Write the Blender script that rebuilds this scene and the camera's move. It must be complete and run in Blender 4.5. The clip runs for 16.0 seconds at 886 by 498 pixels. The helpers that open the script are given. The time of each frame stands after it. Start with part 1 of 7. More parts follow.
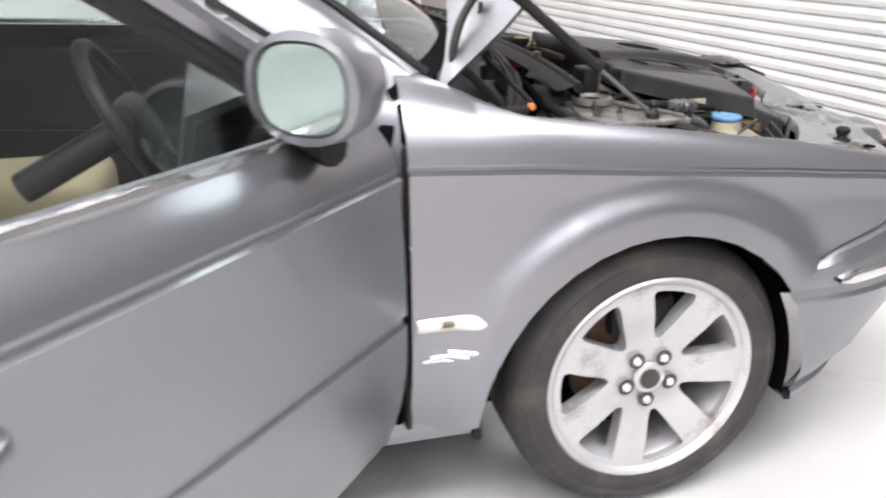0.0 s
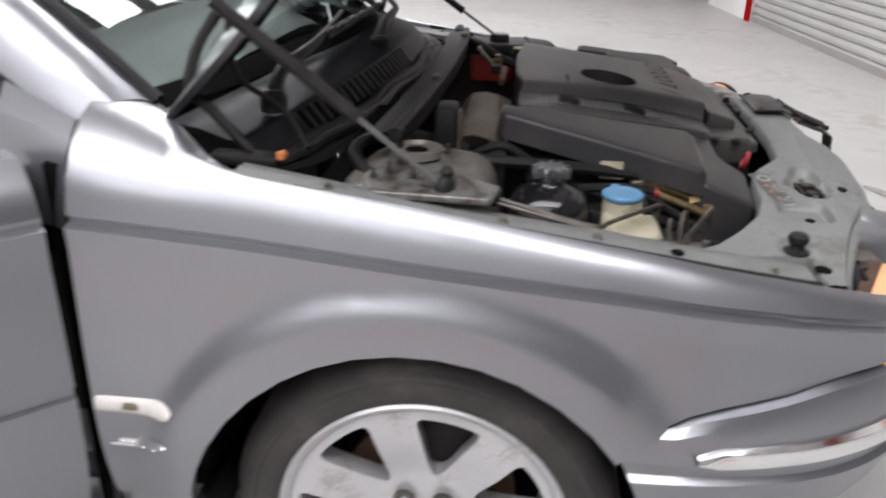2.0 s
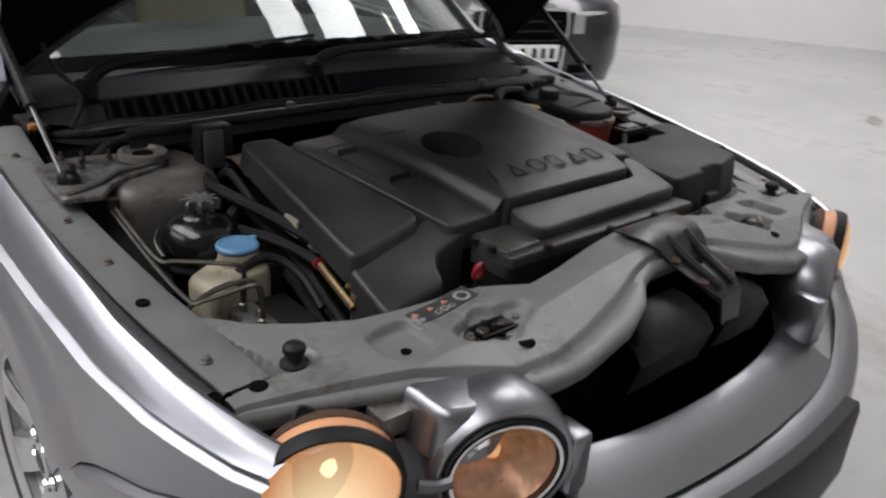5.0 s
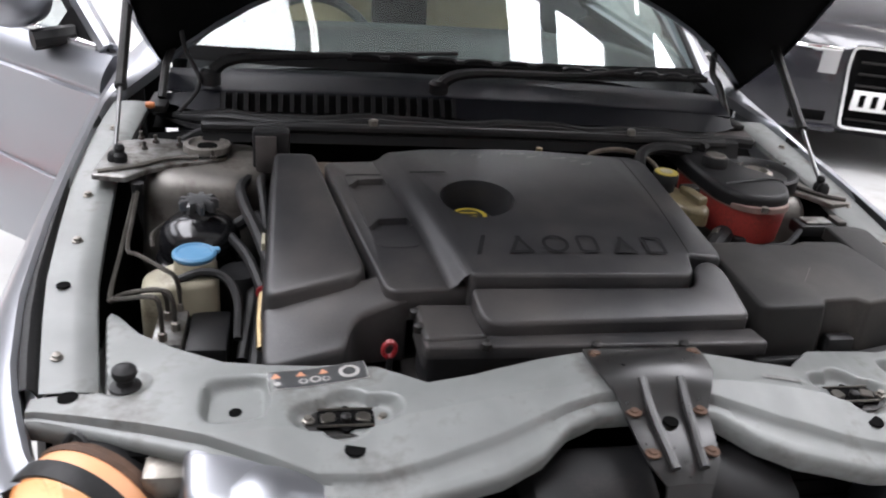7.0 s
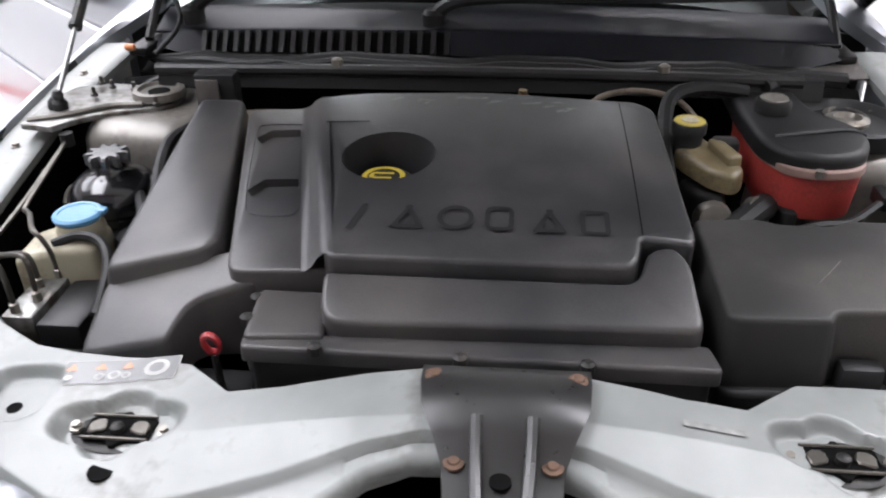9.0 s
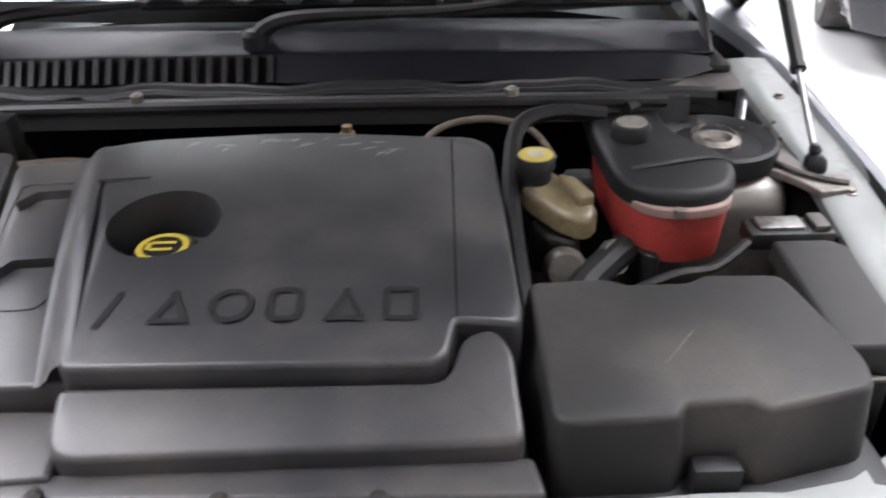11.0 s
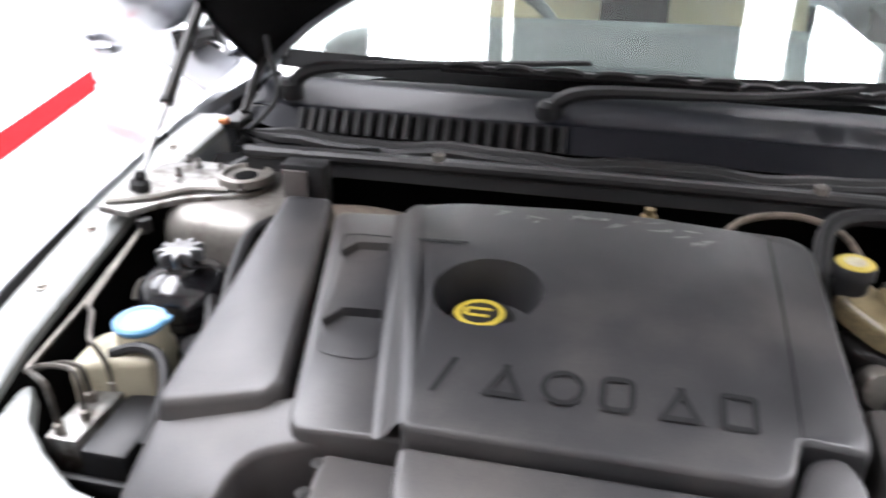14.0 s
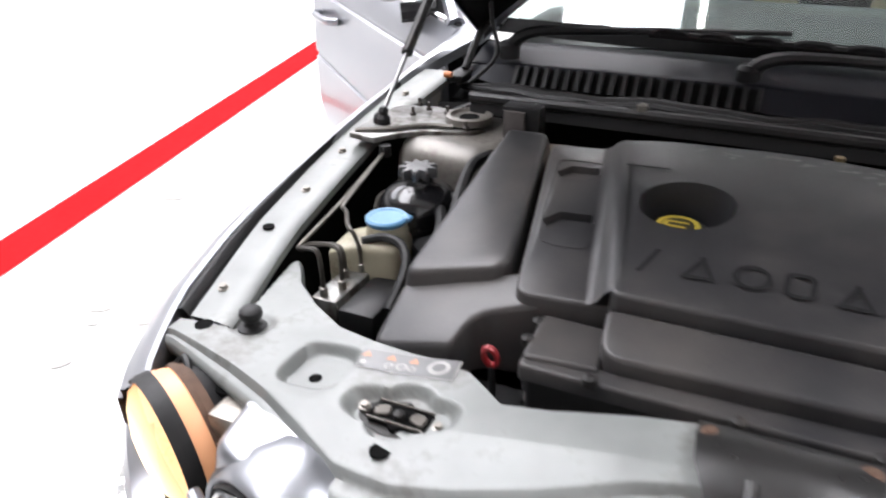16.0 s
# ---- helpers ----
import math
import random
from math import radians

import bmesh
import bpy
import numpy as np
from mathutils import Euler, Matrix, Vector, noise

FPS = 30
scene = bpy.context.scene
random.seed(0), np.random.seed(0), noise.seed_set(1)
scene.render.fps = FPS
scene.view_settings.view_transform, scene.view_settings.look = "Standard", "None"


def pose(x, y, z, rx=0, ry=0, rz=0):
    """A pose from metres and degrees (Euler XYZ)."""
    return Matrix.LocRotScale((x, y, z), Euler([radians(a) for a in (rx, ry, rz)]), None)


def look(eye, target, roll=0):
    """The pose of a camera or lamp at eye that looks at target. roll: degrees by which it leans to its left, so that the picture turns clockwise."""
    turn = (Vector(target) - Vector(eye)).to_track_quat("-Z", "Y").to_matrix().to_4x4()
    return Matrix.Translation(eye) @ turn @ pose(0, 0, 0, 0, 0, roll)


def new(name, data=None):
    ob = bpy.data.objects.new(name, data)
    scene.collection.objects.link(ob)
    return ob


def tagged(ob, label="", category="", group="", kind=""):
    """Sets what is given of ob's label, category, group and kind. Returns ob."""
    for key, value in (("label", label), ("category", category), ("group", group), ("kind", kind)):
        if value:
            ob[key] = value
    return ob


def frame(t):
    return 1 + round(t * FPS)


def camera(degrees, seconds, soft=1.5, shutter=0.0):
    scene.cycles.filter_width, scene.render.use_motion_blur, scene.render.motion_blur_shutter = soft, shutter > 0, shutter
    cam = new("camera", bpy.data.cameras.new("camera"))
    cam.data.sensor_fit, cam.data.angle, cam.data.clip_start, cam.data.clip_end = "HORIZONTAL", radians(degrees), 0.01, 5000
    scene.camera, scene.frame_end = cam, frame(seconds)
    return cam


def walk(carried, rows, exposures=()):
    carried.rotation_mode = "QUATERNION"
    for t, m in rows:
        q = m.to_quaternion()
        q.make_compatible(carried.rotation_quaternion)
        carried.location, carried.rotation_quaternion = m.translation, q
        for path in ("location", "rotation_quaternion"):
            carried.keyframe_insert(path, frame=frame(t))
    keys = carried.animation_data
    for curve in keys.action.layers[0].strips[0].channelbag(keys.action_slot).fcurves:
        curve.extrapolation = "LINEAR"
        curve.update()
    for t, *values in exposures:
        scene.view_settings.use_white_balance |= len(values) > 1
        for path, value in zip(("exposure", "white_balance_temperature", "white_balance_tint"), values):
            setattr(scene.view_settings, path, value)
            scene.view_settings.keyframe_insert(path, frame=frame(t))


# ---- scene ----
cam = camera(57.6, 16.0, 2.0, 0.5)
PATH = [
    (0, (-2.201, 0.815, 1.213), (-0.401, 0.34, 0.482), -0.0),
    (0.5, (-2.142, 0.559, 1.2), (-0.336, 0.128, 0.455), 0.4),
    (1, (-2.09, 0.329, 1.2), (-0.313, 0.034, 0.33), -0.7),
    (1.5, (-1.97, 0.113, 1.256), (-0.146, 0.131, 0.436), 1.6),
    (2, (-1.877, -0.123, 1.27), (-0.057, 0.059, 0.461), 1.6),
    (2.5, (-1.723, -0.328, 1.267), (0.116, -0.201, 0.491), 3.6),
    (3, (-1.632, -0.526, 1.248), (0.175, -0.282, 0.426), 2.9),
    (3.5, (-1.619, -0.756, 1.262), (0.148, -0.242, 0.478), 5.4),
    (4, (-1.445, -0.992, 1.274), (0.215, -0.214, 0.474), 5.4),
    (4.5, (-1.316, -1.158, 1.322), (0.183, -0.109, 0.513), 3.3),
    (5, (-1.129, -1.388, 1.36), (0.102, -0.038, 0.547), 4.1),
    (5.2, (-1.055, -1.415, 1.371), (0.087, 0.019, 0.572), 3.3),
    (7.3, (-0.326, -1.49, 1.42), (-0.042, 0.274, 0.523), 4.3),
    (7.5, (-0.268, -1.441, 1.412), (-0.028, 0.311, 0.478), 3.2),
    (8, (-0.185, -1.377, 1.411), (-0.183, 0.364, 0.427), 1.4),
    (8.2, (-0.112, -1.36, 1.397), (-0.249, 0.387, 0.433), 0.3),
    (10.3, (0.106, -1.089, 1.334), (-0.073, 0.555, 0.208), -1.7),
    (10.5, (0.124, -1.076, 1.337), (-0.032, 0.592, 0.244), -2.1),
    (11, (0.183, -1.053, 1.339), (0.164, 0.655, 0.3), -1.7),
    (11.5, (0.236, -1.032, 1.336), (0.28, 0.691, 0.322), -2.7),
    (12, (0.274, -1.019, 1.326), (0.376, 0.708, 0.323), -2.2),
    (12.5, (0.26, -1.02, 1.333), (0.343, 0.724, 0.357), -1.4),
    (13, (0.192, -1.033, 1.348), (0.126, 0.721, 0.389), -1.2),
    (13.5, (0.115, -1.041, 1.363), (-0.104, 0.705, 0.413), -0.1),
    (14, (0.006, -1.054, 1.381), (-0.406, 0.664, 0.443), -0.6),
    (14.5, (-0.098, -1.089, 1.401), (-0.69, 0.569, 0.453), -0.9),
    (15, (-0.153, -1.124, 1.385), (-0.881, 0.468, 0.417), -1.1),
    (15.5, (-0.131, -1.188, 1.369), (-0.894, 0.392, 0.409), -0.0),
    (16, (0.002, -1.294, 1.357), (-0.77, 0.305, 0.436), -1.1),
]
EXPOSURES = [(0, 0.9, 6500, 10), (1, 0.55, 6500, 10), (1.5, 0.4, 6500, 10), (2.5, -0.12, 6500, 10), (3.5, -0.48, 6500, 10), (5, -0.48, 6500, 10), (7.5, 0.85, 6250, 10), (8, 1.0, 6250, 10), (10.5, 1.36, 6250, 10), (12.5, 1.9, 6250, 10), (13.5, 1.92, 6250, 10), (14.5, 1.85, 6250, 10), (15.5, 1.45, 6350, 10), (16, 1.08, 6350, 10)]
walk(cam, [(t, look(eye, target, roll)) for t, eye, target, roll in PATH], EXPOSURES)

# ---- light ----
world = bpy.data.worlds.new("world")
scene.world = world
world.use_nodes = True
wn = world.node_tree
sky = wn.nodes.new("ShaderNodeTexSky")
sky.sky_type, sky.sun_disc = "NISHITA", False
sky.sun_elevation, sky.sun_rotation = radians(40), radians(200)
wn.links.new(sky.outputs[0], wn.nodes["Background"].inputs[0])
wn.nodes["Background"].inputs[1].default_value = 0.12

CEIL = 5.2                       # height of the roof lining


def area_lamp(name, x, y, z, sx, sy, watts, colour=(1, 1, 1)):
    lamp = bpy.data.lights.new(name, "AREA")
    lamp.shape, lamp.size, lamp.size_y, lamp.energy, lamp.color = "RECTANGLE", sx, sy, watts, colour
    ob = new(name, lamp)
    ob.location = (x, y, z)
    return ob


# daylight in the roof lights: centre x, y, size x, y, power
# panel at y 5.0 is added to brighten the cowl; left pair unseen
ROOF_LIGHTS = [(-3.1, 2.0, 2.3, 9.0, 560), (1.85, 0.8, 0.7, 2.4, 64), (3.2, 0.8, 1.3, 2.4, 120), (2.2, 5.0, 1.6, 2.0, 100), (6.4, 1.6, 1.1, 4.2, 190), (-6.9, 3.4, 3.0, 7.6, 300)]
for lx, ly, sx, sy, watts in ROOF_LIGHTS:
    area_lamp("roof_light_sky", lx, ly, CEIL + 0.05, sx, sy, watts, (1.0, 0.965, 0.985))


# ---- materials ----
def material(name, colour, rough=0.5, metal=0.0, var=0.12, scale=6.0, grain=60.0, bump=0.15, coat=0.0, dirt=None, dirt_at=0.62, spec=0.5, depth=0.002):
    m = bpy.data.materials.new(name)
    m.use_nodes = True
    n, l = m.node_tree.nodes, m.node_tree.links
    b = n["Principled BSDF"]
    b.inputs["Roughness"].default_value, b.inputs["Metallic"].default_value = rough, metal
    b.inputs["Coat Weight"].default_value, b.inputs["Coat Roughness"].default_value = coat, 0.04
    b.inputs["Specular IOR Level"].default_value = spec
    co = n.new("ShaderNodeTexCoord")
    big, fine = n.new("ShaderNodeTexNoise"), n.new("ShaderNodeTexNoise")
    for node, s, d in ((big, scale, 5), (fine, grain, 3)):
        node.inputs["Scale"].default_value, node.inputs["Detail"].default_value = s, d
        l.new(co.outputs["Object"], node.inputs["Vector"])
    ramp = n.new("ShaderNodeValToRGB")
    ramp.color_ramp.elements[0].position, ramp.color_ramp.elements[1].position = 0.3, 0.7
    ramp.color_ramp.elements[0].color = (*[c * (1 - var) for c in colour], 1)
    ramp.color_ramp.elements[1].color = (*[min(1, c * (1 + var)) for c in colour], 1)
    l.new(big.outputs["Fac"], ramp.inputs["Fac"])
    out = ramp.outputs["Color"]
    if dirt:
        mix, thr, two = n.new("ShaderNodeMix"), n.new("ShaderNodeMapRange"), n.new("ShaderNodeMath")
        mix.data_type = "RGBA"
        two.operation = "MULTIPLY_ADD"
        two.inputs[1].default_value = 0.35
        l.new(fine.outputs["Fac"], two.inputs[0])
        l.new(big.outputs["Fac"], two.inputs[2])
        thr.inputs["From Min"].default_value, thr.inputs["From Max"].default_value = dirt_at, dirt_at + 0.25
        l.new(two.outputs[0], thr.inputs["Value"])
        l.new(thr.outputs["Result"], mix.inputs["Factor"])
        l.new(out, mix.inputs["A"])
        mix.inputs["B"].default_value = (*dirt, 1)
        out = mix.outputs["Result"]
    l.new(out, b.inputs["Base Color"])
    rr = n.new("ShaderNodeMapRange")
    rr.inputs["To Min"].default_value, rr.inputs["To Max"].default_value = max(0.02, rough - 0.08), min(1, rough + 0.1)
    l.new(fine.outputs["Fac"], rr.inputs["Value"])
    l.new(rr.outputs["Result"], b.inputs["Roughness"])
    if bump:
        bp = n.new("ShaderNodeBump")
        bp.inputs["Strength"].default_value, bp.inputs["Distance"].default_value = bump, depth
        l.new(fine.outputs["Fac"], bp.inputs["Height"])
        l.new(bp.outputs["Normal"], b.inputs["Normal"])
    return m


def glass(name, colour, rough=0.0, ior=1.45):
    m = bpy.data.materials.new(name)
    m.use_nodes = True
    b = m.node_tree.nodes["Principled BSDF"]
    b.inputs["Base Color"].default_value = (*colour, 1)
    b.inputs["Roughness"].default_value, b.inputs["Transmission Weight"].default_value, b.inputs["IOR"].default_value = rough, 1.0, ior
    return m


def clear_cover(name, gloss):
    """Thin clear cover: mostly see-through, with a share of gloss."""
    m = bpy.data.materials.new(name)
    m.use_nodes = True
    n, l = m.node_tree.nodes, m.node_tree.links
    mix, tr, gl = n.new("ShaderNodeMixShader"), n.new("ShaderNodeBsdfTransparent"), n.new("ShaderNodeBsdfGlossy")
    mix.inputs[0].default_value = gloss
    gl.inputs["Roughness"].default_value = 0.06
    l.new(tr.outputs[0], mix.inputs[1])
    l.new(gl.outputs[0], mix.inputs[2])
    l.new(mix.outputs[0], n["Material Output"].inputs["Surface"])
    return m


def glow(name, colour, strength):
    m = bpy.data.materials.new(name)
    m.use_nodes = True
    b = m.node_tree.nodes["Principled BSDF"]
    b.inputs["Base Color"].default_value = (*colour, 1)
    b.inputs["Emission Color"].default_value, b.inputs["Emission Strength"].default_value = (*colour, 1), strength
    return m


PAINT = material("silver_grey_paint", (0.276, 0.283, 0.302), 0.33, 0.90, 0.03, 3, 900, 0.02, 0.35, depth=0.0003)
PAINT_DULL = material("underbonnet_paint", (0.172, 0.180, 0.174), 0.40, 0.05, 0.16, 9, 70, 0.06, 0.05, (0.085, 0.08, 0.07), 0.73, spec=0.36)
PLASTIC = material("black_plastic", (0.009, 0.009, 0.0095), 0.48, 0, 0.2, 8, 500, 0.25, 0, (0.034, 0.030, 0.027), 0.78, spec=0.28, depth=0.0006)
COVER = material("engine_cover_plastic", (0.0215, 0.0213, 0.0225), 0.33, 0, 0.42, 4.5, 700, 0.3, 0, (0.056, 0.051, 0.047), 0.67, spec=0.31, depth=0.0005)
BOXCOVER = material("box_cover_plastic", (0.021, 0.0203, 0.0195), 0.46, 0, 0.22, 5, 600, 0.3, 0, (0.055, 0.05, 0.045), 0.72, spec=0.18, depth=0.0005)
COWL = material("cowl_plastic", (0.0075, 0.0082, 0.0115), 0.42, 0, 0.15, 7, 500, 0.25, 0, (0.022, 0.020, 0.018), 0.80, spec=0.12, depth=0.0005)
RUBBER = material("black_rubber", (0.009, 0.009, 0.0093), 0.55, 0, 0.2, 9, 120, 0.3, 0, (0.032, 0.029, 0.026), 0.85, spec=0.3)
TYRE = material("tyre_rubber", (0.030, 0.028, 0.026), 0.65, 0, 0.25, 12, 90, 0.4, 0, (0.07, 0.06, 0.05), 0.70)
ALLOY = material("silver_alloy", (0.50, 0.50, 0.505), 0.38, 0.5, 0.10, 10, 200, 0.05, 0.35, (0.20, 0.16, 0.125), 0.74)
CHROME = material("chrome", (0.80, 0.80, 0.80), 0.08, 1.0, 0.04, 10, 100, 0)
STEEL = material("dirty_steel", (0.24, 0.225, 0.20), 0.42, 0.8, 0.25, 20, 120, 0.2, 0, (0.08, 0.06, 0.045), 0.68)
RUST = material("rusty_iron", (0.095, 0.055, 0.036), 0.75, 0.3, 0.35, 25, 120, 0.5)
GRIME = material("grimy_dark_metal", (0.013, 0.0122, 0.0115), 0.5, 0.2, 0.3, 14, 120, 0.4, 0, (0.045, 0.037, 0.03), 0.80, spec=0.3)
# black parts, and the deep shade of bay, cavities and holes as colour
DARK = material("black_and_deep_shade", (0.003, 0.003, 0.003), 0.9, 0, 0.3, 10, 80, 0.2, spec=0.06)
TOWER = material("stained_bare_metal", (0.15, 0.14, 0.125), 0.42, 0.35, 0.25, 14, 90, 0.2, 0, (0.06, 0.05, 0.04), 0.68)
PLATE_LIGHT = material("bright_pressed_plate", (0.26, 0.26, 0.25), 0.30, 0.5, 0.3, 22, 90, 0.2, 0, (0.06, 0.05, 0.04), 0.56)
CREAM = material("yellowed_plastic", (0.33, 0.305, 0.225), 0.4, 0, 0.12, 12, 200, 0.1, 0, (0.17, 0.145, 0.10), 0.72)
AGED = material("aged_amber_plastic", (0.15, 0.12, 0.065), 0.35, 0, 0.3, 25, 200, 0.1, 0, (0.06, 0.05, 0.03), 0.66)
PLATE_DARK = material("dark_stained_plate", (0.06, 0.054, 0.048), 0.4, 0.4, 0.3, 18, 90, 0.2, 0, (0.12, 0.10, 0.08), 0.74)
SCUFF = material("pale_scuffs", (0.16, 0.16, 0.155), 0.6, 0, 0.4, 60, 300, 0.1)
BLUE = material("blue_cap_plastic", (0.085, 0.22, 0.37), 0.4, 0, 0.1, 25, 300, 0.1, 0, (0.17, 0.26, 0.35), 0.70)
YELLOW = material("yellow_plastic", (0.36, 0.28, 0.035), 0.45, 0, 0.1, 20, 300, 0.1)
RED_TANK = material("red_coolant_tank", (0.26, 0.032, 0.026), 0.38, 0, 0.25, 10, 200, 0.1, 0, (0.10, 0.025, 0.022), 0.72)
RED = material("red_plastic", (0.24, 0.014, 0.018), 0.4, 0, 0.1, 14, 200, 0.1)
ORANGE = material("orange_plug", (0.48, 0.16, 0.05), 0.5, 0, 0.15, 14, 200, 0.1)
BRASS = material("brass", (0.28, 0.21, 0.11), 0.40, 0.8, 0.25, 30, 200, 0.1, 0, (0.10, 0.075, 0.045), 0.64)
WHITE = material("white_plastic", (0.72, 0.71, 0.68), 0.45, 0, 0.05, 12, 200, 0.1)
PLATE = material("number_plate_white", (0.80, 0.80, 0.78), 0.35, 0, 0.03, 8, 200, 0.02)
FABRIC = material("cream_upholstery", (0.34, 0.28, 0.17), 0.8, 0, 0.12, 6, 200, 0.4)
FLOOR = material("painted_concrete", (0.455, 0.455, 0.445), 0.48, 0, 0.12, 0.8, 7, 0.15, 0.1, (0.27, 0.245, 0.215), 0.74, depth=0.001)
WALL = material("white_wall_paint", (0.76, 0.755, 0.74), 0.7, 0, 0.04, 0.8, 30, 0.2, 0, (0.62, 0.60, 0.57), 0.86)
# dark colour for the unseen wall, chosen to cut bounced light
DIM_WALL = material("dim_unseen_wall", (0.13, 0.128, 0.125), 0.8, 0, 0.25, 1.2, 20, 0.3)
SEAL = material("smooth_seal_rubber", (0.012, 0.0118, 0.012), 0.44, 0, 0.2, 9, 200, 0.15, 0, (0.04, 0.037, 0.034), 0.80, spec=0.28)
BAND = material("dull_tank_seam", (0.20, 0.13, 0.11), 0.45, 0, 0.2, 20, 200, 0.1)
SHUTTER = material("shutter_slats", (0.52, 0.52, 0.51), 0.42, 0.35, 0.05, 2, 40, 0.1)
REDPAINT = material("red_floor_paint", (0.36, 0.006, 0.008), 0.85, 0, 0.12, 2.5, 30, 0.15, 0, (0.33, 0.03, 0.03), 0.88, spec=0.04)
GREYDOOR = material("grey_door_paint", (0.30, 0.285, 0.27), 0.55, 0, 0.05, 2, 50, 0.1)
ROOF = material("roof_lining", (0.70, 0.71, 0.70), 0.75, 0, 0.08, 0.6, 20, 0.2)
BLACKPAINT = material("black_car_paint", (0.012, 0.012, 0.016), 0.25, 0.0, 0.05, 4, 600, 0.01, 0.45, depth=0.0003)
CONEORANGE = material("orange_cone", (0.66, 0.13, 0.05), 0.55, 0, 0.12, 10, 100, 0.1)
GLASS = glass("tinted_glass", (0.72, 0.84, 0.81))
DOORGLASS = glass("dark_side_glass", (0.68, 0.73, 0.72))
GLOSS = material("glossy_black_plastic", (0.008, 0.008, 0.009), 0.16, 0, 0.1, 10, 200, 0.02)
ROD = material("grey_polished_rod", (0.19, 0.19, 0.19), 0.38, 0.8, 0.08, 20, 200, 0.02)
BRACKET = material("black_enamel", (0.014, 0.0136, 0.0133), 0.30, 0, 0.25, 12, 90, 0.05)
SHIELD = material("brown_heat_shield", (0.15, 0.122, 0.095), 0.5, 0.4, 0.35, 18, 120, 0.3, 0, (0.05, 0.04, 0.032), 0.64)
# black cap lightened to grey, the glare on it put into the colour
GLARE_CAP = material("glare_grey_cap", (0.05, 0.05, 0.052), 0.30, 0, 0.3, 30, 200, 0.1, 0, (0.12, 0.12, 0.12), 0.66, spec=0.7)
DUSTY = material("dusty_grey_brown", (0.085, 0.076, 0.072), 0.6, 0, 0.3, 14, 90, 0.3, 0, (0.15, 0.135, 0.125), 0.66, spec=0.25)
PIPE = material("tarnished_pipe", (0.075, 0.069, 0.06), 0.38, 0.7, 0.3, 30, 120, 0.1)
LENS = clear_cover("lamp_glass", 0.10)
CLEAR = material("frosted_lens", (0.62, 0.60, 0.57), 0.22, 0, 0.10, 40, 300, 0.1, 0.5)
MIRROR = material("mirror_glass", (0.50, 0.57, 0.55), 0.02, 1.0, 0.0, 5, 50, 0)
# lens emits a painted glow, pale at the middle and brown outwards
LIT_LENS = clear_cover("lit_lamp_glass", 0.10)
lit_nodes, lit_links = LIT_LENS.node_tree.nodes, LIT_LENS.node_tree.links
lit_glow, lit_mix = lit_nodes.new("ShaderNodeEmission"), lit_nodes.new("ShaderNodeMixShader")
lit_co, lit_far, lit_ramp = lit_nodes.new("ShaderNodeTexCoord"), lit_nodes.new("ShaderNodeVectorMath"), lit_nodes.new("ShaderNodeValToRGB")
lit_far.operation = "DISTANCE"
lit_far.inputs[1].default_value = (0.5, 0.4, 0.45)
lit_ramp.color_ramp.elements[0].position, lit_ramp.color_ramp.elements[1].position = 0.12, 0.62
lit_ramp.color_ramp.elements[0].color, lit_ramp.color_ramp.elements[1].color = (1.0, 0.80, 0.50, 1), (0.34, 0.135, 0.05, 1)
lit_links.new(lit_co.outputs["Generated"], lit_far.inputs[0])
lit_links.new(lit_far.outputs["Value"], lit_ramp.inputs["Fac"])
lit_links.new(lit_ramp.outputs["Color"], lit_glow.inputs["Color"])
lit_glow.inputs["Strength"].default_value = 1.9
lit_mix.inputs[0].default_value = 0.8
lit_links.new(lit_nodes["Mix Shader"].outputs[0], lit_mix.inputs[1])
lit_links.new(lit_glow.outputs[0], lit_mix.inputs[2])
lit_links.new(lit_mix.outputs[0], lit_nodes["Material Output"].inputs["Surface"])
BULB = glow("bulb_glow", (1.0, 0.72, 0.42), 7.0)
BULB_DIM = glow("side_bulb_glow", (1.0, 0.50, 0.22), 0.9)
TUBE = glow("fluorescent_tube", (1.0, 0.98, 0.94), 9.0)
# lamp light coming through the amber ring, put in as weak emission
AMBER = glow("amber_ring_glow", (0.62, 0.30, 0.15), 0.22)
# bowl emits a faint warm glow in place of reflected bulb light
BOWL = material("glowing_lamp_bowl", (0.46, 0.26, 0.16), 0.30, 0.6, 0.55, 16, 60, 0.7, 0, (0.16, 0.10, 0.07), 0.60)
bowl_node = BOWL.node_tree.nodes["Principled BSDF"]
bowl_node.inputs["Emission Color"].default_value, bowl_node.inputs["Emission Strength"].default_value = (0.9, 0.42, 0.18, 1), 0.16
REFLECTOR = material("lamp_reflector", (0.55, 0.55, 0.56), 0.2, 1.0, 0.05, 20, 100, 0)
# reflector emits too: the bulb's light on it is put in as emission
LIT_BOWL = material("glowing_reflector", (0.75, 0.55, 0.38), 0.28, 0.6, 0.35, 26, 120, 0.3)
lit_node = LIT_BOWL.node_tree.nodes["Principled BSDF"]
lit_node.inputs["Emission Color"].default_value, lit_node.inputs["Emission Strength"].default_value = (1.0, 0.60, 0.32, 1), 1.1


# ---- mesh tools ----
def mesh_of(name, bm, smooth=35):
    me = bpy.data.meshes.new(name)
    bmesh.ops.recalc_face_normals(bm, faces=bm.faces)
    for f in bm.faces:
        f.smooth = True
    for e in bm.edges:
        if len(e.link_faces) == 2 and e.calc_face_angle(0) > radians(smooth):
            e.smooth = False
    bm.to_mesh(me)
    bm.free()
    return me


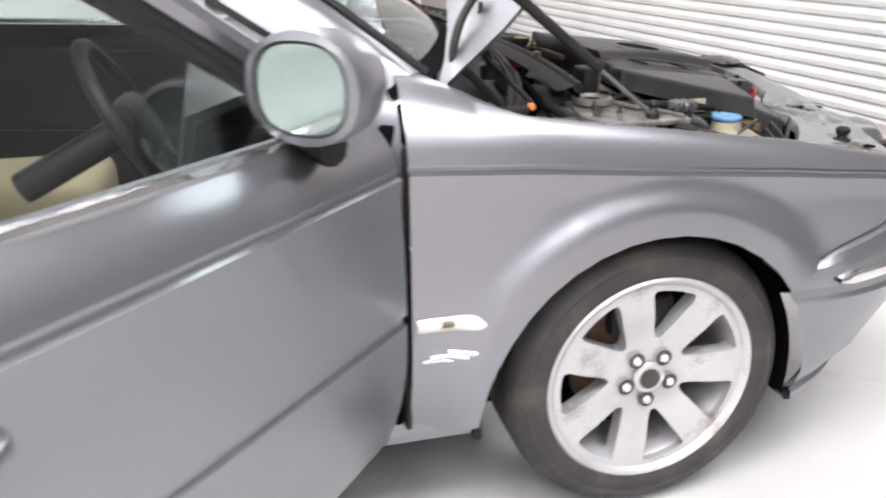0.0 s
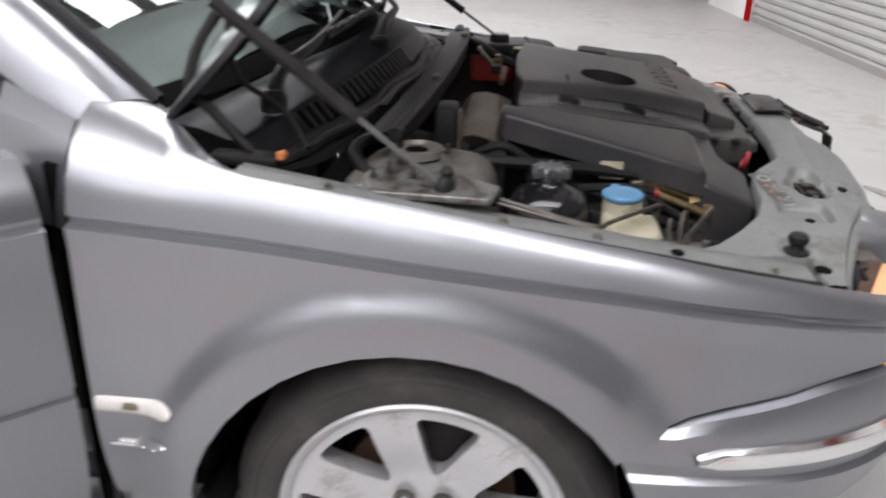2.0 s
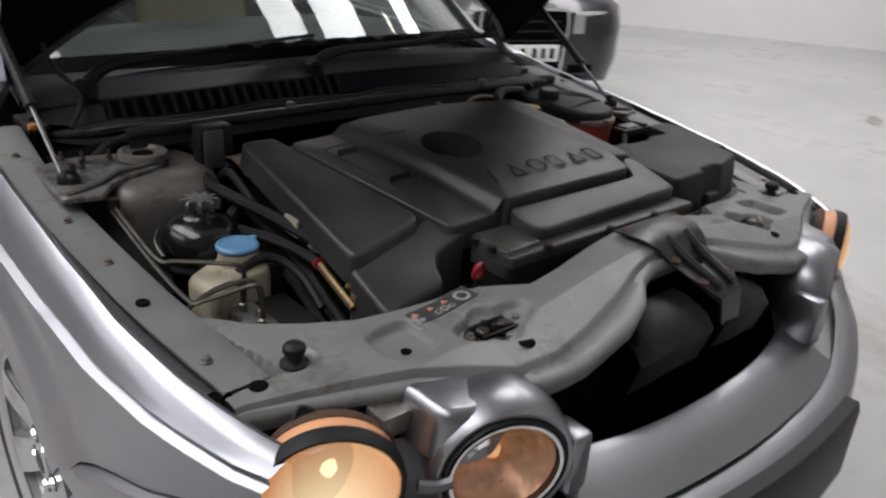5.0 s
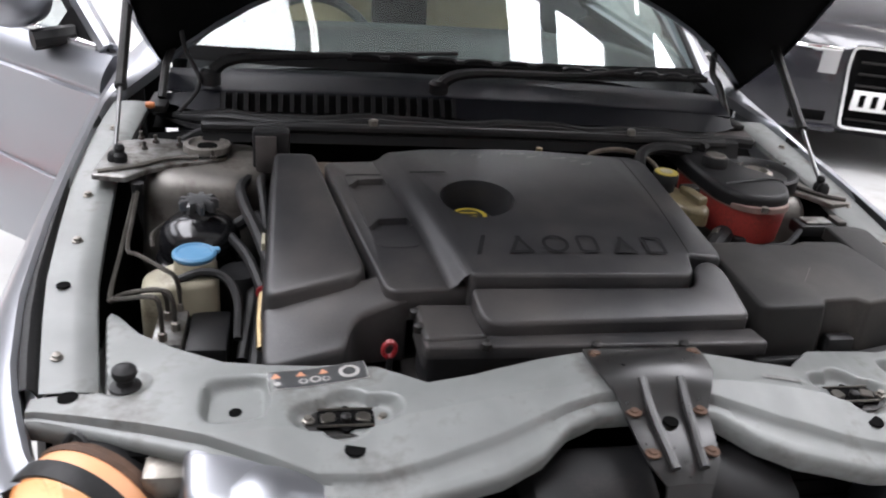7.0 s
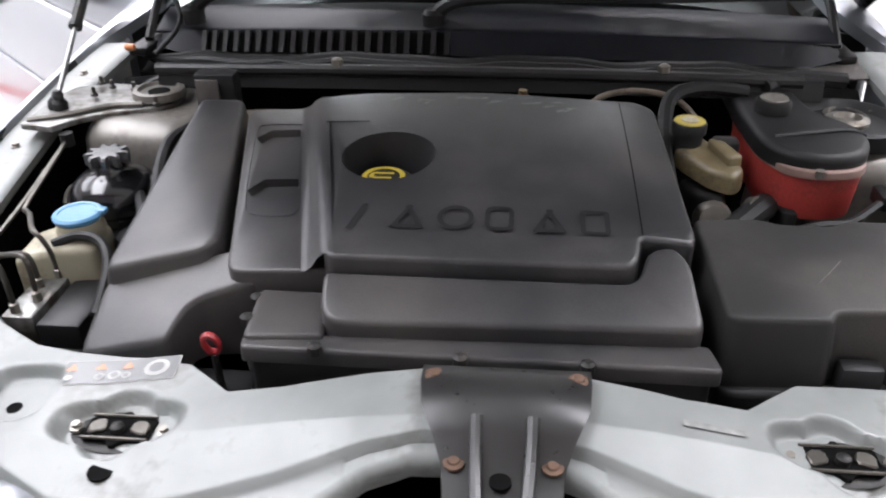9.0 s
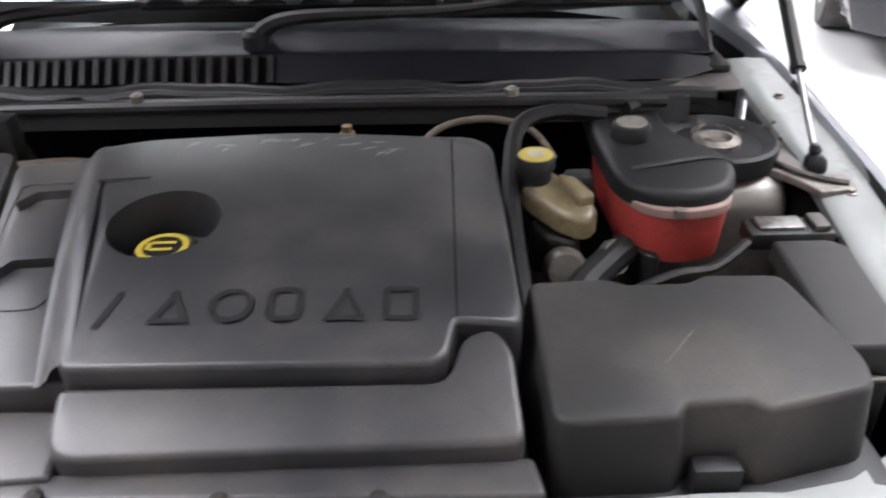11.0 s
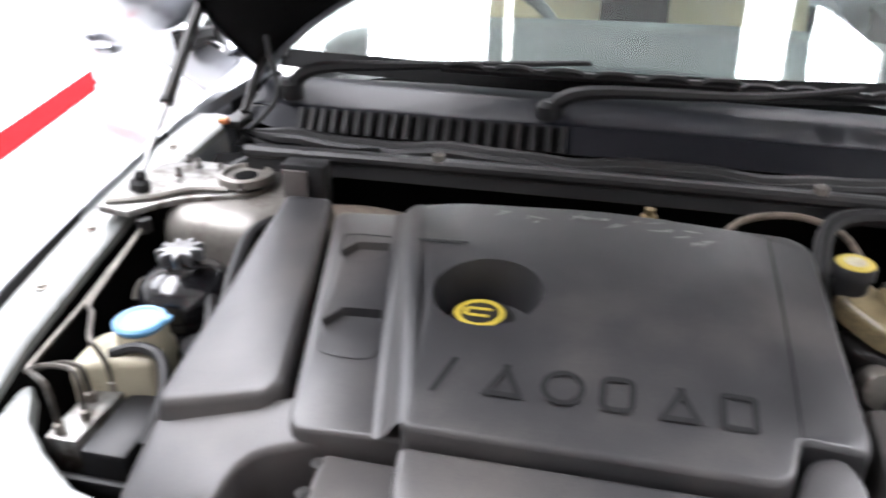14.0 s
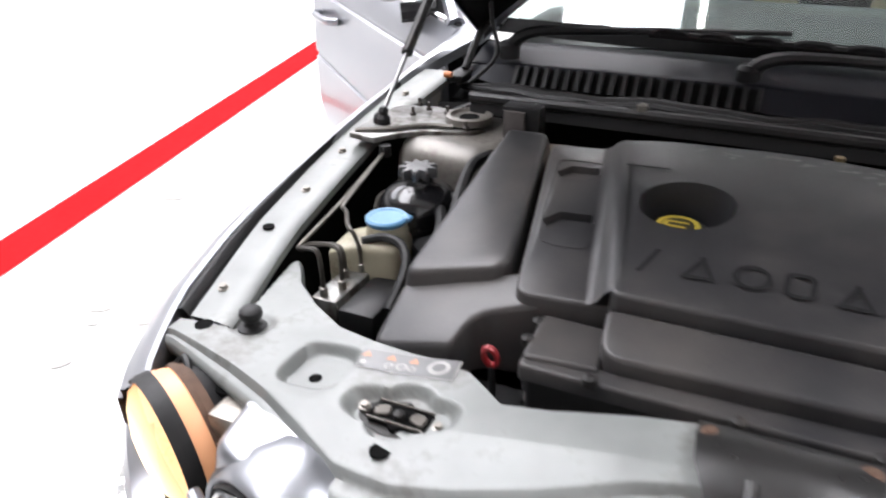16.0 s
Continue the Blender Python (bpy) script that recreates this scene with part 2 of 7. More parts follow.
def part(name, bm, mat, parent=None, label="", smooth=35):
    ob = new(name, mesh_of(name, bm, smooth))
    ob.data.materials.append(mat)
    if parent is not None:
        ob.parent = parent
        ob.matrix_parent_inverse = Matrix.Identity(4)
    if label:
        tagged(ob, label)
    return ob


def thing(name, label, category, x=0, y=0, z=0, rz=0, group="", kind=""):
    ob = new(name)
    ob.matrix_basis = pose(x, y, z, 0, 0, rz)
    return tagged(ob, label, category, group, kind)


def bm_new():
    return bmesh.new()


def box(bm, x0, x1, y0, y1, z0, z1, r=0.0, seg=2, m=None):
    made = bmesh.ops.create_cube(bm, size=1)
    vs = made["verts"]
    bmesh.ops.scale(bm, vec=(abs(x1 - x0), abs(y1 - y0), abs(z1 - z0)), verts=vs)
    bmesh.ops.translate(bm, vec=((x0 + x1) / 2, (y0 + y1) / 2, (z0 + z1) / 2), verts=vs)
    if r:
        es = list({e for v in vs for e in v.link_edges})
        res = bmesh.ops.bevel(bm, geom=es, offset=r, segments=seg, profile=0.5, affect="EDGES")
        vs = list({v for f in res["faces"] for v in f.verts} | {v for v in vs if v.is_valid})
    if m is not None:
        bmesh.ops.transform(bm, matrix=m, verts=vs)
    return bm


def rings(bm, loops, closed=True, caps=(True, True)):
    """Skin a list of equally long loops of points."""
    vs = [[bm.verts.new(p) for p in lp] for lp in loops]
    n = len(vs[0])
    for a, b in zip(vs, vs[1:]):
        for i in range(n if closed else n - 1):
            j = (i + 1) % n
            try:
                bm.faces.new((a[i], a[j], b[j], b[i]))
            except ValueError:
                pass
    if closed and caps[0]:
        bm.faces.new(vs[0][::-1])
    if closed and caps[1]:
        bm.faces.new(vs[-1])
    return bm


def sheet(bm, grid, thick=0.0):
    """A grid of points as a sheet; with thick, shifted inwards along its normals and closed."""
    rows, cols = len(grid), len(grid[0])
    vs = [[bm.verts.new(p) for p in row] for row in grid]
    fs = []
    for i in range(rows - 1):
        for j in range(cols - 1):
            fs.append(bm.faces.new((vs[i][j], vs[i][j + 1], vs[i + 1][j + 1], vs[i + 1][j])))
    if thick:
        bmesh.ops.recalc_face_normals(bm, faces=bm.faces)
        bmesh.ops.solidify(bm, geom=fs, thickness=thick)
    return bm


def round_poly(pts, r, n=4):
    out = []
    k = len(pts)
    for i in range(k):
        p, a, b = (Vector((*pts[i][:2], 0)), Vector((*pts[i - 1][:2], 0)), Vector((*pts[(i + 1) % k][:2], 0)))
        u, v = (a - p), (b - p)
        rr = min(pts[i][2] if len(pts[i]) > 2 else r, 0.45 * u.length, 0.45 * v.length)
        s, e = p + u.normalized() * rr, p + v.normalized() * rr
        for q in range(n + 1):
            t = q / n
            c = (1 - t) ** 2 * s + 2 * t * (1 - t) * p + t * t * e
            out.append((c.x, c.y))
    area = sum(out[i - 1][0] * out[i][1] - out[i][0] * out[i - 1][1] for i in range(len(out)))
    return out if area > 0 else out[::-1]


def inset(poly, d):
    out = []
    n = len(poly)
    for i in range(n):
        a, p, b = Vector(poly[i - 1]), Vector(poly[i]), Vector(poly[(i + 1) % n])
        u, v = (p - a), (b - p)
        u = u.normalized() if u.length > 1e-6 else v.normalized()
        v = v.normalized() if v.length > 1e-6 else u
        nn = Vector((-u.y - v.y, u.x + v.x))
        nn = nn.normalized() if nn.length > 1e-6 else Vector((-u.y, u.x))
        c = max(0.4, nn.dot(Vector((-u.y, u.x))))
        out.append(tuple(p + nn * (d / c)))
    return out


def slab(bm, pts, top, depth, r=0.008, corner=0.02, holes=(), draft=0.0, bottom=True, seg=3, n=4):
    """A plate with rounded outline and rounded upper edge. top: height, or a function of x and y. holes: (outline, depth)."""
    z = top if callable(top) else (lambda x, y: top)
    poly = round_poly(pts, corner, n)
    loops = [[(x, y, z(x, y) - depth) for x, y in inset(poly, -draft)]]
    for q in range(seg + 1):
        a = q / seg * math.pi / 2
        loops.append([(x, y, z(x, y) - r * (1 - math.sin(a))) for x, y in inset(poly, r * (1 - math.cos(a)))])
    vs = [[bm.verts.new(p) for p in lp] for lp in loops]
    k = len(poly)
    for a, b in zip(vs, vs[1:]):
        for i in range(k):
            bm.faces.new((a[i], a[(i + 1) % k], b[(i + 1) % k], b[i]))
    edges = [bm.edges.get((vs[-1][i], vs[-1][(i + 1) % k])) for i in range(k)]
    for outline, hd in holes:
        rim = [bm.verts.new((x, y, z(x, y))) for x, y in outline]
        low = [bm.verts.new((x, y, z(x, y) - hd)) for x, y in inset(outline, hd * 0.08)]
        h = len(rim)
        for i in range(h):
            bm.faces.new((rim[i], low[i], low[(i + 1) % h], rim[(i + 1) % h]))
            edges.append(bm.edges.get((rim[i], rim[(i + 1) % h])))
        bm.faces.new(low)
    bmesh.ops.triangle_fill(bm, use_beauty=True, use_dissolve=False, edges=edges)
    if bottom:
        bm.faces.new(vs[0][::-1])
    return bm


def circle(x, y, rx, ry=None, n=24, rot=0.0):
    ry = rx if ry is None else ry
    return [(x + rx * math.cos(a) * math.cos(rot) - ry * math.sin(a) * math.sin(rot),
             y + rx * math.cos(a) * math.sin(rot) + ry * math.sin(a) * math.cos(rot)) for a in [2 * math.pi * i / n for i in range(n)]]


def lathe(bm, profile, n=28, m=None):
    """profile: (radius, height) from bottom to top, round z."""
    loops = [[(r * math.cos(2 * math.pi * i / n), r * math.sin(2 * math.pi * i / n), h) for i in range(n)] for r, h in profile]
    if m is not None:
        loops = [[tuple(m @ Vector(p)) for p in lp] for lp in loops]
    return rings(bm, loops)


def tube(bm, pts, r, n=8, smooth_steps=4):
    """A round bar or hose along a smooth line through the points."""
    P = [Vector(p) for p in pts]
    line = []
    for i in range(len(P) - 1):
        a, b, c, d = P[max(i - 1, 0)], P[i], P[i + 1], P[min(i + 2, len(P) - 1)]
        for q in range(smooth_steps):
            t = q / smooth_steps
            line.append(0.5 * (2 * b + (c - a) * t + (2 * a - 5 * b + 4 * c - d) * t * t + (3 * b - a - 3 * c + d) * t ** 3))
    line.append(P[-1])
    loops = []
    side = None
    for i, p in enumerate(line):
        d = (line[min(i + 1, len(line) - 1)] - line[max(i - 1, 0)]).normalized()
        if side is None:
            side = d.orthogonal().normalized()
        side = (side - d * side.dot(d)).normalized()
        up = d.cross(side)
        rr = r(i / (len(line) - 1)) if callable(r) else r
        loops.append([tuple(p + side * rr * math.cos(a) + up * rr * math.sin(a)) for a in [2 * math.pi * q / n for q in range(n)]])
    return rings(bm, loops)


def rod(bm, a, b, r, n=10, r2=None):
    a, b = Vector(a), Vector(b)
    q = (b - a).to_track_quat("Z", "Y").to_matrix().to_4x4()
    h = (b - a).length
    return lathe(bm, [(r, 0), (r if r2 is None else r2, h)], n, Matrix.Translation(a) @ q)


def curve(keys, v):
    """Smooth interpolation through (v, value) pairs."""
    ks = sorted(keys)
    if v <= ks[0][0]:
        return ks[0][1]
    for (a, p), (b, q) in zip(ks, ks[1:]):
        if v <= b:
            t = (v - a) / (b - a)
            return p + (q - p) * t
    return ks[-1][1]


def lerp(a, b, t):
    return a + (b - a) * t


# ---- room ----
def flat(bm, pts, z=0.0):
    bm.faces.new([bm.verts.new((x, y, z)) for x, y in pts])
    return bm


bm = bm_new()
N = 24
sheet(bm, [[(-12 + 30 * i / N, -12 + 26 * j / N, 0) for j in range(N + 1)] for i in range(N + 1)])
floor = tagged(part("floor", bm, FLOOR), "pale grey painted concrete workshop floor with stains", "floor", kind="structure")


def wall(name, a, b, h, openings=(), thick=0.25, mat=WALL, label="white painted workshop wall"):
    """A wall from a to b, openings as (from, to, sill, head) along it; solid on its left side."""
    a, b = Vector((*a, 0)), Vector((*b, 0))
    u = (b - a).normalized()
    nrm = Vector((-u.y, u.x, 0)) * thick
    L = (b - a).length
    bm = bm_new()
    cuts = sorted({0.0, L, *[o[0] for o in openings], *[o[1] for o in openings]})
    for s, e in zip(cuts, cuts[1:]):
        holes = [o for o in openings if o[0] <= s + 1e-6 and o[1] >= e - 1e-6]
        spans = [(0.0, h)] if not holes else [(0.0, holes[0][2]), (holes[0][3], h)]
        for z0, z1 in spans:
            if z1 - z0 < 1e-4:
                continue
            p = [a + u * s, a + u * e, a + u * e + nrm, a + u * s + nrm]
            rings(bm, [[(q.x, q.y, z0) for q in p], [(q.x, q.y, z1) for q in p]])
    ob = part(name, bm, mat)
    return tagged(ob, label, "wall", kind="structure"), a, u, nrm


# front wall with the roller shutter and a grey door; far wall; closing walls
FW_A, FW_B = (12.1, -2.2), (-11.5, -4.55)
FW_M = (0.556, -3.350)
wall_front, fa, fu, fn = wall("wall_front", FW_A, FW_M, CEIL, [(0.85, 2.55, 0.0, 2.1), (4.1, 11.2, 0.0, 3.6)])
# unseen stretch of wall, made dark so less light bounces onto the car
wall("wall_front_grey", FW_M, FW_B, CEIL, mat=DIM_WALL, label="unseen dark grey wall, added to cut bounced light")
wall("wall_far", (6.2, 6.2), FW_A, CEIL)
wall("wall_back", (-11.5, 11.0), (6.2, 6.2), CEIL)
wall("wall_side", (-11.5, -4.55), (-11.5, 0.6), CEIL)

wall("wall_side_rear", (-11.5, 0.6), (-11.5, 11.0), CEIL)

# roller shutter, its slats as pieces
def along(s, off, z):
    p = fa + fu * s + fn.normalized() * off
    return Vector((p.x, p.y, z))


shutter = tagged(new("roller_shutter"), "pale grey steel roller shutter, closed, ribbed slats", "shutter")
SLAT = 0.085
bm = bm_new()
prof = [(0.0, 0.0), (0.018, 0.012), (0.026, 0.042), (0.018, 0.073), (0.0, 0.082)]
rings(bm, [[tuple(along(s, 0.06 - o, z)) for o, z in prof] + [tuple(along(s, 0.075, z)) for z in (0.082, 0.0)] for s in (4.1, 11.2)])
slat_mesh = mesh_of("slat", bm, 25)
slat_mesh.materials.append(SHUTTER)
for i in range(int(3.6 / SLAT)):
    ob = new("slat", slat_mesh)
    ob.location.z = i * SLAT
    ob.parent = shutter
bm = bm_new()
rings(bm, [[tuple(along(s, o, z)) for o, z in ((0.02, 0.0), (0.02, 0.06), (0.09, 0.06), (0.09, 0.0))] for s in (4.1, 11.2)])
part("bottom_rail", bm, GREYDOOR, shutter)

# red and white jamb beside the shutter
for s0, s1, m, nm, lab in ((3.98, 4.1, REDPAINT, "trim_1", "red painted edge of the shutter opening"), (11.2, 11.32, REDPAINT, "trim_2", "red painted edge of the shutter opening")):
    bm = bm_new()
    rings(bm, [[tuple(along(s0, -0.03, z)), tuple(along(s1, -0.03, z)), tuple(along(s1, 0.2, z)), tuple(along(s0, 0.2, z))] for z in (0, 3.7)])
    tagged(part(nm, bm, m), lab, "trim", kind="structure")

# grey door
door = tagged(new("door_1"), "flat grey painted workshop door, closed", "door", kind="structure")
bm = bm_new()
rings(bm, [[tuple(along(s, o, z)) for s, o in ((0.92, 0.06), (2.48, 0.06), (2.48, 0.11), (0.92, 0.11))] for z in (0.01, 2.04)])
part("door_leaf", bm, GREYDOOR, door)
bm = bm_new()
for s0, s1, z0, z1 in ((0.85, 0.92, 0, 2.1), (2.48, 2.55, 0, 2.1), (0.92, 2.48, 2.04, 2.1)):
    rings(bm, [[tuple(along(s, o, z)) for s, o in ((s0, -0.01), (s1, -0.01), (s1, 0.15), (s0, 0.15))] for z in (z0, z1)])
part("door_frame", bm, WHITE, door)
bm = bm_new()
rod(bm, along(2.36, 0.06, 1.0), along(2.36, 0.0, 1.0), 0.012)
rod(bm, along(2.36, 0.0, 1.0), along(2.24, 0.0, 1.0), 0.010)
part("door_handle", bm, CHROME, door)

# ceiling with openings for the roof lights
bm = bm_new()
outer = [bm.verts.new(p) for p in ((-12, -6.0 - 6, CEIL), (18, -12, CEIL), (18, 14, CEIL), (-12, 14, CEIL))]
edges = [bm.edges.new((outer[i], outer[(i + 1) % 4])) for i in range(4)]
for lx, ly, sx, sy, _ in ROOF_LIGHTS:
    q = [bm.verts.new((lx + a * sx / 2, ly + b * sy / 2, CEIL)) for a, b in ((-1, -1), (1, -1), (1, 1), (-1, 1))]
    up = [bm.verts.new((v.co.x, v.co.y, CEIL + 0.3)) for v in q]
    for i in range(4):
        edges.append(bm.edges.new((q[i], q[(i + 1) % 4])))
        bm.faces.new((q[i], q[(i + 1) % 4], up[(i + 1) % 4], up[i]))
bmesh.ops.triangle_fill(bm, use_beauty=True, edges=edges)
tagged(part("ceiling", bm, ROOF), "pale grey workshop roof lining with roof lights", "ceiling", kind="structure")

# red steel roof beams
for i, by in enumerate((-3.0, 4.6)):
    beam = tagged(new("roof_beam"), "red painted steel roof beam", "beam", group="roof beams", kind="structure")
    for nm, x0, x1, y0, y1, z0, z1 in (("flange", -11.4, 12, by - 0.08, by + 0.08, CEIL - 0.32, CEIL - 0.30), ("flange", -11.4, 12, by - 0.08, by + 0.08, CEIL - 0.05, CEIL - 0.03), ("web", -11.4, 12, by - 0.008, by + 0.008, CEIL - 0.30, CEIL - 0.05)):
        part(nm, box(bm_new(), x0, x1, y0, y1, z0, z1), RED, beam)

# fluorescent lights
def batten(x, y, rz):
    t = thing("ceiling_light", "white fluorescent batten light, switched on", "light", x, y, CEIL - 0.45, rz, "workshop lights")
    part("housing", box(bm_new(), -0.8, 0.8, -0.06, 0.06, 0.02, 0.09, 0.01), WHITE, t)
    bm = bm_new()
    rod(bm, (-0.76, -0.03, 0.0), (0.76, -0.03, 0.0), 0.019, 12)
    part("tube", bm, TUBE, t)
    bm = bm_new()
    rod(bm, (-0.76, 0.03, 0.0), (0.76, 0.03, 0.0), 0.019, 12)
    part("tube", bm, TUBE, t)
    for sx in (-0.6, 0.6):
        bm = bm_new()
        rod(bm, (sx, 0, 0.08), (sx, 0, 0.45), 0.006, 6)
        part("hanger", bm, STEEL, t)


for lx, ly in ((-1.5, 1.2), (4.6, 1.2), (-1.5, 4.0), (4.6, 4.0)):
    batten(lx, ly, 90)

# red line on the floor
def strip(bm, pts, w, z):
    P = [Vector((*p, 0)) for p in pts]
    L, R = [], []
    for i, p in enumerate(P):
        d = (P[min(i + 1, len(P) - 1)] - P[max(i - 1, 0)]).normalized()
        s = Vector((-d.y, d.x, 0)) * w / 2
        L.append((*(p + s).xy, z))
        R.append((*(p - s).xy, z))
    return sheet(bm, [L, R])


tagged(part("floor_line", strip(bm_new(), [(-2.25 - 0.26 * k, -1.2 + 1.2 * k) for k in range(9)], 0.20, 0.004), REDPAINT), "red painted line on the concrete floor", "floor marking", kind="structure")

# cracks in the floor paint
random.seed(4)
CRACK = material("floor_crack", (0.16, 0.15, 0.14), 0.9, 0, 0.2, 20, 60, 0.2)
for line in ([(2.02, -1.01), (1.70, -1.06), (1.37, -1.17), (1.26, -1.26), (1.0, -1.25), (0.8, -1.34), (0.58, -1.37), (0.36, -1.43), (0.1, -1.47), (-0.3, -1.62)],):
    pts = []
    for a, b in zip(line, line[1:]):
        pts += [(lerp(a[0], b[0], i / 6) + random.uniform(-0.012, 0.012), lerp(a[1], b[1], i / 6) + random.uniform(-0.012, 0.012)) for i in range(6)]
    tagged(part("floor_crack", strip(bm_new(), pts + [line[-1]], 0.0045, 0.003), CRACK), "thin crack in the painted concrete floor", "crack", group="floor cracks", kind="structure")
FAINT = ((-1.97, 0.24, 0.035, 0.018, 0.8), (-2.40, 1.02, 0.07, 0.018, 0.3), (-1.84, -0.04, 0.03, 0.012, 1.1), (-1.93, 0.16, 0.02, 0.012, 0.5), (-2.55, 1.31, 0.06, 0.02, 0.6))
STAIN = material("floor_stain", (0.30, 0.285, 0.265), 0.6, 0, 0.25, 9, 60, 0.1)
for x, y, rx, ry, rot in ((1.98, -1.86, 0.13, 0.035, 0.5), (1.92, -1.60, 0.09, 0.04, 0.2), (1.15, -1.95, 0.06, 0.03, 0.9), (5.2, 0.9, 0.16, 0.06, 0.4), (-2.0, -0.75, 0.10, 0.05, 0.3), (-1.75, 0.35, 0.15, 0.05, 1.2), (4.2, -1.0, 0.2, 0.05, 0.4), (-2.1, -0.3, .07, .035, .4)) + FAINT:
    j = 0.12 * min(rx, ry)
    ol = [(px + random.uniform(-j, j), py + random.uniform(-j, j)) for px, py in circle(x, y, rx, ry, 18, rot)]
    tagged(part("floor_stain", flat(bm_new(), ol, 0.003), STAIN), "dark oily stain on the concrete floor", "stain", group="floor stains", kind="structure")

# traffic cone with a red and white board leaning in the corner
cone = thing("traffic_cone", "orange traffic cone on a dark base by the wall", "cone", 11.35, -1.80)
part("base", box(bm_new(), -0.2, 0.2, -0.2, 0.2, 0, 0.04, 0.015), GRIME, cone)
part("body", lathe(bm_new(), [(0.14, 0.04), (0.12, 0.08), (0.05, 0.40), (0.045, 0.42)], 24), CONEORANGE, cone)
part("band", lathe(bm_new(), [(0.101, 0.20), (0.085, 0.27)], 24), WHITE, cone, "white reflective band")
bm = bm_new()
post = thing("striped_post", "white post with red stripes standing by the wall", "post", 11.75, -1.55)
part("column", box(bm_new(), -0.16, 0.16, -0.12, 0.12, 0.0, 1.6, 0.02), WHITE, post)
for k in range(5):
    part("stripe", box(bm_new(), -0.164, 0.03, -0.124, 0.06, 0.16 + 0.3 * k, 0.23 + 0.3 * k, 0.004), RED, post)
mat_ob = thing("floor_mat", "dark flat rubber mat on the floor by the cone", "mat", 11.45, -1.62, 0, 20)
part("sheet", box(bm_new(), -0.55, 0.55, -0.3, 0.3, 0.0, 0.02, 0.006), GRIME, mat_ob)

# red extinguisher cabinet on the front wall
ext = tagged(new("fire_box"), "red fire equipment box mounted on the white wall", "fire box")
bm = bm_new()
rings(bm, [[tuple(along(s, o, z)) for s, o in ((3.1, -0.2), (3.55, -0.2), (3.55, 0.0), (3.1, 0.0))] for z in (0.55, 1.25)])
part("cabinet", bm, RED, ext)
bm = bm_new()
rings(bm, [[tuple(along(s, o, z)) for s, o in ((3.15, -0.21), (3.5, -0.21), (3.5, -0.19), (3.15, -0.19))] for z in (0.42, 0.55)])
part("hose_tray", bm, DARK, ext)


# ---- the car: shell ----
car = tagged(new("car"), "silver-grey saloon car, bonnet up, driver's door open, lamps lit", "car")

CREASE = [(-0.72, 0.700), (-0.6, 0.722), (-0.486, 0.738), (-0.274, 0.763), (0.018, 0.788), (0.286, 0.811), (0.52, 0.824), (1.6, 0.865), (2.6, 0.88), (3.6, 0.84)]
TOPZ = [(-0.72, 0.725), (-0.62, 0.752), (-0.53, 0.772), (-0.30, 0.815), (0.0, 0.860), (0.275, 0.895), (0.52, 0.912), (1.6, 0.94), (2.7, 0.965), (3.6, 0.93)]
PLANX = [(-0.74, 0.742), (-0.66, 0.790), (-0.55, 0.832), (-0.40, 0.858), (-0.2, 0.868), (0.0, 0.871), (0.52, 0.868), (1.2, 0.872), (2.0, 0.868), (2.8, 0.845), (3.6, 0.74)]
ARC = (0.012, 0.285, 0.372, 0.380)          # front wheel arch: y, z, half length, height


def arch_d(y, z, yc=ARC[0]):
    return math.hypot((y - yc) / ARC[2], (z - ARC[1]) / ARC[3])


def side_x(y, z, yc=ARC[0]):
    """Half width of the body side at y and z, below the crease."""
    x = curve(PLANX, y)
    zc = curve(CREASE, y)
    d = max(0.0, zc - z)
    x += 0.010 * math.sin(min(1, d / 0.28) * math.pi / 2) - 0.055 * max(0, (0.50 - z) / 0.25) ** 2
    for c in (ARC[0], 2.72):
        a = arch_d(y, z, c)
        if z > 0.2:
            t = min(1.0, max(0.0, (1.30 - max(a, 1.0)) / 0.17))
            x += 0.026 * t * t * (3 - 2 * t)
    if d < 0.05:
        x += 0.006 * (1 - d / 0.05)
    return x


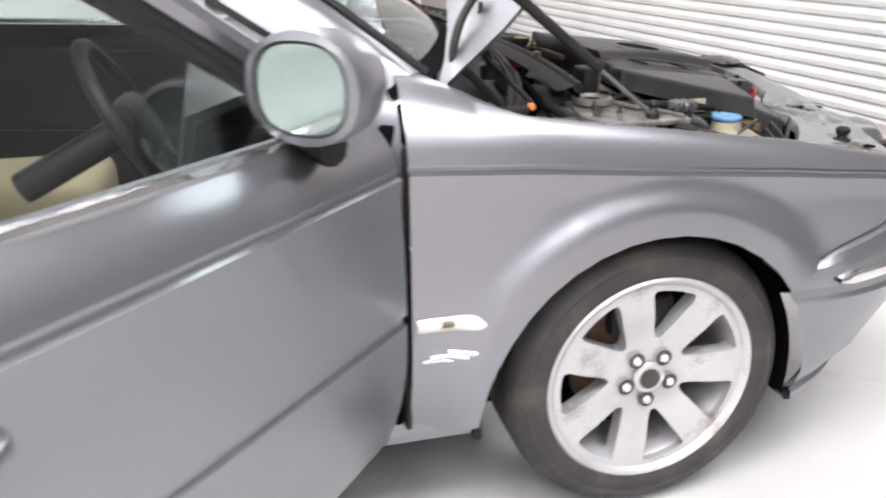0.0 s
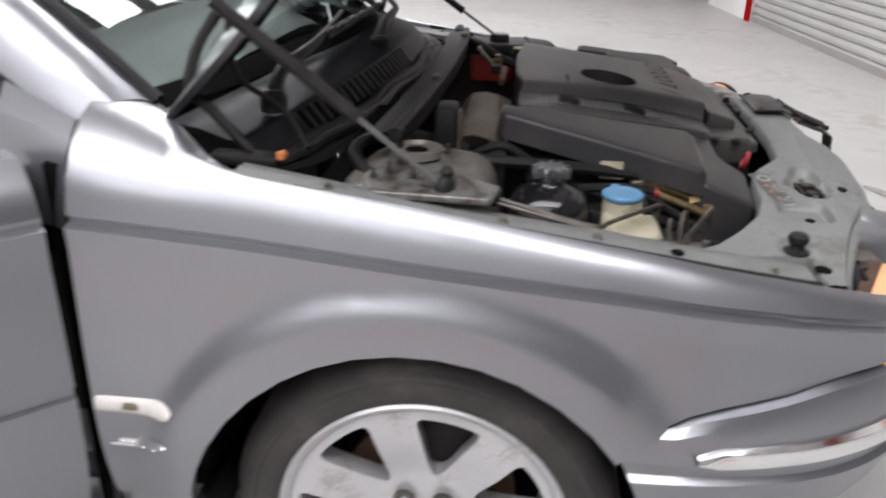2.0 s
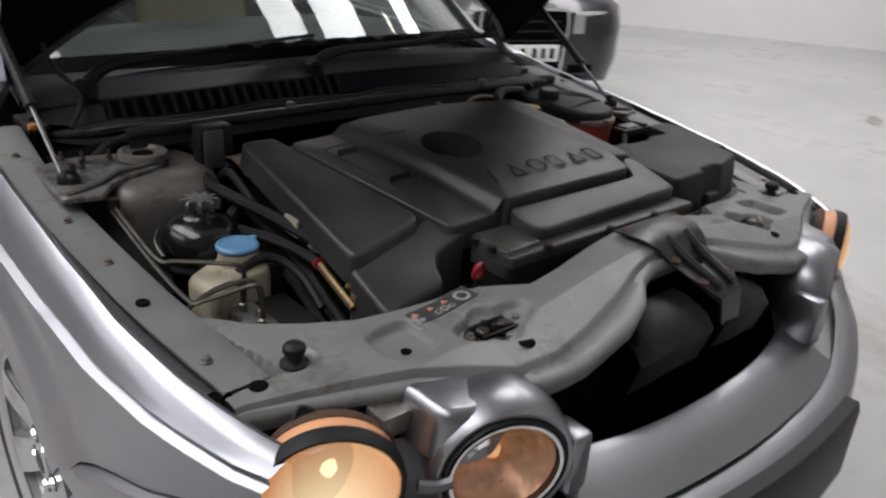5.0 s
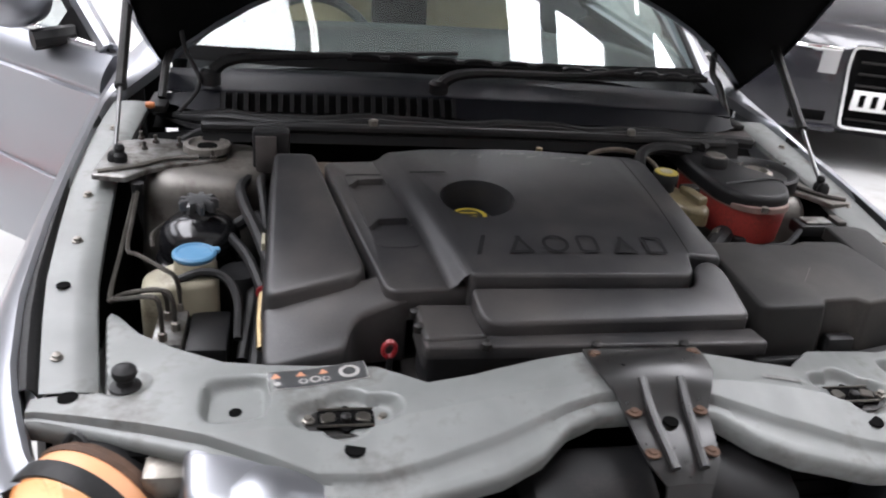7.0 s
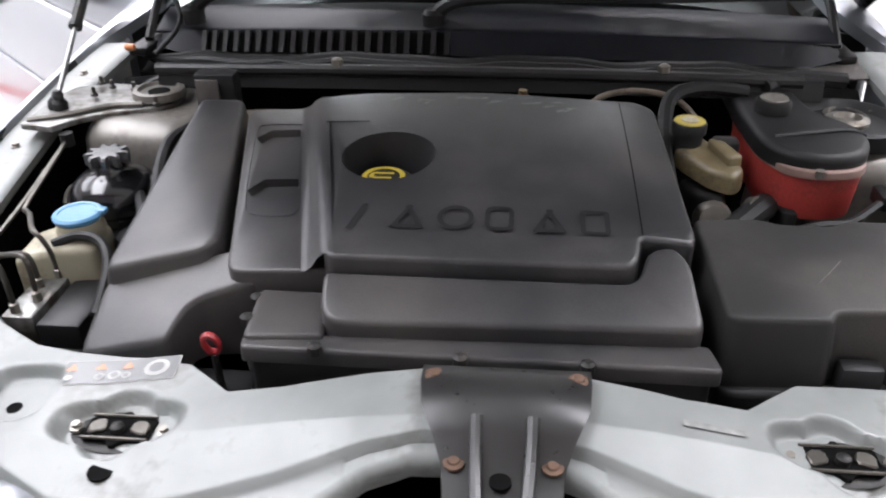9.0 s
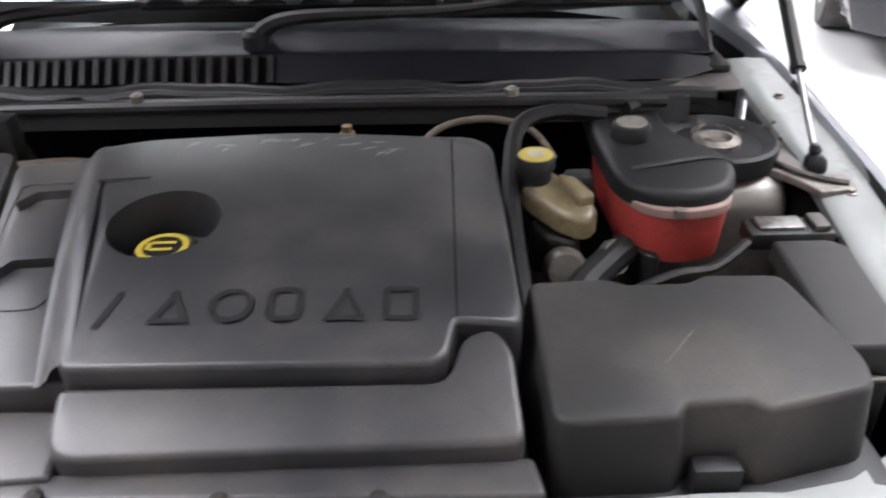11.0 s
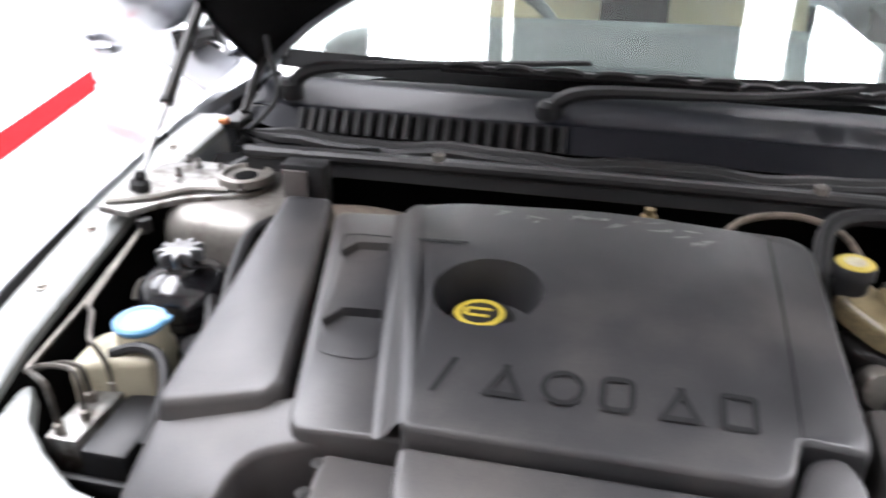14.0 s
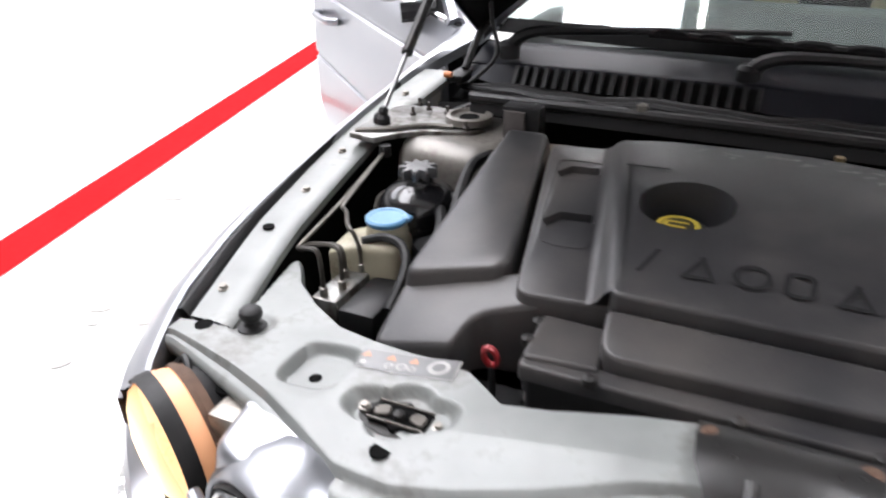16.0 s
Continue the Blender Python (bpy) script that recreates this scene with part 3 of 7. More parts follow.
def wing_grid(sgn):
    ys = [0.525, 0.50, 0.46, 0.42, 0.395, 0.384, 0.375, 0.36, 0.335, 0.30, 0.26, 0.21, 0.16, 0.10, 0.04, -0.02, -0.08, -0.14, -0.20, -0.25, -0.29, -0.32, -0.345, -0.36, -0.39, -0.43, -0.48, -0.53, -0.58, -0.63, -0.665, -0.69, -0.705]
    grid = []
    for y in ys:
        zt, zc, xp = curve(TOPZ, y), curve(CREASE, y), curve(PLANX, y)
        u = (y - ARC[0]) / ARC[2]
        if y > 0.38:
            zb = 0.262
        elif abs(u) < 1:
            zb = ARC[1] + ARC[3] * math.sqrt(max(0, 1 - u * u))
            if y < -0.30:
                zb = max(zb, curve([(-0.36, 0.55), (-0.30, 0.535)], y))
        else:
            zb = curve([(-0.725, 0.655), (-0.6, 0.638), (-0.515, 0.612), (-0.408, 0.588), (-0.336, 0.556)], y)
        h = zt - zc
        col = [(xp - 0.058, zt - 0.034), (xp - 0.056, zt - 0.012), (xp - 0.053, zt - 0.003), (xp - 0.045, zt), (xp - 0.032, zt - 0.010 * h / 0.08), (xp - 0.0205, zt - 0.027 * h / 0.08), (xp - 0.0115, zt - 0.048 * h / 0.08), (xp - 0.004, zc + 0.008)]
        g = min(1.0, max(0.0, (y + 0.66) / 0.2))
        col += [(xp - 0.006 - 0.004 * g, zc + 0.002), (xp - 0.006 - 0.0045 * g, zc - 0.0035)]
        if y > 0.25:
            tx, tz = min(1.0, max(0.0, (y - 0.26) / 0.21)), (y - 0.25) / 0.275
            sx, sz = 0.112 * tx * tx * (3 - 2 * tx), 0.078 * tz * tz * (3 - 2 * tz)
            for q, (fx, fz) in enumerate(((1.0, 1.0), (1.0, 1.0), (0.72, 0.86), (0.36, 0.60), (0.12, 0.24))):
                col[q] = (col[q][0] - fx * sx, col[q][1] + fz * sz)
        n = 16
        for k in range(n + 1):
            z = lerp(zc - 0.009, zb, k / n)
            col.append((side_x(y, z), z))
        xe, ze = col[-1]
        col.append((xe - 0.012, ze + (0.004 if abs(u) < 1 else 0.0)))
        grid.append([(sgn * x, y, z) for x, z in col])
    return grid


for sgn, lab in ((-1, "silver-grey front wing with chrome-edged side repeater"), (1, "silver-grey front wing")):
    part("front_wing", sheet(bm_new(), wing_grid(sgn)), PAINT, car, lab, 28)

# side repeater and chip marks on the driver's wing
def side_pad(y0, y1, z0, z1, proud, pointed=True, sgn=-1, n=24):
    grid = []
    for i in range(n + 1):
        y = lerp(y0, y1, i / n)
        w = 1.0 if not pointed else math.sqrt(max(0.02, 1 - max(0.0, (i / n - 0.78) / 0.22) ** 2)) * min(1.0, 0.86 + i / n)
        zm, hh = (z0 + z1) / 2, (z1 - z0) / 2 * w
        grid.append([(sgn * (side_x(y, zm + hh * c) + proud * math.sqrt(max(0, 1 - c * c)) + 0.001), y, zm + hh * c) for c in (-1, -0.8, -0.4, 0, 0.4, 0.8, 1)])
    return grid


rep = part("side_repeater", sheet(bm_new(), side_pad(0.517, 0.388, 0.507, 0.538, 0.008)), CLEAR, car, "clear and chrome side repeater lamp")
part("amber_bulb", sheet(bm_new(), side_pad(0.47, 0.445, 0.516, 0.533, 0.012)), AGED, rep)
bm = bm_new()
for y0, y1, z0, z1 in ((0.505, 0.45, 0.440, 0.448), (0.49, 0.42, 0.449, 0.458), (0.455, 0.402, 0.458, 0.468)):
    sheet(bm, side_pad(y0, y1, z0, z1, 0.003))
part("side_badge", bm, CHROME, car, "small chrome wing badge, plain leaping shape")


# bumper: plan line from the driver's wheel arch round the nose
PLAN = [(-0.884, -0.352), (-0.872, -0.47), (-0.846, -0.58), (-0.800, -0.675), (-0.735, -0.752), (-0.655, -0.812), (-0.555, -0.866), (-0.42, -0.922), (-0.26, -0.966), (0.0, -0.985)]
PLAN = PLAN + [(-x, y) for x, y in PLAN[-2::-1]]


def bumper_top(x, y):
    """Upper edge of the bumper skin along its plan line."""
    return curve([(-0.985, 0.552), (-0.94, 0.556), (-0.87, 0.560), (-0.80, 0.566), (-0.75, 0.590), (-0.70, 0.640), (-0.6, 0.632), (-0.515, 0.608), (-0.408, 0.583), (-0.336, 0.550)], y)


def densify(pts, k=4):
    out = []
    for i in range(len(pts) - 1):
        a, b, c, d = pts[max(i - 1, 0)], pts[i], pts[i + 1], pts[min(i + 2, len(pts) - 1)]
        for q in range(k):
            t = q / k
            out.append(tuple(0.5 * (2 * b[j] + (c[j] - a[j]) * t + (2 * a[j] - 5 * b[j] + 4 * c[j] - d[j]) * t * t + (3 * b[j] - a[j] - 3 * c[j] + d[j]) * t ** 3) for j in (0, 1)))
    return out + [pts[-1]]


BP = densify(PLAN, 4)


def offset_line(pts, d):
    out = []
    for i, p in enumerate(pts):
        a, b = pts[max(i - 1, 0)], pts[min(i + 1, len(pts) - 1)]
        u = Vector((b[0] - a[0], b[1] - a[1])).normalized()
        e = d(p) if callable(d) else d
        out.append((p[0] - u.y * e, p[1] + u.x * e))
    return out


def tuck(off, z):
    """The skin draws in below, more so round the nose than by the wheel."""
    deep = curve([(0.22, 0.135), (0.25, 0.105), (0.30, 0.066), (0.40, 0.024), (0.47, 0.004), (0.5, 0.0)], z)
    return lambda p: off + deep * min(1.0, max(0.0, (-0.36 - p[1]) / 0.30))


def bumper_grid(levels):
    rows = []
    for off, zf in levels:
        line = offset_line(BP, off if callable(zf) else tuck(off, zf))
        rows.append([(lx, ly, zf(bumper_top(x, y)) if callable(zf) else zf) for (lx, ly), (x, y) in zip(line, BP)])
    return rows


def arch_end(rows):
    """End columns follow the wheel arch."""
    for row in rows:
        for i in (0, len(row) - 1):
            x, y, z = row[i]
            row[i] = (x, ARC[0] - ARC[2] * math.sqrt(max(0.0, 1 - ((z - ARC[1]) / ARC[3]) ** 2)) - 0.002, z)
    return rows


bumper = part("front_bumper", sheet(bm_new(), arch_end(bumper_grid([(0.05, 0.235), (0.022, 0.25), (0.006, 0.30), (0.0, 0.40), (-0.004, 0.47), (0.006, 0.478), (0.008, 0.50), (-0.006, 0.507), (-0.008, 0.53), (-0.004, lambda t: lerp(0.53, t, 0.6)), (0.006, lambda t: t - 0.006), (0.022, lambda t: t), (0.045, lambda t: t + 0.004)]))), PAINT, car, "silver-grey bumper skin", 25)
# shelf behind the missing grille
SHELF = [(x, y) for x, y in BP if abs(x) < 0.40]
inner = [(x * 0.98, curve([(0.0, -0.842), (0.1, -0.840), (0.2, -0.828), (0.3, -0.805), (0.4, -0.776)], abs(x))) for x, y in SHELF]
rows = [[(x, y, 0.566) for x, y in offset_line(SHELF, 0.042)], [(x * 0.99, lerp(y, iy, 0.35), 0.582) for (x, y), (ix, iy) in zip(offset_line(SHELF, 0.04), inner)],
        [(x, y - 0.02, 0.602) for x, y in inner], [(x, y, 0.606) for x, y in inner], [(x, y + 0.006, 0.590) for x, y in inner], [(x, y + 0.03, 0.46) for x, y in inner], [(x, y + 0.05, 0.30) for x, y in inner]]
part("bumper_shelf", sheet(bm_new(), rows), PAINT, bumper, "body-coloured shelf below the missing grille")
# chrome-edged rubbing strips
for sgn in (-1, 1):
    line = [(x, y) for x, y in BP if (x * sgn > 0.74)]
    if sgn < 0:
        line = line[2:]
    else:
        line = line[:-2]
    n = len(line)
    rows = []
    for dz, off in ((-0.016, 0.0), (-0.012, -0.012), (0.0, -0.016), (0.012, -0.012), (0.016, 0.0)):
        ol = offset_line(line, off - 0.006)
        rows.append([(x, y, curve([(-0.9, 0.545), (-0.70, 0.540), (-0.53, 0.529), (-0.40, 0.522)], y) + dz * 1.1 * (1.0 if 0 < i < n - 1 else 0.35)) for i, (x, y) in enumerate(ol)])
    part("rubbing_strip", sheet(bm_new(), rows), CHROME, bumper, "chrome bumper rubbing strip")
# number plate plinth, no plate fitted
bm = bm_new()
rows = []
for off, z in ((-0.004, 0.40), (-0.028, 0.405), (-0.034, 0.42), (-0.034, 0.555), (-0.028, 0.572), (-0.004, 0.574)):
    ol = offset_line(BP, off)
    rows.append([(x, y, z) for x, y in ol if abs(x) < 0.285])
k = min(len(r) for r in rows)
sheet(bm, [r[:k] for r in rows])
part("plate_plinth", bm, PLASTIC, bumper, "black number plate plinth")
# dark lower lip
rows = [[(x, y, z) for x, y in offset_line(BP, tuck(off, z))] for off, z in ((0.06, 0.222), (0.026, 0.215), (0.010, 0.226), (0.012, 0.243), (0.022, 0.25))]
part("lower_lip", sheet(bm_new(), rows), PAINT, bumper)

# ---- wheels ----
def wheel(x, y, sgn):
    w = new("wheel")
    w.parent = car
    m = Matrix.Translation((x, y, 0.321)) @ Matrix.Rotation(radians(90 * sgn), 4, "Y")
    w.matrix_basis = m
    R = 0.321
    tread = [(0.228, -0.10), (0.240, -0.112), (0.27, -0.115), (0.300, -0.106), (0.312, -0.088), (R, -0.07)]
    for g in (-0.045, -0.015, 0.015, 0.045):
        tread += [(R, g - 0.006), (R - 0.007, g - 0.005), (R - 0.007, g + 0.005), (R, g + 0.006)]
    tread += [(R, 0.07), (0.312, 0.088), (0.300, 0.106), (0.288, 0.112), (0.285, 0.1145), (0.280, 0.1145), (0.277, 0.1125), (0.262, 0.115), (0.25, 0.1165), (0.241, 0.112), (0.236, 0.10)]
    bm = bm_new()
    n = 96
    loops = [[(r * math.cos(2 * math.pi * i / n), r * math.sin(2 * math.pi * i / n), h) for i in range(n)] for r, h in tread]
    rings(bm, loops + [loops[0]], caps=(False, False))
    bmesh.ops.remove_doubles(bm, verts=bm.verts, dist=1e-5)
    part("tyre", bm, TYRE, w, "worn black tyre")
    # rim: barrel, lip and dish with openings between seven spokes
    bm = bm_new()
    lip = [(0.237, 0.098), (0.240, 0.110), (0.235, 0.114), (0.229, 0.111), (0.222, 0.103), (0.206, 0.07), (0.20, 0.0), (0.205, -0.09), (0.225, -0.10)]
    loops = [[(r * math.cos(2 * math.pi * i / n), r * math.sin(2 * math.pi * i / n), h) for i in range(n)] for r, h in lip]
    rings(bm, loops, caps=(False, False))
    S = 7
    outer = circle(0, 0, 0.221, n=112)
    holes = []
    HALF = [(0.090, 0.0), (0.092, 0.05), (0.098, 0.095), (0.110, 0.140), (0.130, 0.178), (0.155, 0.210), (0.178, 0.238), (0.195, 0.252), (0.203, 0.243), (0.207, 0.22)]
    for k in range(S):
        a0 = 2 * math.pi * k / S - 0.19
        ol = [(r, a0 - h) for r, h in HALF[::-1]] + [(r, a0 + h) for r, h in HALF[1:]] + [(0.2075, a0 + h) for h in (0.15, 0.05, -0.05, -0.15)]
        holes.append([(r * math.cos(a), r * math.sin(a)) for r, a in ol])
    zf = lambda px, py: curve([(0.0, 0.090), (0.06, 0.090), (0.075, 0.085), (0.10, 0.086), (0.16, 0.099), (0.2, 0.104), (0.215, 0.102)], math.hypot(px, py))
    top = [bm.verts.new((px, py, zf(px, py))) for px, py in outer]
    edges = [bm.edges.new((top[i], top[(i + 1) % len(top)])) for i in range(len(top))]
    mid = []
    for h in holes:
        rim = [bm.verts.new((px, py, zf(px, py))) for px, py in h]
        rim1 = [bm.verts.new((px * (1 - 0.0), py, zf(px, py) - 0.005)) for px, py in inset(h, 0.004)]
        low = [bm.verts.new((px, py, zf(px, py) - 0.045)) for px, py in inset(h, 0.006)]
        for r1, r2 in ((rim, rim1), (rim1, low)):
            for i in range(len(h)):
                bm.faces.new((r1[i], r1[(i + 1) % len(h)], r2[(i + 1) % len(h)], r2[i]))
        edges += [bm.edges.get((rim[i], rim[(i + 1) % len(h)])) for i in range(len(h))]
    bmesh.ops.triangle_fill(bm, use_beauty=True, edges=edges)
    part("rim", bm, ALLOY, w, "silver seven-spoke alloy rim", 30)
    # hub cap and nuts
    cap = part("centre_cap", lathe(bm_new(), [(0.036, 0.09), (0.035, 0.098), (0.029, 0.101), (0.024, 0.0995)], 28), ALLOY, w)
    part("cap_badge", lathe(bm_new(), [(0.0235, 0.0985), (0.0235, 0.1015), (0.018, 0.103), (0.008, 0.1035)], 20), PLATE_DARK, cap, "plain metal cap badge")
    for k in range(5):
        a = 2 * math.pi * k / 5 + math.pi
        part("nut_recess", lathe(bm_new(), [(0.0185, 0.0), (0.0185, 0.0012), (0.015, 0.0014)], 16, Matrix.Translation((0.054 * math.cos(a), 0.054 * math.sin(a), 0.0938))), PLATE_DARK, w)
        m2 = Matrix.Translation((0.054 * math.cos(a), 0.054 * math.sin(a), 0.082))
        part("wheel_nut", lathe(bm_new(), [(0.0115, 0.0), (0.0115, 0.016), (0.0085, 0.020), (0.003, 0.021)], 6, m2), CHROME, w)
    # brake disc and hub behind
    part("brake_disc", lathe(bm_new(), [(0.148, 0.0), (0.148, 0.022), (0.085, 0.022), (0.080, 0.055), (0.03, 0.045)], 40), RUST, w, "rusty brake disc")
    bm = bm_new()
    box(bm, 0.08, 0.165, -0.075, 0.075, -0.03, 0.05, 0.015)
    part("caliper", bm, GRIME, w)
    part("drum_back", lathe(bm_new(), [(0.198, -0.06), (0.198, -0.05)], 40), DARK, w)
    return w


wheel(-0.755, 0.0, -1)
wheel(0.755, 0.0, 1)
wheel(-0.755, 2.71, -1)
wheel(0.755, 2.71, 1)
# arch liners
for sgn in (-1, 1):
    for yc in (0.012, 2.722):
        grid = []
        for k in range(25):
            a = math.pi * (k / 24 * 1.12 - 0.06)
            grid.append([(sgn * x, yc + 0.372 * math.cos(a), max(0.2, 0.285 + 0.380 * math.sin(a))) for x in (0.838, 0.80, 0.62, 0.5)])
        part("arch_liner", sheet(bm_new(), grid), DARK, car)
        part("arch_liner_back", box(bm_new(), *sorted((sgn * 0.5, sgn * 0.49)), yc - 0.37, yc + 0.37, 0.2, 0.66), DARK, car)


# ---- the car: cabin ----
def panel_grid(y0, y1, z0, z1, sgn, ny=14, nz=14, groove=True):
    g = []
    for i in range(ny + 1):
        y = lerp(y0, y1, i / ny)
        zc = curve(CREASE, y)
        zg = 0.546 + 0.07 * (y - 0.53)
        zs = [lerp(z0, zg - 0.018, k / 6) for k in range(7)] + [zg - 0.011, zg - 0.007, zg, zg + 0.007, zg + 0.011] + [lerp(zg + 0.018, zc - 0.014, k / 8) for k in range(9)] + [zc - 0.009, zc - 0.004, zc + 0.001, zc + 0.006] + [lerp(zc + 0.012, z1(y), k / 4) for k in range(5)]
        row = []
        for z in zs:
            x = side_x(y, z)
            if abs(z - zg) < 0.009 and groove:
                x -= 0.008
            if abs(z - zc + 0.0015) < 0.003 and groove:
                x -= 0.010
            if z > zc + 0.003:
                x = curve(PLANX, y) - 0.0015 - 0.055 * ((z - zc) / 0.09) ** 2
            row.append((sgn * x, y, z))
        g.append(row)
    return g


def belt(y):
    return curve([(0.5, 0.905), (0.6, 0.915), (1.65, 0.95), (3.0, 0.97)], y)


WS_TOP = lambda u: (0.56 * u, 1.03 + 0.07 * u * u, 1.372 - 0.025 * u * u)
WS_BOT = lambda u: (0.685 * u, 0.262 + 0.19 * u * u, 0.992 - 0.035 * u * u)


def ws(u, v, out=0.0):
    a, b = WS_BOT(u), WS_TOP(u)
    bulge = 0.045 * math.sin(math.pi * v) * (1 - 0.3 * u * u)
    return (lerp(a[0], b[0], v), lerp(a[1], b[1], v) - 0.45 * (bulge + out), lerp(a[2], b[2], v) + 0.88 * (bulge + out))


windscreen = part("windscreen", sheet(bm_new(), [[ws(u / 10, v / 8) for u in range(-10, 11)] for v in range(9)], 0.005), GLASS, car, "raked windscreen glass reflecting the roof", 60)
windscreen.visible_shadow = False
bm = bm_new()
sheet(bm, [[ws(u / 10, v, 0.002) for u in range(-10, 11)] for v in (-0.02, 0.0, 0.035)])
part("screen_band", bm, DARK, windscreen, "black ceramic border of the screen")

# A pillars and roof
for sgn in (-1, 1):
    rows = []
    for k in range(9):
        v = k / 8
        p = Vector(ws(sgn * 1.0, v))
        o = Vector((sgn * lerp(0.765, 0.62, v), lerp(0.56, 1.20, v), lerp(0.935, 1.352, v)))
        mid = (p + o) / 2 + Vector((sgn * 0.018, -0.012, 0.024))
        rows.append([tuple(p), tuple(p.lerp(mid, 0.5) + Vector((0, -0.004, 0.006))), tuple(mid), tuple(mid.lerp(o, 0.5) + Vector((sgn * 0.004, 0, 0.003))), tuple(o), tuple(o + Vector((-sgn * 0.03, 0.02, -0.005)))])
    part("a_pillar", sheet(bm_new(), rows, 0.006), PAINT, car, "silver-grey windscreen pillar")
    tube_bm = tube(bm_new(), [tuple(Vector(ws(sgn * 1.0, v)) + Vector((0, -0.003, 0.006))) for v in (0, 0.25, 0.5, 0.75, 1)], 0.009)
    part("screen_seal", tube_bm, RUBBER, windscreen)
rows = []
for k in range(13):
    y = lerp(1.03, 2.35, k / 12)
    z = 1.372 + 0.035 * math.sin(math.pi * min(1, k / 12 * 1.1) * 0.8)
    row = []
    for u in [q / 8 for q in range(-8, 9)]:
        row.append((0.62 * u, y + 0.07 * u * u * (1 - k / 12), z - 0.028 * u * u - 0.02 * abs(u) ** 6))
    rows.append(row)
part("roof", sheet(bm_new(), rows, 0.02), PAINT, car)
# rear screen, boot and rear flanks
rows = [[(lerp(0.62, 0.60, v) * u, lerp(2.35, 2.95, v), lerp(1.385, 1.0, v) - 0.028 * u * u) for u in [q / 6 for q in range(-6, 7)]] for v in [k / 5 for k in range(6)]]
part("rear_screen", sheet(bm_new(), rows, 0.006), GLASS, car)
rows = [[(curve([(2.95, 0.66), (3.55, 0.62), (3.72, 0.6)], y) * u, y, z - 0.02 * u * u) for u in [q / 6 for q in range(-6, 7)]] for y, z in ((2.95, 1.0), (3.3, 1.0), (3.62, 0.97), (3.70, 0.92), (3.73, 0.6), (3.74, 0.35))]
part("boot", sheet(bm_new(), rows, 0.01), PAINT, car)
for sgn in (-1, 1):
    g = panel_grid(1.66, 3.72, 0.27, belt, sgn, 26)
    for row in g:
        for i, (x, y, z) in enumerate(row):
            a = math.hypot((y - 2.722) / 0.372, (z - 0.285) / 0.38)
            if a < 1:
                dz = 0.285 + 0.38 * math.sqrt(max(0, 1 - ((y - 2.722) / 0.372) ** 2))
                row[i] = (x, y, max(z, dz))
    part("rear_flank", sheet(bm_new(), g), PAINT, car)
    rows = [[(sgn * lerp(0.80, 0.62, k / 5), y, lerp(0.94, curve([(1.55, 1.385), (2.35, 1.385), (2.9, 1.02), (3.1, 0.97)], y), k / 5)) for k in range(6)] for y in (2.3, 2.5, 2.7, 2.9, 3.1)]
    part("c_pillar", sheet(bm_new(), rows, 0.01), PAINT, car)
    rows = [[(sgn * lerp(0.80, 0.63, k / 4), y, lerp(0.945, 1.37, k / 4)) for k in range(5)] for y in (1.60, 1.70)]
    part("b_pillar", sheet(bm_new(), rows, 0.03), PLASTIC, car)
    rows = [[(sgn * lerp(0.79, 0.63, k / 4), y, lerp(0.95, 1.36, k / 4)) for k in range(5)] for y in (1.70, 2.0, 2.3)]
    part("side_glass", sheet(bm_new(), rows, 0.004), GLASS, car)
    part("roof_rail", tube(bm_new(), [(sgn * 0.62, y, z) for y, z in ((1.18, 1.345), (1.6, 1.375), (2.2, 1.375), (2.4, 1.36))], 0.022), PAINT, car)
    rows = [[(sgn * x, y, z) for x, y, z in r] for r in (((0.845, 0.533, 0.80), (0.838, 0.533, 0.89), (0.805, 0.533, 0.932), (0.765, 0.545, 0.945)), ((0.80, 0.66, 0.80), (0.795, 0.66, 0.90), (0.78, 0.66, 0.96), (0.745, 0.66, 0.995)))]
    part("pillar_foot", sheet(bm_new(), rows, 0.004), PAINT, car)
    # sill
    rows = [[(sgn * x, y, z) for x, z in ((0.80, 0.30), (0.835, 0.285), (0.842, 0.262), (0.83, 0.236), (0.79, 0.225), (0.74, 0.23))] for y in (0.376, 0.6, 1.0, 1.7, 2.345)]
    part("sill", sheet(bm_new(), rows), PAINT, car, "silver-grey sill")
    # inner body side seen through the open door
    part("door_step", box(bm_new(), *sorted((sgn * 0.68, sgn * 0.80)), 0.56, 1.66, 0.24, 0.36, 0.01), PAINT, car)
    part("hinge_post", box(bm_new(), *sorted((sgn * 0.74, sgn * 0.835)), 0.535, 0.57, 0.27, 0.90, 0.008), DARK, car)
    part("wing_edge_seal", box(bm_new(), *sorted((sgn * 0.78, sgn * 0.852)), 0.522, 0.534, 0.28, 0.86, 0.003), RUBBER, car)
    part("splash_guard", box(bm_new(), *sorted((sgn * 0.60, sgn * 0.842)), 0.372, 0.392, 0.225, 0.32, 0.004), PLASTIC, car)

# floor, bulkhead and seats
part("cabin_floor", box(bm_new(), -0.70, 0.70, 0.30, 3.0, 0.22, 0.26), DARK, car)
part("rear_bulkhead", box(bm_new(), -0.66, 0.66, 2.55, 2.62, 0.26, 0.98), DARK, car)
rows = [[(x, y, z - 0.05 * (x / 0.68) ** 4) for x in [0.68 * q / 6 for q in range(-6, 7)]] for y, z in ((0.50, 0.93), (0.62, 0.985), (0.80, 0.985), (0.90, 0.95), (0.93, 0.80), (0.90, 0.62))]
part("dashboard", sheet(bm_new(), rows, 0.02), PLASTIC, car, "dark dashboard")


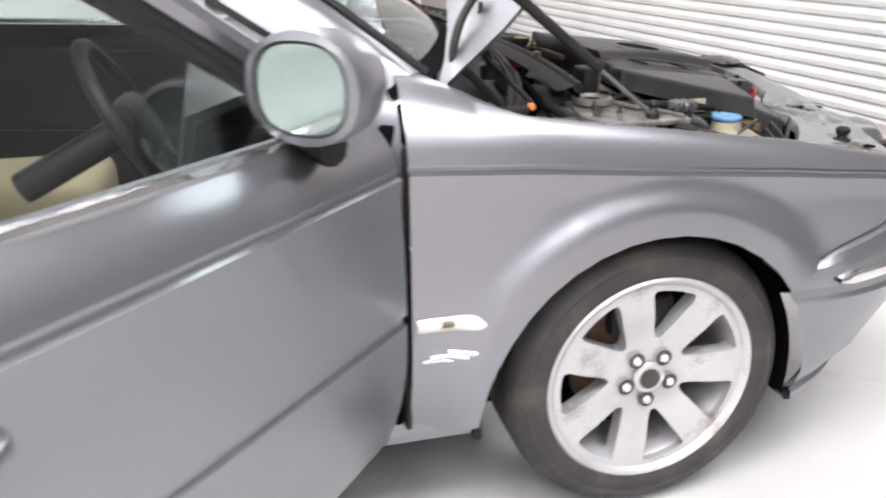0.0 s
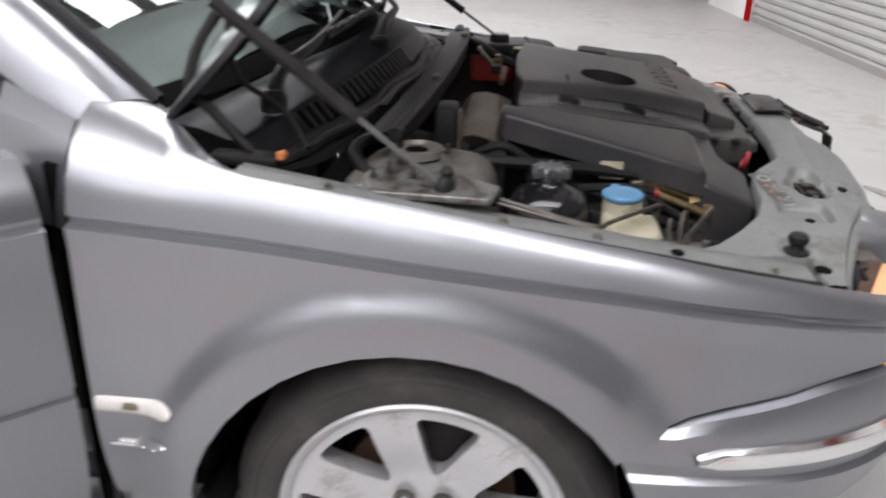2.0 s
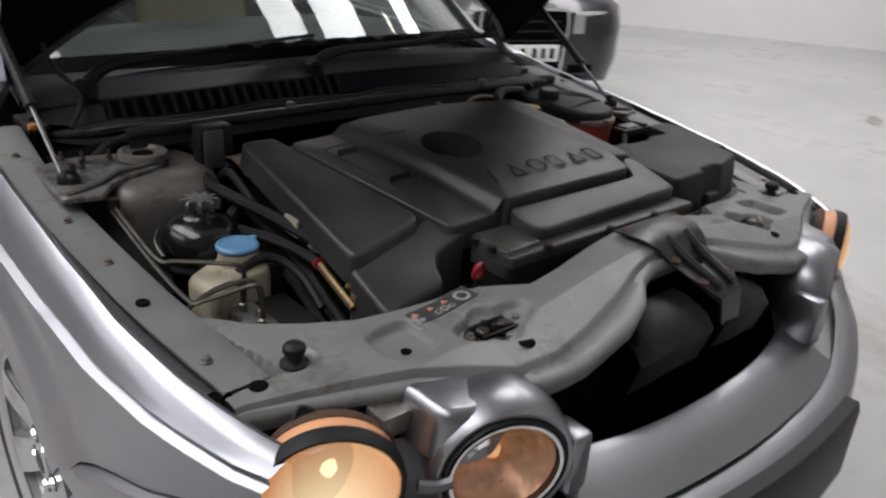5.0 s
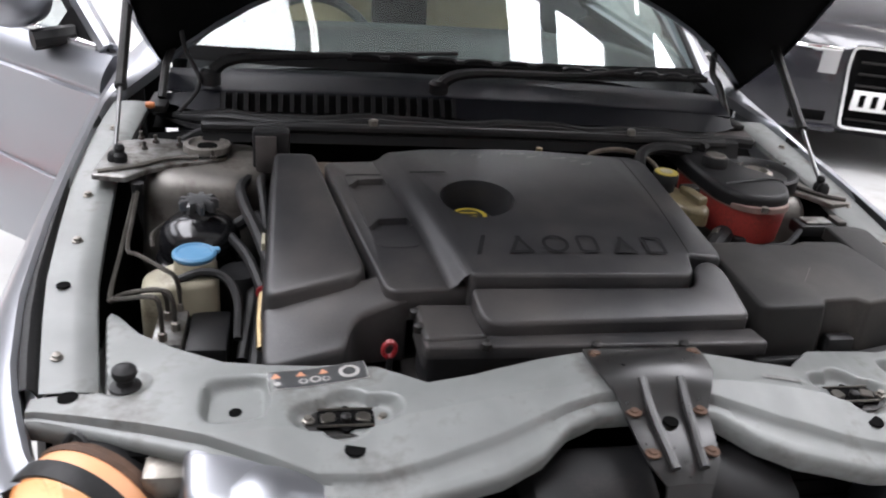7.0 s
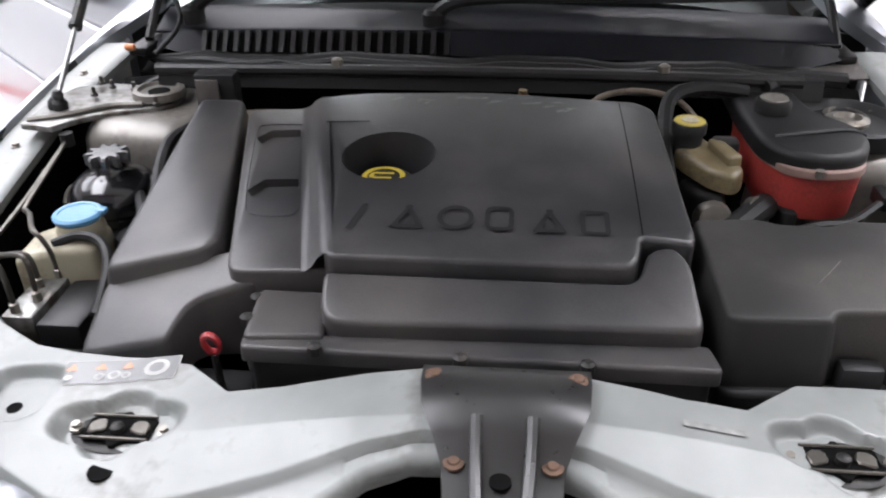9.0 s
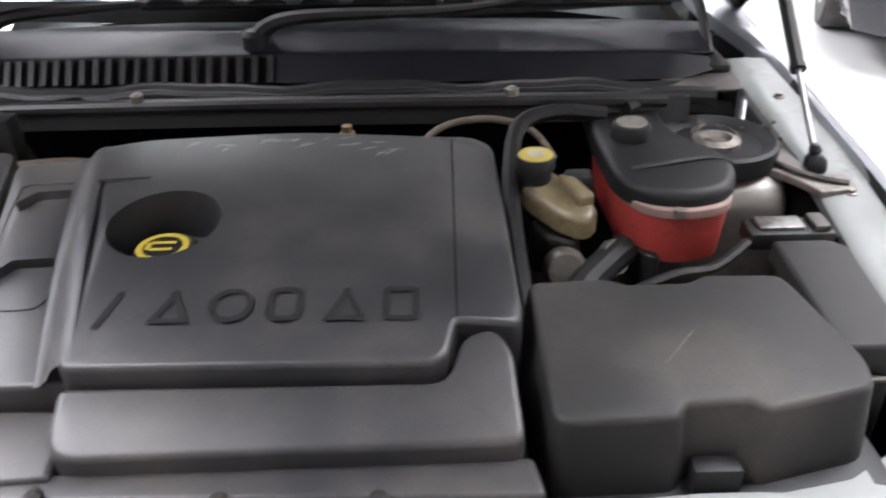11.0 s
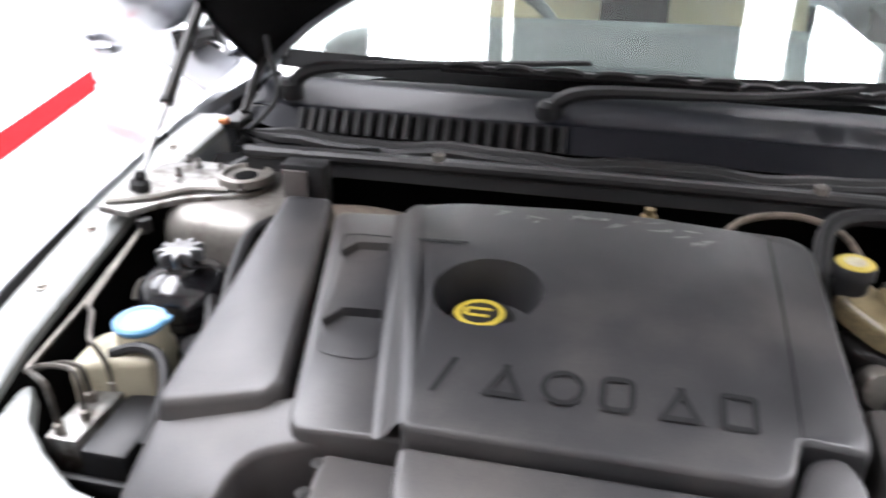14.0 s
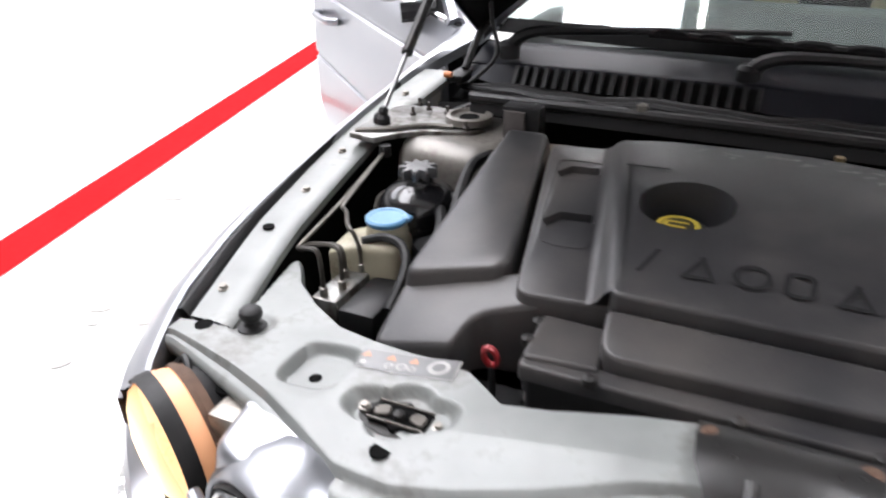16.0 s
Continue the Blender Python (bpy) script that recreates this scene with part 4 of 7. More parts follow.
def seat(x, y, rear=False):
    s = part("seat", slab(bm_new(), [(x - 0.25, y - 0.26), (x + 0.25, y - 0.26), (x + 0.24, y + 0.26), (x - 0.24, y + 0.26)], 0.56, 0.16, 0.05, 0.08), FABRIC, car, "cream upholstered seat")
    m = Matrix.Translation((x, y + 0.25, 0.52)) @ Matrix.Rotation(radians(-18), 4, "X")
    part("backrest", box(bm_new(), -0.24, 0.24, -0.07, 0.07, 0.0, 0.60, 0.05, 3, m), FABRIC, s)
    part("headrest", box(bm_new(), -0.13, 0.13, -0.05, 0.05, 0.63, 0.80, 0.04, 3, m), FABRIC, s)


seat(-0.36, 1.45)
seat(0.36, 1.45)
# steering wheel on the driver's side
m = Matrix.Translation((-0.36, 1.02, 0.83)) @ Matrix.Rotation(radians(62), 4, "X")
bm = bm_new()
loops = []
for i in range(40):
    a = 2 * math.pi * i / 40
    loops.append([tuple(m @ Vector(((0.185 + 0.016 * math.cos(b)) * math.cos(a), (0.185 + 0.016 * math.cos(b)) * math.sin(a), 0.016 * math.sin(b)))) for b in [2 * math.pi * q / 8 for q in range(8)]])
rings(bm, loops + [loops[0]], caps=(False, False))
bmesh.ops.remove_doubles(bm, verts=bm.verts, dist=1e-5)
swheel = part("steering_wheel", bm, PLASTIC, car, "dark four-spoke steering wheel")
part("wheel_hub", box(bm_new(), -0.09, 0.09, -0.075, 0.055, -0.035, 0.03, 0.02, 2, m), PLASTIC, swheel)
for a in (200, 340, 235, 305):
    ca, sa = math.cos(radians(a)), math.sin(radians(a))
    part("wheel_spoke", rod(bm_new(), m @ Vector((0.06 * ca, 0.06 * sa, 0)), m @ Vector((0.18 * ca, 0.18 * sa, 0)), 0.014, 8), PLASTIC, swheel)
bm = bm_new()
rod(bm, m @ Vector((0, 0, -0.02)), m @ Vector((0, 0, -0.28)), 0.035, 12)
part("steering_column", bm, PLASTIC, swheel)


# doors: the driver's stands open, the other is shut
def front_door(sgn, angle):
    hinge = Vector((sgn * 0.862, 0.532, 0))
    m = Matrix.Translation(hinge) @ Matrix.Rotation(radians(-sgn * angle), 4, "Z") @ Matrix.Translation(-hinge)

    def put(ob):
        ob.matrix_basis = m
        return ob

    skin = panel_grid(0.562 if angle else 0.537, 1.655, 0.275, belt, sgn, 14)
    d = put(part("front_door", sheet(bm_new(), skin), PAINT, car, "silver-grey front door, standing open" if angle else "silver-grey front door, shut"))

    def sub(name, bm, mat, label=""):
        return part(name, bm, mat, d, label)

    inner = [[(x - sgn * (0.11 if 0.29 < z < 0.88 else 0.06), y, z) for x, y, z in row] for row in skin]
    bm = bm_new()
    sheet(bm, inner)
    sub("door_lining", bm, PLASTIC)
    bm = bm_new()
    edge = [r[0] for r in skin] + skin[-1][1:] + [r[-1] for r in skin[::-1]][1:] + skin[0][::-1][1:]
    edge2 = [r[0] for r in inner] + inner[-1][1:] + [r[-1] for r in inner[::-1]][1:] + inner[0][::-1][1:]
    sheet(bm, [edge, edge2])
    sub("door_edge", bm, PAINT)
    # window frame and glass
    xb = lambda y: sgn * (curve(PLANX, y) - 0.07)
    top = [(0.70, 0.985), (0.85, 1.09), (1.02, 1.20), (1.18, 1.285), (1.35, 1.325), (1.62, 1.34)]
    rail = [(xb(0.60), 0.60, 0.915)] + [(sgn * lerp(0.80, 0.63, (z - 0.92) / 0.43), y, z) for y, z in top] + [(xb(1.645), 1.645, 0.95)]
    sub("window_frame", tube(bm_new(), rail, 0.024, 8), PAINT, "silver-grey window frame")
    rail2 = [(p[0] - sgn * 0.004, p[1] + 0.03, p[2] - 0.022) for p in rail]
    sub("frame_seal", tube(bm_new(), rail2, 0.02, 8), RUBBER)
    tri_ = [(xb(0.568), 0.568, 0.905), (sgn * 0.782, 0.74, 1.0), (xb(0.80), 0.80, 0.925)]
    bm = bm_new()
    rings(bm, [[(x + o, y, z) for x, y, z in tri_] for o in (0.008, -0.008)])
    sub("mirror_sail", bm, PLASTIC)
    bm = bm_new()
    ys = [0.68 + 0.96 * k / 12 for k in range(13)]
    rows = []
    for y in ys:
        zt = curve([(0.66, 0.95), *top], y) - 0.01
        zb = belt(y) - 0.02
        rows.append([(sgn * lerp(curve(PLANX, y) - 0.068, 0.64, (z - 0.92) / 0.43 if z > 0.92 else 0), y, z) for z in (lerp(zb, zt, k / 4) for k in range(5))])
    sheet(bm, rows, 0.004)
    g = sub("window_pane", bm, DOORGLASS)
    g.visible_shadow = False
    sub("belt_strip", tube(bm_new(), [(sgn * (curve(PLANX, y) - 0.055), y, belt(y) + 0.004) for y in (0.62, 0.9, 1.2, 1.64)], 0.011, 8), CHROME, "bright window strip")
    # handle
    bm = bm_new()
    tube(bm, [(sgn * (side_x(1.42, 0.78) + o), y, 0.79) for y, o in ((1.36, 0.004), (1.38, 0.03), (1.46, 0.036), (1.54, 0.03), (1.56, 0.004))], 0.013)
    sub("door_handle", bm, PAINT)
    # mirror
    c = Vector((sgn * 0.890, 0.81, 0.980))
    body = []
    for k, (f, o) in enumerate(((0.30, -0.075), (0.62, -0.062), (0.85, -0.035), (0.97, 0.0), (1.0, 0.035), (0.97, 0.055))):
        body.append([(c.x + sgn * (0.092 * f * math.cos(a) * (1 if sgn * math.cos(a) > 0 or True else 1)), c.y + o, c.z + 0.078 * f * math.copysign(abs(math.sin(a)) ** 0.85, math.sin(a))) for a in [2 * math.pi * q / 24 for q in range(24)]])
    mir = sub("door_mirror", rings(bm_new(), body), PAINT, "silver-grey door mirror")
    oval = lambda rx, rz, y: [(c.x + sgn * rx * math.copysign(abs(math.cos(a)) ** 0.75, math.cos(a)), c.y + y, c.z + rz * math.copysign(abs(math.sin(a)) ** 0.75, math.sin(a))) for a in [2 * math.pi * q / 24 for q in range(24)]]
    face = oval(0.068, 0.059, 0.0578)
    rim = [(c.x + sgn * 0.089 * math.cos(a), c.y + 0.057, c.z + 0.0755 * math.copysign(abs(math.sin(a)) ** 0.85, math.sin(a))) for a in [2 * math.pi * q / 24 for q in range(24)]]
    lip = oval(0.074, 0.0635, 0.0605)
    part("mirror_rim", rings(bm_new(), [rim, lip], caps=(False, False)), PAINT, mir)
    part("mirror_lip", rings(bm_new(), [lip, face], caps=(False, False)), RUBBER, mir)
    bm = bm_new()
    bm.faces.new([bm.verts.new(p) for p in face])
    part("mirror_pane", bm, MIRROR, mir)
    bm = bm_new()
    tube(bm, [(sgn * 0.79, 0.72, 0.935), (sgn * 0.83, 0.76, 0.925), (sgn * 0.88, 0.78, 0.92)], 0.026)
    part("mirror_arm", bm, PLASTIC, mir)
    return d


front_door(-1, 50)
front_door(1, 0)

# bonnet, raised on its hinges
HINGE = (0.42, 0.965)
HOOD_M = Matrix.Translation((0, HINGE[0], HINGE[1])) @ Matrix.Rotation(radians(-62), 4, "X") @ Matrix.Translation((0, -HINGE[0], -HINGE[1]))


def hood_pt(u, v, drop=0.0):
    """u across -1..1, v from the rear edge (0) to the front (1)."""
    yr, yf = 0.15 + 0.31 * abs(u) ** 2.2, -0.86 + 0.16 * u * u
    y = lerp(yr, yf, v)
    hw = curve([(-0.9, 0.50), (-0.7, 0.62), (-0.4, 0.725), (0.0, 0.765), (0.3, 0.755), (0.46, 0.725)], y)
    z = curve([(-0.9, 0.80), (-0.7, 0.87), (-0.4, 0.925), (0.0, 0.975), (0.25, 1.0), (0.46, 1.01)], y)
    zs = curve([(-0.9, 0.70), (-0.7, 0.735), (-0.4, 0.795), (0.0, 0.862), (0.25, 0.90), (0.46, 0.965)], y)
    return (hw * u, y, lerp(z, zs, abs(u) ** 3) - drop)


U = [q / 10 for q in range(-10, 11)]
hood = part("bonnet", sheet(bm_new(), [[hood_pt(u, v / 14) for u in U] for v in range(15)]), PAINT, car, "silver-grey bonnet skin, raised")
hood.matrix_basis = HOOD_M
bm = bm_new()
UN = [q / 10 * 0.985 for q in range(-10, 11)]
sheet(bm, [[hood_pt(u, 0.012 + 0.975 * v / 14, 0.006 + (0.03 if 0 < v < 14 and abs(u) < 0.95 else 0.0)) for u in UN] for v in range(15)])
part("bonnet_lining", bm, DARK, hood, "black bonnet underside")
bm = bm_new()
rim = [hood_pt(u, 0.0) for u in U] + [hood_pt(1, v / 14) for v in range(1, 15)] + [hood_pt(u, 1.0) for u in U[::-1]][1:] + [hood_pt(-1, v / 14) for v in range(13, -1, -1)]
rim2 = [(x * 0.985, y + (0.006 if y < 0 else -0.006), z - 0.012) for x, y, z in rim]
sheet(bm, [rim, rim2])
part("bonnet_hem", bm, PAINT, hood)

# bonnet hinges and gas struts
for sgn in (-1, 1):
    h = part("bonnet_hinge", tube(bm_new(), [(sgn * 0.705, 0.30, 0.895), (sgn * 0.70, 0.36, 0.955), (sgn * 0.69, 0.395, 0.985), (sgn * 0.675, 0.38, 1.05), (sgn * 0.66, 0.34, 1.11)], 0.009), GRIME, car, "dark bonnet hinge arm")
    part("hinge_plate", box(bm_new(), *sorted((sgn * 0.69, sgn * 0.73)), 0.25, 0.36, 0.875, 0.893, 0.006), GRIME, h)
    if sgn < 0:
        part("washer_hose", tube(bm_new(), [(sgn * 0.66, 0.22, 0.89), (sgn * 0.62, 0.27, 0.94), (sgn * 0.655, 0.33, 1.0), (sgn * 0.665, 0.335, 1.09)], 0.005), RUBBER, h)
    a, b = (Vector((-0.748, -0.008, 0.868)), Vector((-0.757, 0.320, 1.125))) if sgn < 0 else (Vector((0.692, -0.045, 0.845)), Vector((0.712, 0.310, 1.0805)))
    s = part("gas_strut", rod(bm_new(), a.lerp(b, 0.40), b, 0.0105), GRIME, car, "bonnet gas strut")
    part("strut_rod", rod(bm_new(), a, a.lerp(b, 0.405), 0.0044), ROD, s)
    part("strut_collar", rod(bm_new(), a.lerp(b, 0.385), a.lerp(b, 0.405), 0.012), RUBBER, s)
    part("ball_end", lathe(bm_new(), [(0.006, -0.014), (0.012, -0.008), (0.013, 0.0), (0.011, 0.010), (0.005, 0.016)], 12, Matrix.Translation(a)), RUBBER, s)

# scuttle cowl
def cw(x, dy, dz):
    return (x, 0.138 + 0.27 * x * x - 0.035 * x + dy, 0.944 - 0.10 * x * x + dz)


CX = [-0.70 + 1.40 * k / 40 for k in range(41)]
cowl = part("scuttle_panel", sheet(bm_new(), [[cw(x, dy, dz) for x in CX] for dy, dz in ((0.030, 0.010), (0.034, 0.0125), (0.042, 0.013), (0.085, 0.028), (0.125, 0.036), (0.150, 0.03))], 0.004), COWL, car, "dark grey scuttle panel below the windscreen")
part("scuttle_face", sheet(bm_new(), [[cw(x, dy, dz * min(1.0, 0.25 + (0.71 - abs(x)) / 0.10)) for x in CX] for dy, dz in ((0.0305, 0.0095), (0.002, -0.026))], 0.003), COWL, cowl)
# grille slats on the driver's half
for k in range(21):
    x = -0.572 + 0.0242 * k
    bm = bm_new()
    a, b = Vector(cw(x, 0.0, -0.0265)), Vector(cw(x, 0.027, 0.007))
    up = Vector((0, -0.003, 0.0025))
    rings(bm, [[tuple(p + Vector((s * 0.0045, 0, 0)) + up * q) for s, q in ((-1, 0.4), (1, 0.4), (1, 2.2), (-1, 2.2))] for p in (a, b)])
    part("cowl_slat", bm, PLASTIC, cowl)
# black sheet under the slats paints the shade of the intake
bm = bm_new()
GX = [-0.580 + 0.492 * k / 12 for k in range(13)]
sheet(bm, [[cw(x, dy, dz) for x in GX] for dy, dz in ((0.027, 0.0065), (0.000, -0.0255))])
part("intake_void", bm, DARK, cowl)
LX = [-0.725 + 1.45 * k / 44 for k in range(45)]


def seal_pt(x, dy, dz):
    """The seal narrows and drops towards both ends, and waves a little."""
    f = min(1.0, max(0.10, (0.735 - abs(x)) / 0.13))
    w = 0.0045 * math.sin(x * 19) + 0.002 * math.sin(x * 43 + 1)
    return cw(x, dy * f + w, dz * f - 0.03 * (1 - f) + 0.5 * w)


seal = part("bulkhead_seal", sheet(bm_new(), [[seal_pt(x, dy, dz) for x in LX] for dy, dz in ((0.006, -0.032), (0.0, -0.026), (-0.008, -0.022), (-0.015, -0.024), (-0.019, -0.031), (-0.023, -0.032), (-0.028, -0.027), (-0.035, -0.026), (-0.040, -0.031), (-0.041, -0.041), (-0.034, -0.047))], 0.002), SEAL, car, "smooth black rubber bulkhead seal")
part("seal_ledge", sheet(bm_new(), [[seal_pt(x, dy, dz) for x in LX] for dy, dz in ((-0.030, -0.048), (-0.050, -0.047), (-0.056, -0.060))], 0.002), RUBBER, seal)
# added black sheet that stops brightness showing between scuttle and seal
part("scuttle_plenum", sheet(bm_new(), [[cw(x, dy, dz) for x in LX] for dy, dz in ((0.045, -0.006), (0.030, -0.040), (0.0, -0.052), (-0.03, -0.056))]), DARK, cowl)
# dusty end panel between the scuttle and the passenger's wing rail
part("scuttle_end", sheet(bm_new(), [[(lerp(0.60, 0.735, u) + 0.004 * math.sin(9 * v), lerp(0.170, 0.265, v) + 0.03 * u, 0.872 + 0.012 * v + 0.004 * math.sin(5 * u + 3 * v)) for u in (0, 0.2, 0.4, 0.6, 0.8, 1)] for v in (0, 0.25, 0.5, 0.75, 1)], 0.003), DUSTY, cowl, "dusty grey-brown end of the scuttle")
# dark space and cross bar under the seal
bar = part("bulkhead_bar", tube(bm_new(), [(x, 0.05 + 0.08 * x * x - 0.02 * x, 0.918 - 0.04 * x * x) for x in (-0.60, -0.4, -0.2, 0.0, 0.2, 0.4, 0.56)], 0.011, 10), SEAL, car, "black painted bulkhead cross bar")
part("bar_flange", sheet(bm_new(), [[(x, 0.05 + 0.08 * x * x - 0.02 * x + dy, 0.918 - 0.04 * x * x + dz) for x in [-0.6 + 1.2 * k / 20 for k in range(21)]] for dy, dz in ((0.05, -0.006), (0.012, 0.004), (0.0, 0.002), (-0.008, -0.03))]), PLASTIC, bar)
for x in (-0.267, 0.276):
    part("bar_bolt", lathe(bm_new(), [(0.010, 0.0), (0.010, 0.010), (0.005, 0.013)], 6, Matrix.Translation((x, 0.05 + 0.08 * x * x - 0.02 * x, 0.924))), STEEL, bar)


# wipers
def wiper(pivot, elbow, mid, tip, b0, b1):
    w = part("wiper_arm", tube(bm_new(), [pivot, elbow, mid, tip], lambda t: lerp(0.016, 0.005, min(1, t * 1.1)), 8, 6), PLASTIC, car, "black windscreen wiper")
    part("wiper_boss", lathe(bm_new(), [(0.022, -0.02), (0.022, 0.008), (0.014, 0.016)], 16, Matrix.Translation(pivot)), PLASTIC, w)
    a, b = Vector(b0), Vector(b1)
    part("wiper_blade", rod(bm_new(), a, b, 0.008, 6), RUBBER, w)
    for k in range(6):
        p, q = a.lerp(b, k / 6 + 0.02), a.lerp(b, (k + 1) / 6 - 0.02)
        arch = Vector((0, -0.005, 0.008))
        part("blade_bridge", tube(bm_new(), [tuple(p), tuple(p.lerp(q, 0.2) + arch), tuple(p.lerp(q, 0.8) + arch), tuple(q)], 0.006, 6), PLASTIC, w)


wiper((-0.60, 0.292, 0.952), (-0.545, 0.29, 0.99), (-0.36, 0.278, 1.008), (-0.06, 0.30, 1.022), (-0.31, 0.275, 1.008), (0.19, 0.262, 1.005))
wiper((-0.115, 0.205, 0.968), (-0.055, 0.205, 1.0), (0.19, 0.22, 1.003), (0.36, 0.275, 1.01), (0.17, 0.252, 1.004), (0.56, 0.31, 0.985))


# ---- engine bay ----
# bay walls and floor are near-black: their shade is in the colour
bay = part("engine_bay", sheet(bm_new(), [[(s * (curve([(-0.6, 0.66), (-0.3, 0.715), (0.13, 0.74)], y) - dx), y, curve([(-0.6, 0.735), (-0.36, 0.780), (0.0, 0.834), (0.13, 0.850)], y) if z is None else z) for s, dx, z in ((-1, -0.030, None), (-1, 0.0, 0.68), (-1, 0.03, 0.5), (-1, 0.09, 0.36), (1, 0.09, 0.36), (1, 0.03, 0.5), (1, 0.0, 0.68), (1, -0.012, None))] for y in (-0.58, -0.3, 0.0, 0.13)]), DARK, car, "near-black engine bay walls and floor, shade put into the colour")
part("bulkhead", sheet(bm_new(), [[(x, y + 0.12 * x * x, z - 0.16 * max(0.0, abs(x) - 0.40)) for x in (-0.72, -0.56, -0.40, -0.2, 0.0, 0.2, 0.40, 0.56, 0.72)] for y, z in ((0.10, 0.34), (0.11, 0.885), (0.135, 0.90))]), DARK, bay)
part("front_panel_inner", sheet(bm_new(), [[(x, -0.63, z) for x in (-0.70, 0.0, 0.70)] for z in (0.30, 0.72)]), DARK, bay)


def rail_z(y):
    return curve([(-0.60, 0.748), (-0.543, 0.757), (-0.36, 0.792), (0.0, 0.846), (0.25, 0.880), (0.36, 0.892)], y)


def rail_x(y):
    return curve([(-0.58, 0.742), (-0.36, 0.785), (-0.2, 0.800), (0.04, 0.818), (0.30, 0.80)], y)


for sgn in (-1, 1):
    ys = [-0.572, -0.50, -0.42, -0.34, -0.26, -0.18, -0.10, 0.0, 0.10, 0.20, 0.30]
    rows = [[(sgn * (rail_x(y) + dx), y, rail_z(y) + dz) for y in ys] for dx, dz in ((0.006, -0.012), (0.003, 0.0), (-0.036, 0.0015), (-0.064, 0.0), (-0.070, -0.004), (-0.071, -0.016))]
    rail = part("inner_wing_rail", sheet(bm_new(), rows, 0.002), PAINT_DULL, car, "grey-green painted inner wing rail")
    rows = [[(sgn * lerp(rail_x(y) + 0.004, curve(PLANX, y) - 0.050, f), y, lerp(rail_z(y) - 0.004, curve(TOPZ, y) - 0.008, f) + dz) for y in ys[:-1]] for f, dz in ((0.0, -0.03), (0.0, 0.0), (0.2, 0.008), (0.5, 0.010), (0.8, 0.006), (1.0, 0.0), (1.0, -0.03))]
    part("wing_seal", sheet(bm_new(), rows, 0.002), RUBBER, rail, "black rubber wing seal")
    for y, dx in ((-0.507, -0.018), (-0.10, -0.03), (0.16, -0.03), (-0.24, -0.03)):
        part("rail_bolt", lathe(bm_new(), [(0.009, 0.0), (0.009, 0.002), (0.006, 0.003), (0.006, 0.007), (0.003, 0.008)], 12, Matrix.Translation((sgn * (rail_x(y) + dx), y, rail_z(y)))), STEEL, rail)
    part("rail_hole", lathe(bm_new(), [(0.010, 0.0), (0.010, 0.0025)], 14, Matrix.Translation((sgn * 0.762, -0.358, rail_z(-0.358) + 0.001))), DARK, rail)
    # strut tower
    tw = part("strut_tower", slab(bm_new(), [(sgn * x, y) for x, y in ((0.70, -0.07), (0.50, -0.085), (0.455, 0.02), (0.47, 0.15), (0.70, 0.18))], 0.856, 0.28, 0.045, 0.07, draft=0.02, seg=5, n=6), TOWER, car, "stained bare metal strut tower")
    part("tower_plate", slab(bm_new(), [(sgn * x, y, r) for x, y, r in ((0.775, -0.080, 0.006), (0.715, -0.092, 0.006), (0.690, -0.055, 0.02), (0.655, -0.025, 0.03), (0.60, -0.005, 0.03), (0.545, 0.02, 0.03), (0.55, 0.09, 0.03), (0.62, 0.11, 0.02), (0.70, 0.125, 0.02), (0.77, 0.10, 0.02))], lambda x, y: 0.864 + 0.05 * max(0, -0.02 - y) * 0, 0.010, 0.003, 0.02), PLATE_LIGHT if sgn < 0 else TOWER, tw, "grey strut mounting plate")
    part("strut_cup", lathe(bm_new(), [(0.046, 0.0), (0.044, 0.012), (0.036, 0.014), (0.032, 0.008), (0.020, 0.006)], 24, Matrix.Translation((sgn * 0.588, 0.054, 0.868))), TOWER if sgn < 0 else PLATE_DARK, tw)
    part("cup_hole", lathe(bm_new(), [(0.019, 0.0), (0.019, 0.0085)], 16, Matrix.Translation((sgn * 0.588, 0.054, 0.8675))), DARK, tw)
    for dx, dy in ((0.055, 0.02), (-0.04, 0.045), (-0.015, -0.05), (0.10, 0.03), (0.115, -0.01), (0.13, 0.05)):
        part("tower_stud", lathe(bm_new(), [(0.0065, 0.0), (0.0065, 0.005), (0.0035, 0.006), (0.0035, 0.016)], 8, Matrix.Translation((sgn * (0.588 + dx), 0.054 + dy, 0.868))), PLATE_DARK, tw)
    part("plate_rib", tube(bm_new(), [(sgn * 0.765, -0.070, 0.866), (sgn * 0.705, -0.045, 0.868), (sgn * 0.655, -0.005, 0.869), (sgn * 0.60, 0.008, 0.868)], 0.005, 6), TOWER if sgn < 0 else PLATE_DARK, tw)
    part("ball_stud", lathe(bm_new(), [(0.013, 0.0), (0.013, 0.012), (0.008, 0.018), (0.010, 0.026), (0.006, 0.033)], 12, Matrix.Translation((sgn * 0.737, -0.012, 0.864))), RUBBER, tw)

# slam panel: pressed cross member with rounded pockets, a crease and a lower front flange
S_REAR = [(0, -0.618), (0.1, -0.624), (0.2, -0.634), (0.262, -0.632), (0.29, -0.606), (0.325, -0.575), (0.385, -0.560), (0.465, -0.554), (0.53, -0.536), (0.60, -0.490), (0.655, -0.443), (0.69, -0.392), (0.705, -0.378), (0.712, -0.40), (0.72, -0.54), (0.752, -0.585)]
S_CREASE = [(0, -0.704), (0.05, -0.705), (0.10, -0.714), (0.18, -0.738), (0.27, -0.754), (0.337, -0.760), (0.408, -0.752), (0.464, -0.725), (0.523, -0.697), (0.567, -0.677), (0.62, -0.655), (0.70, -0.628), (0.752, -0.612)]
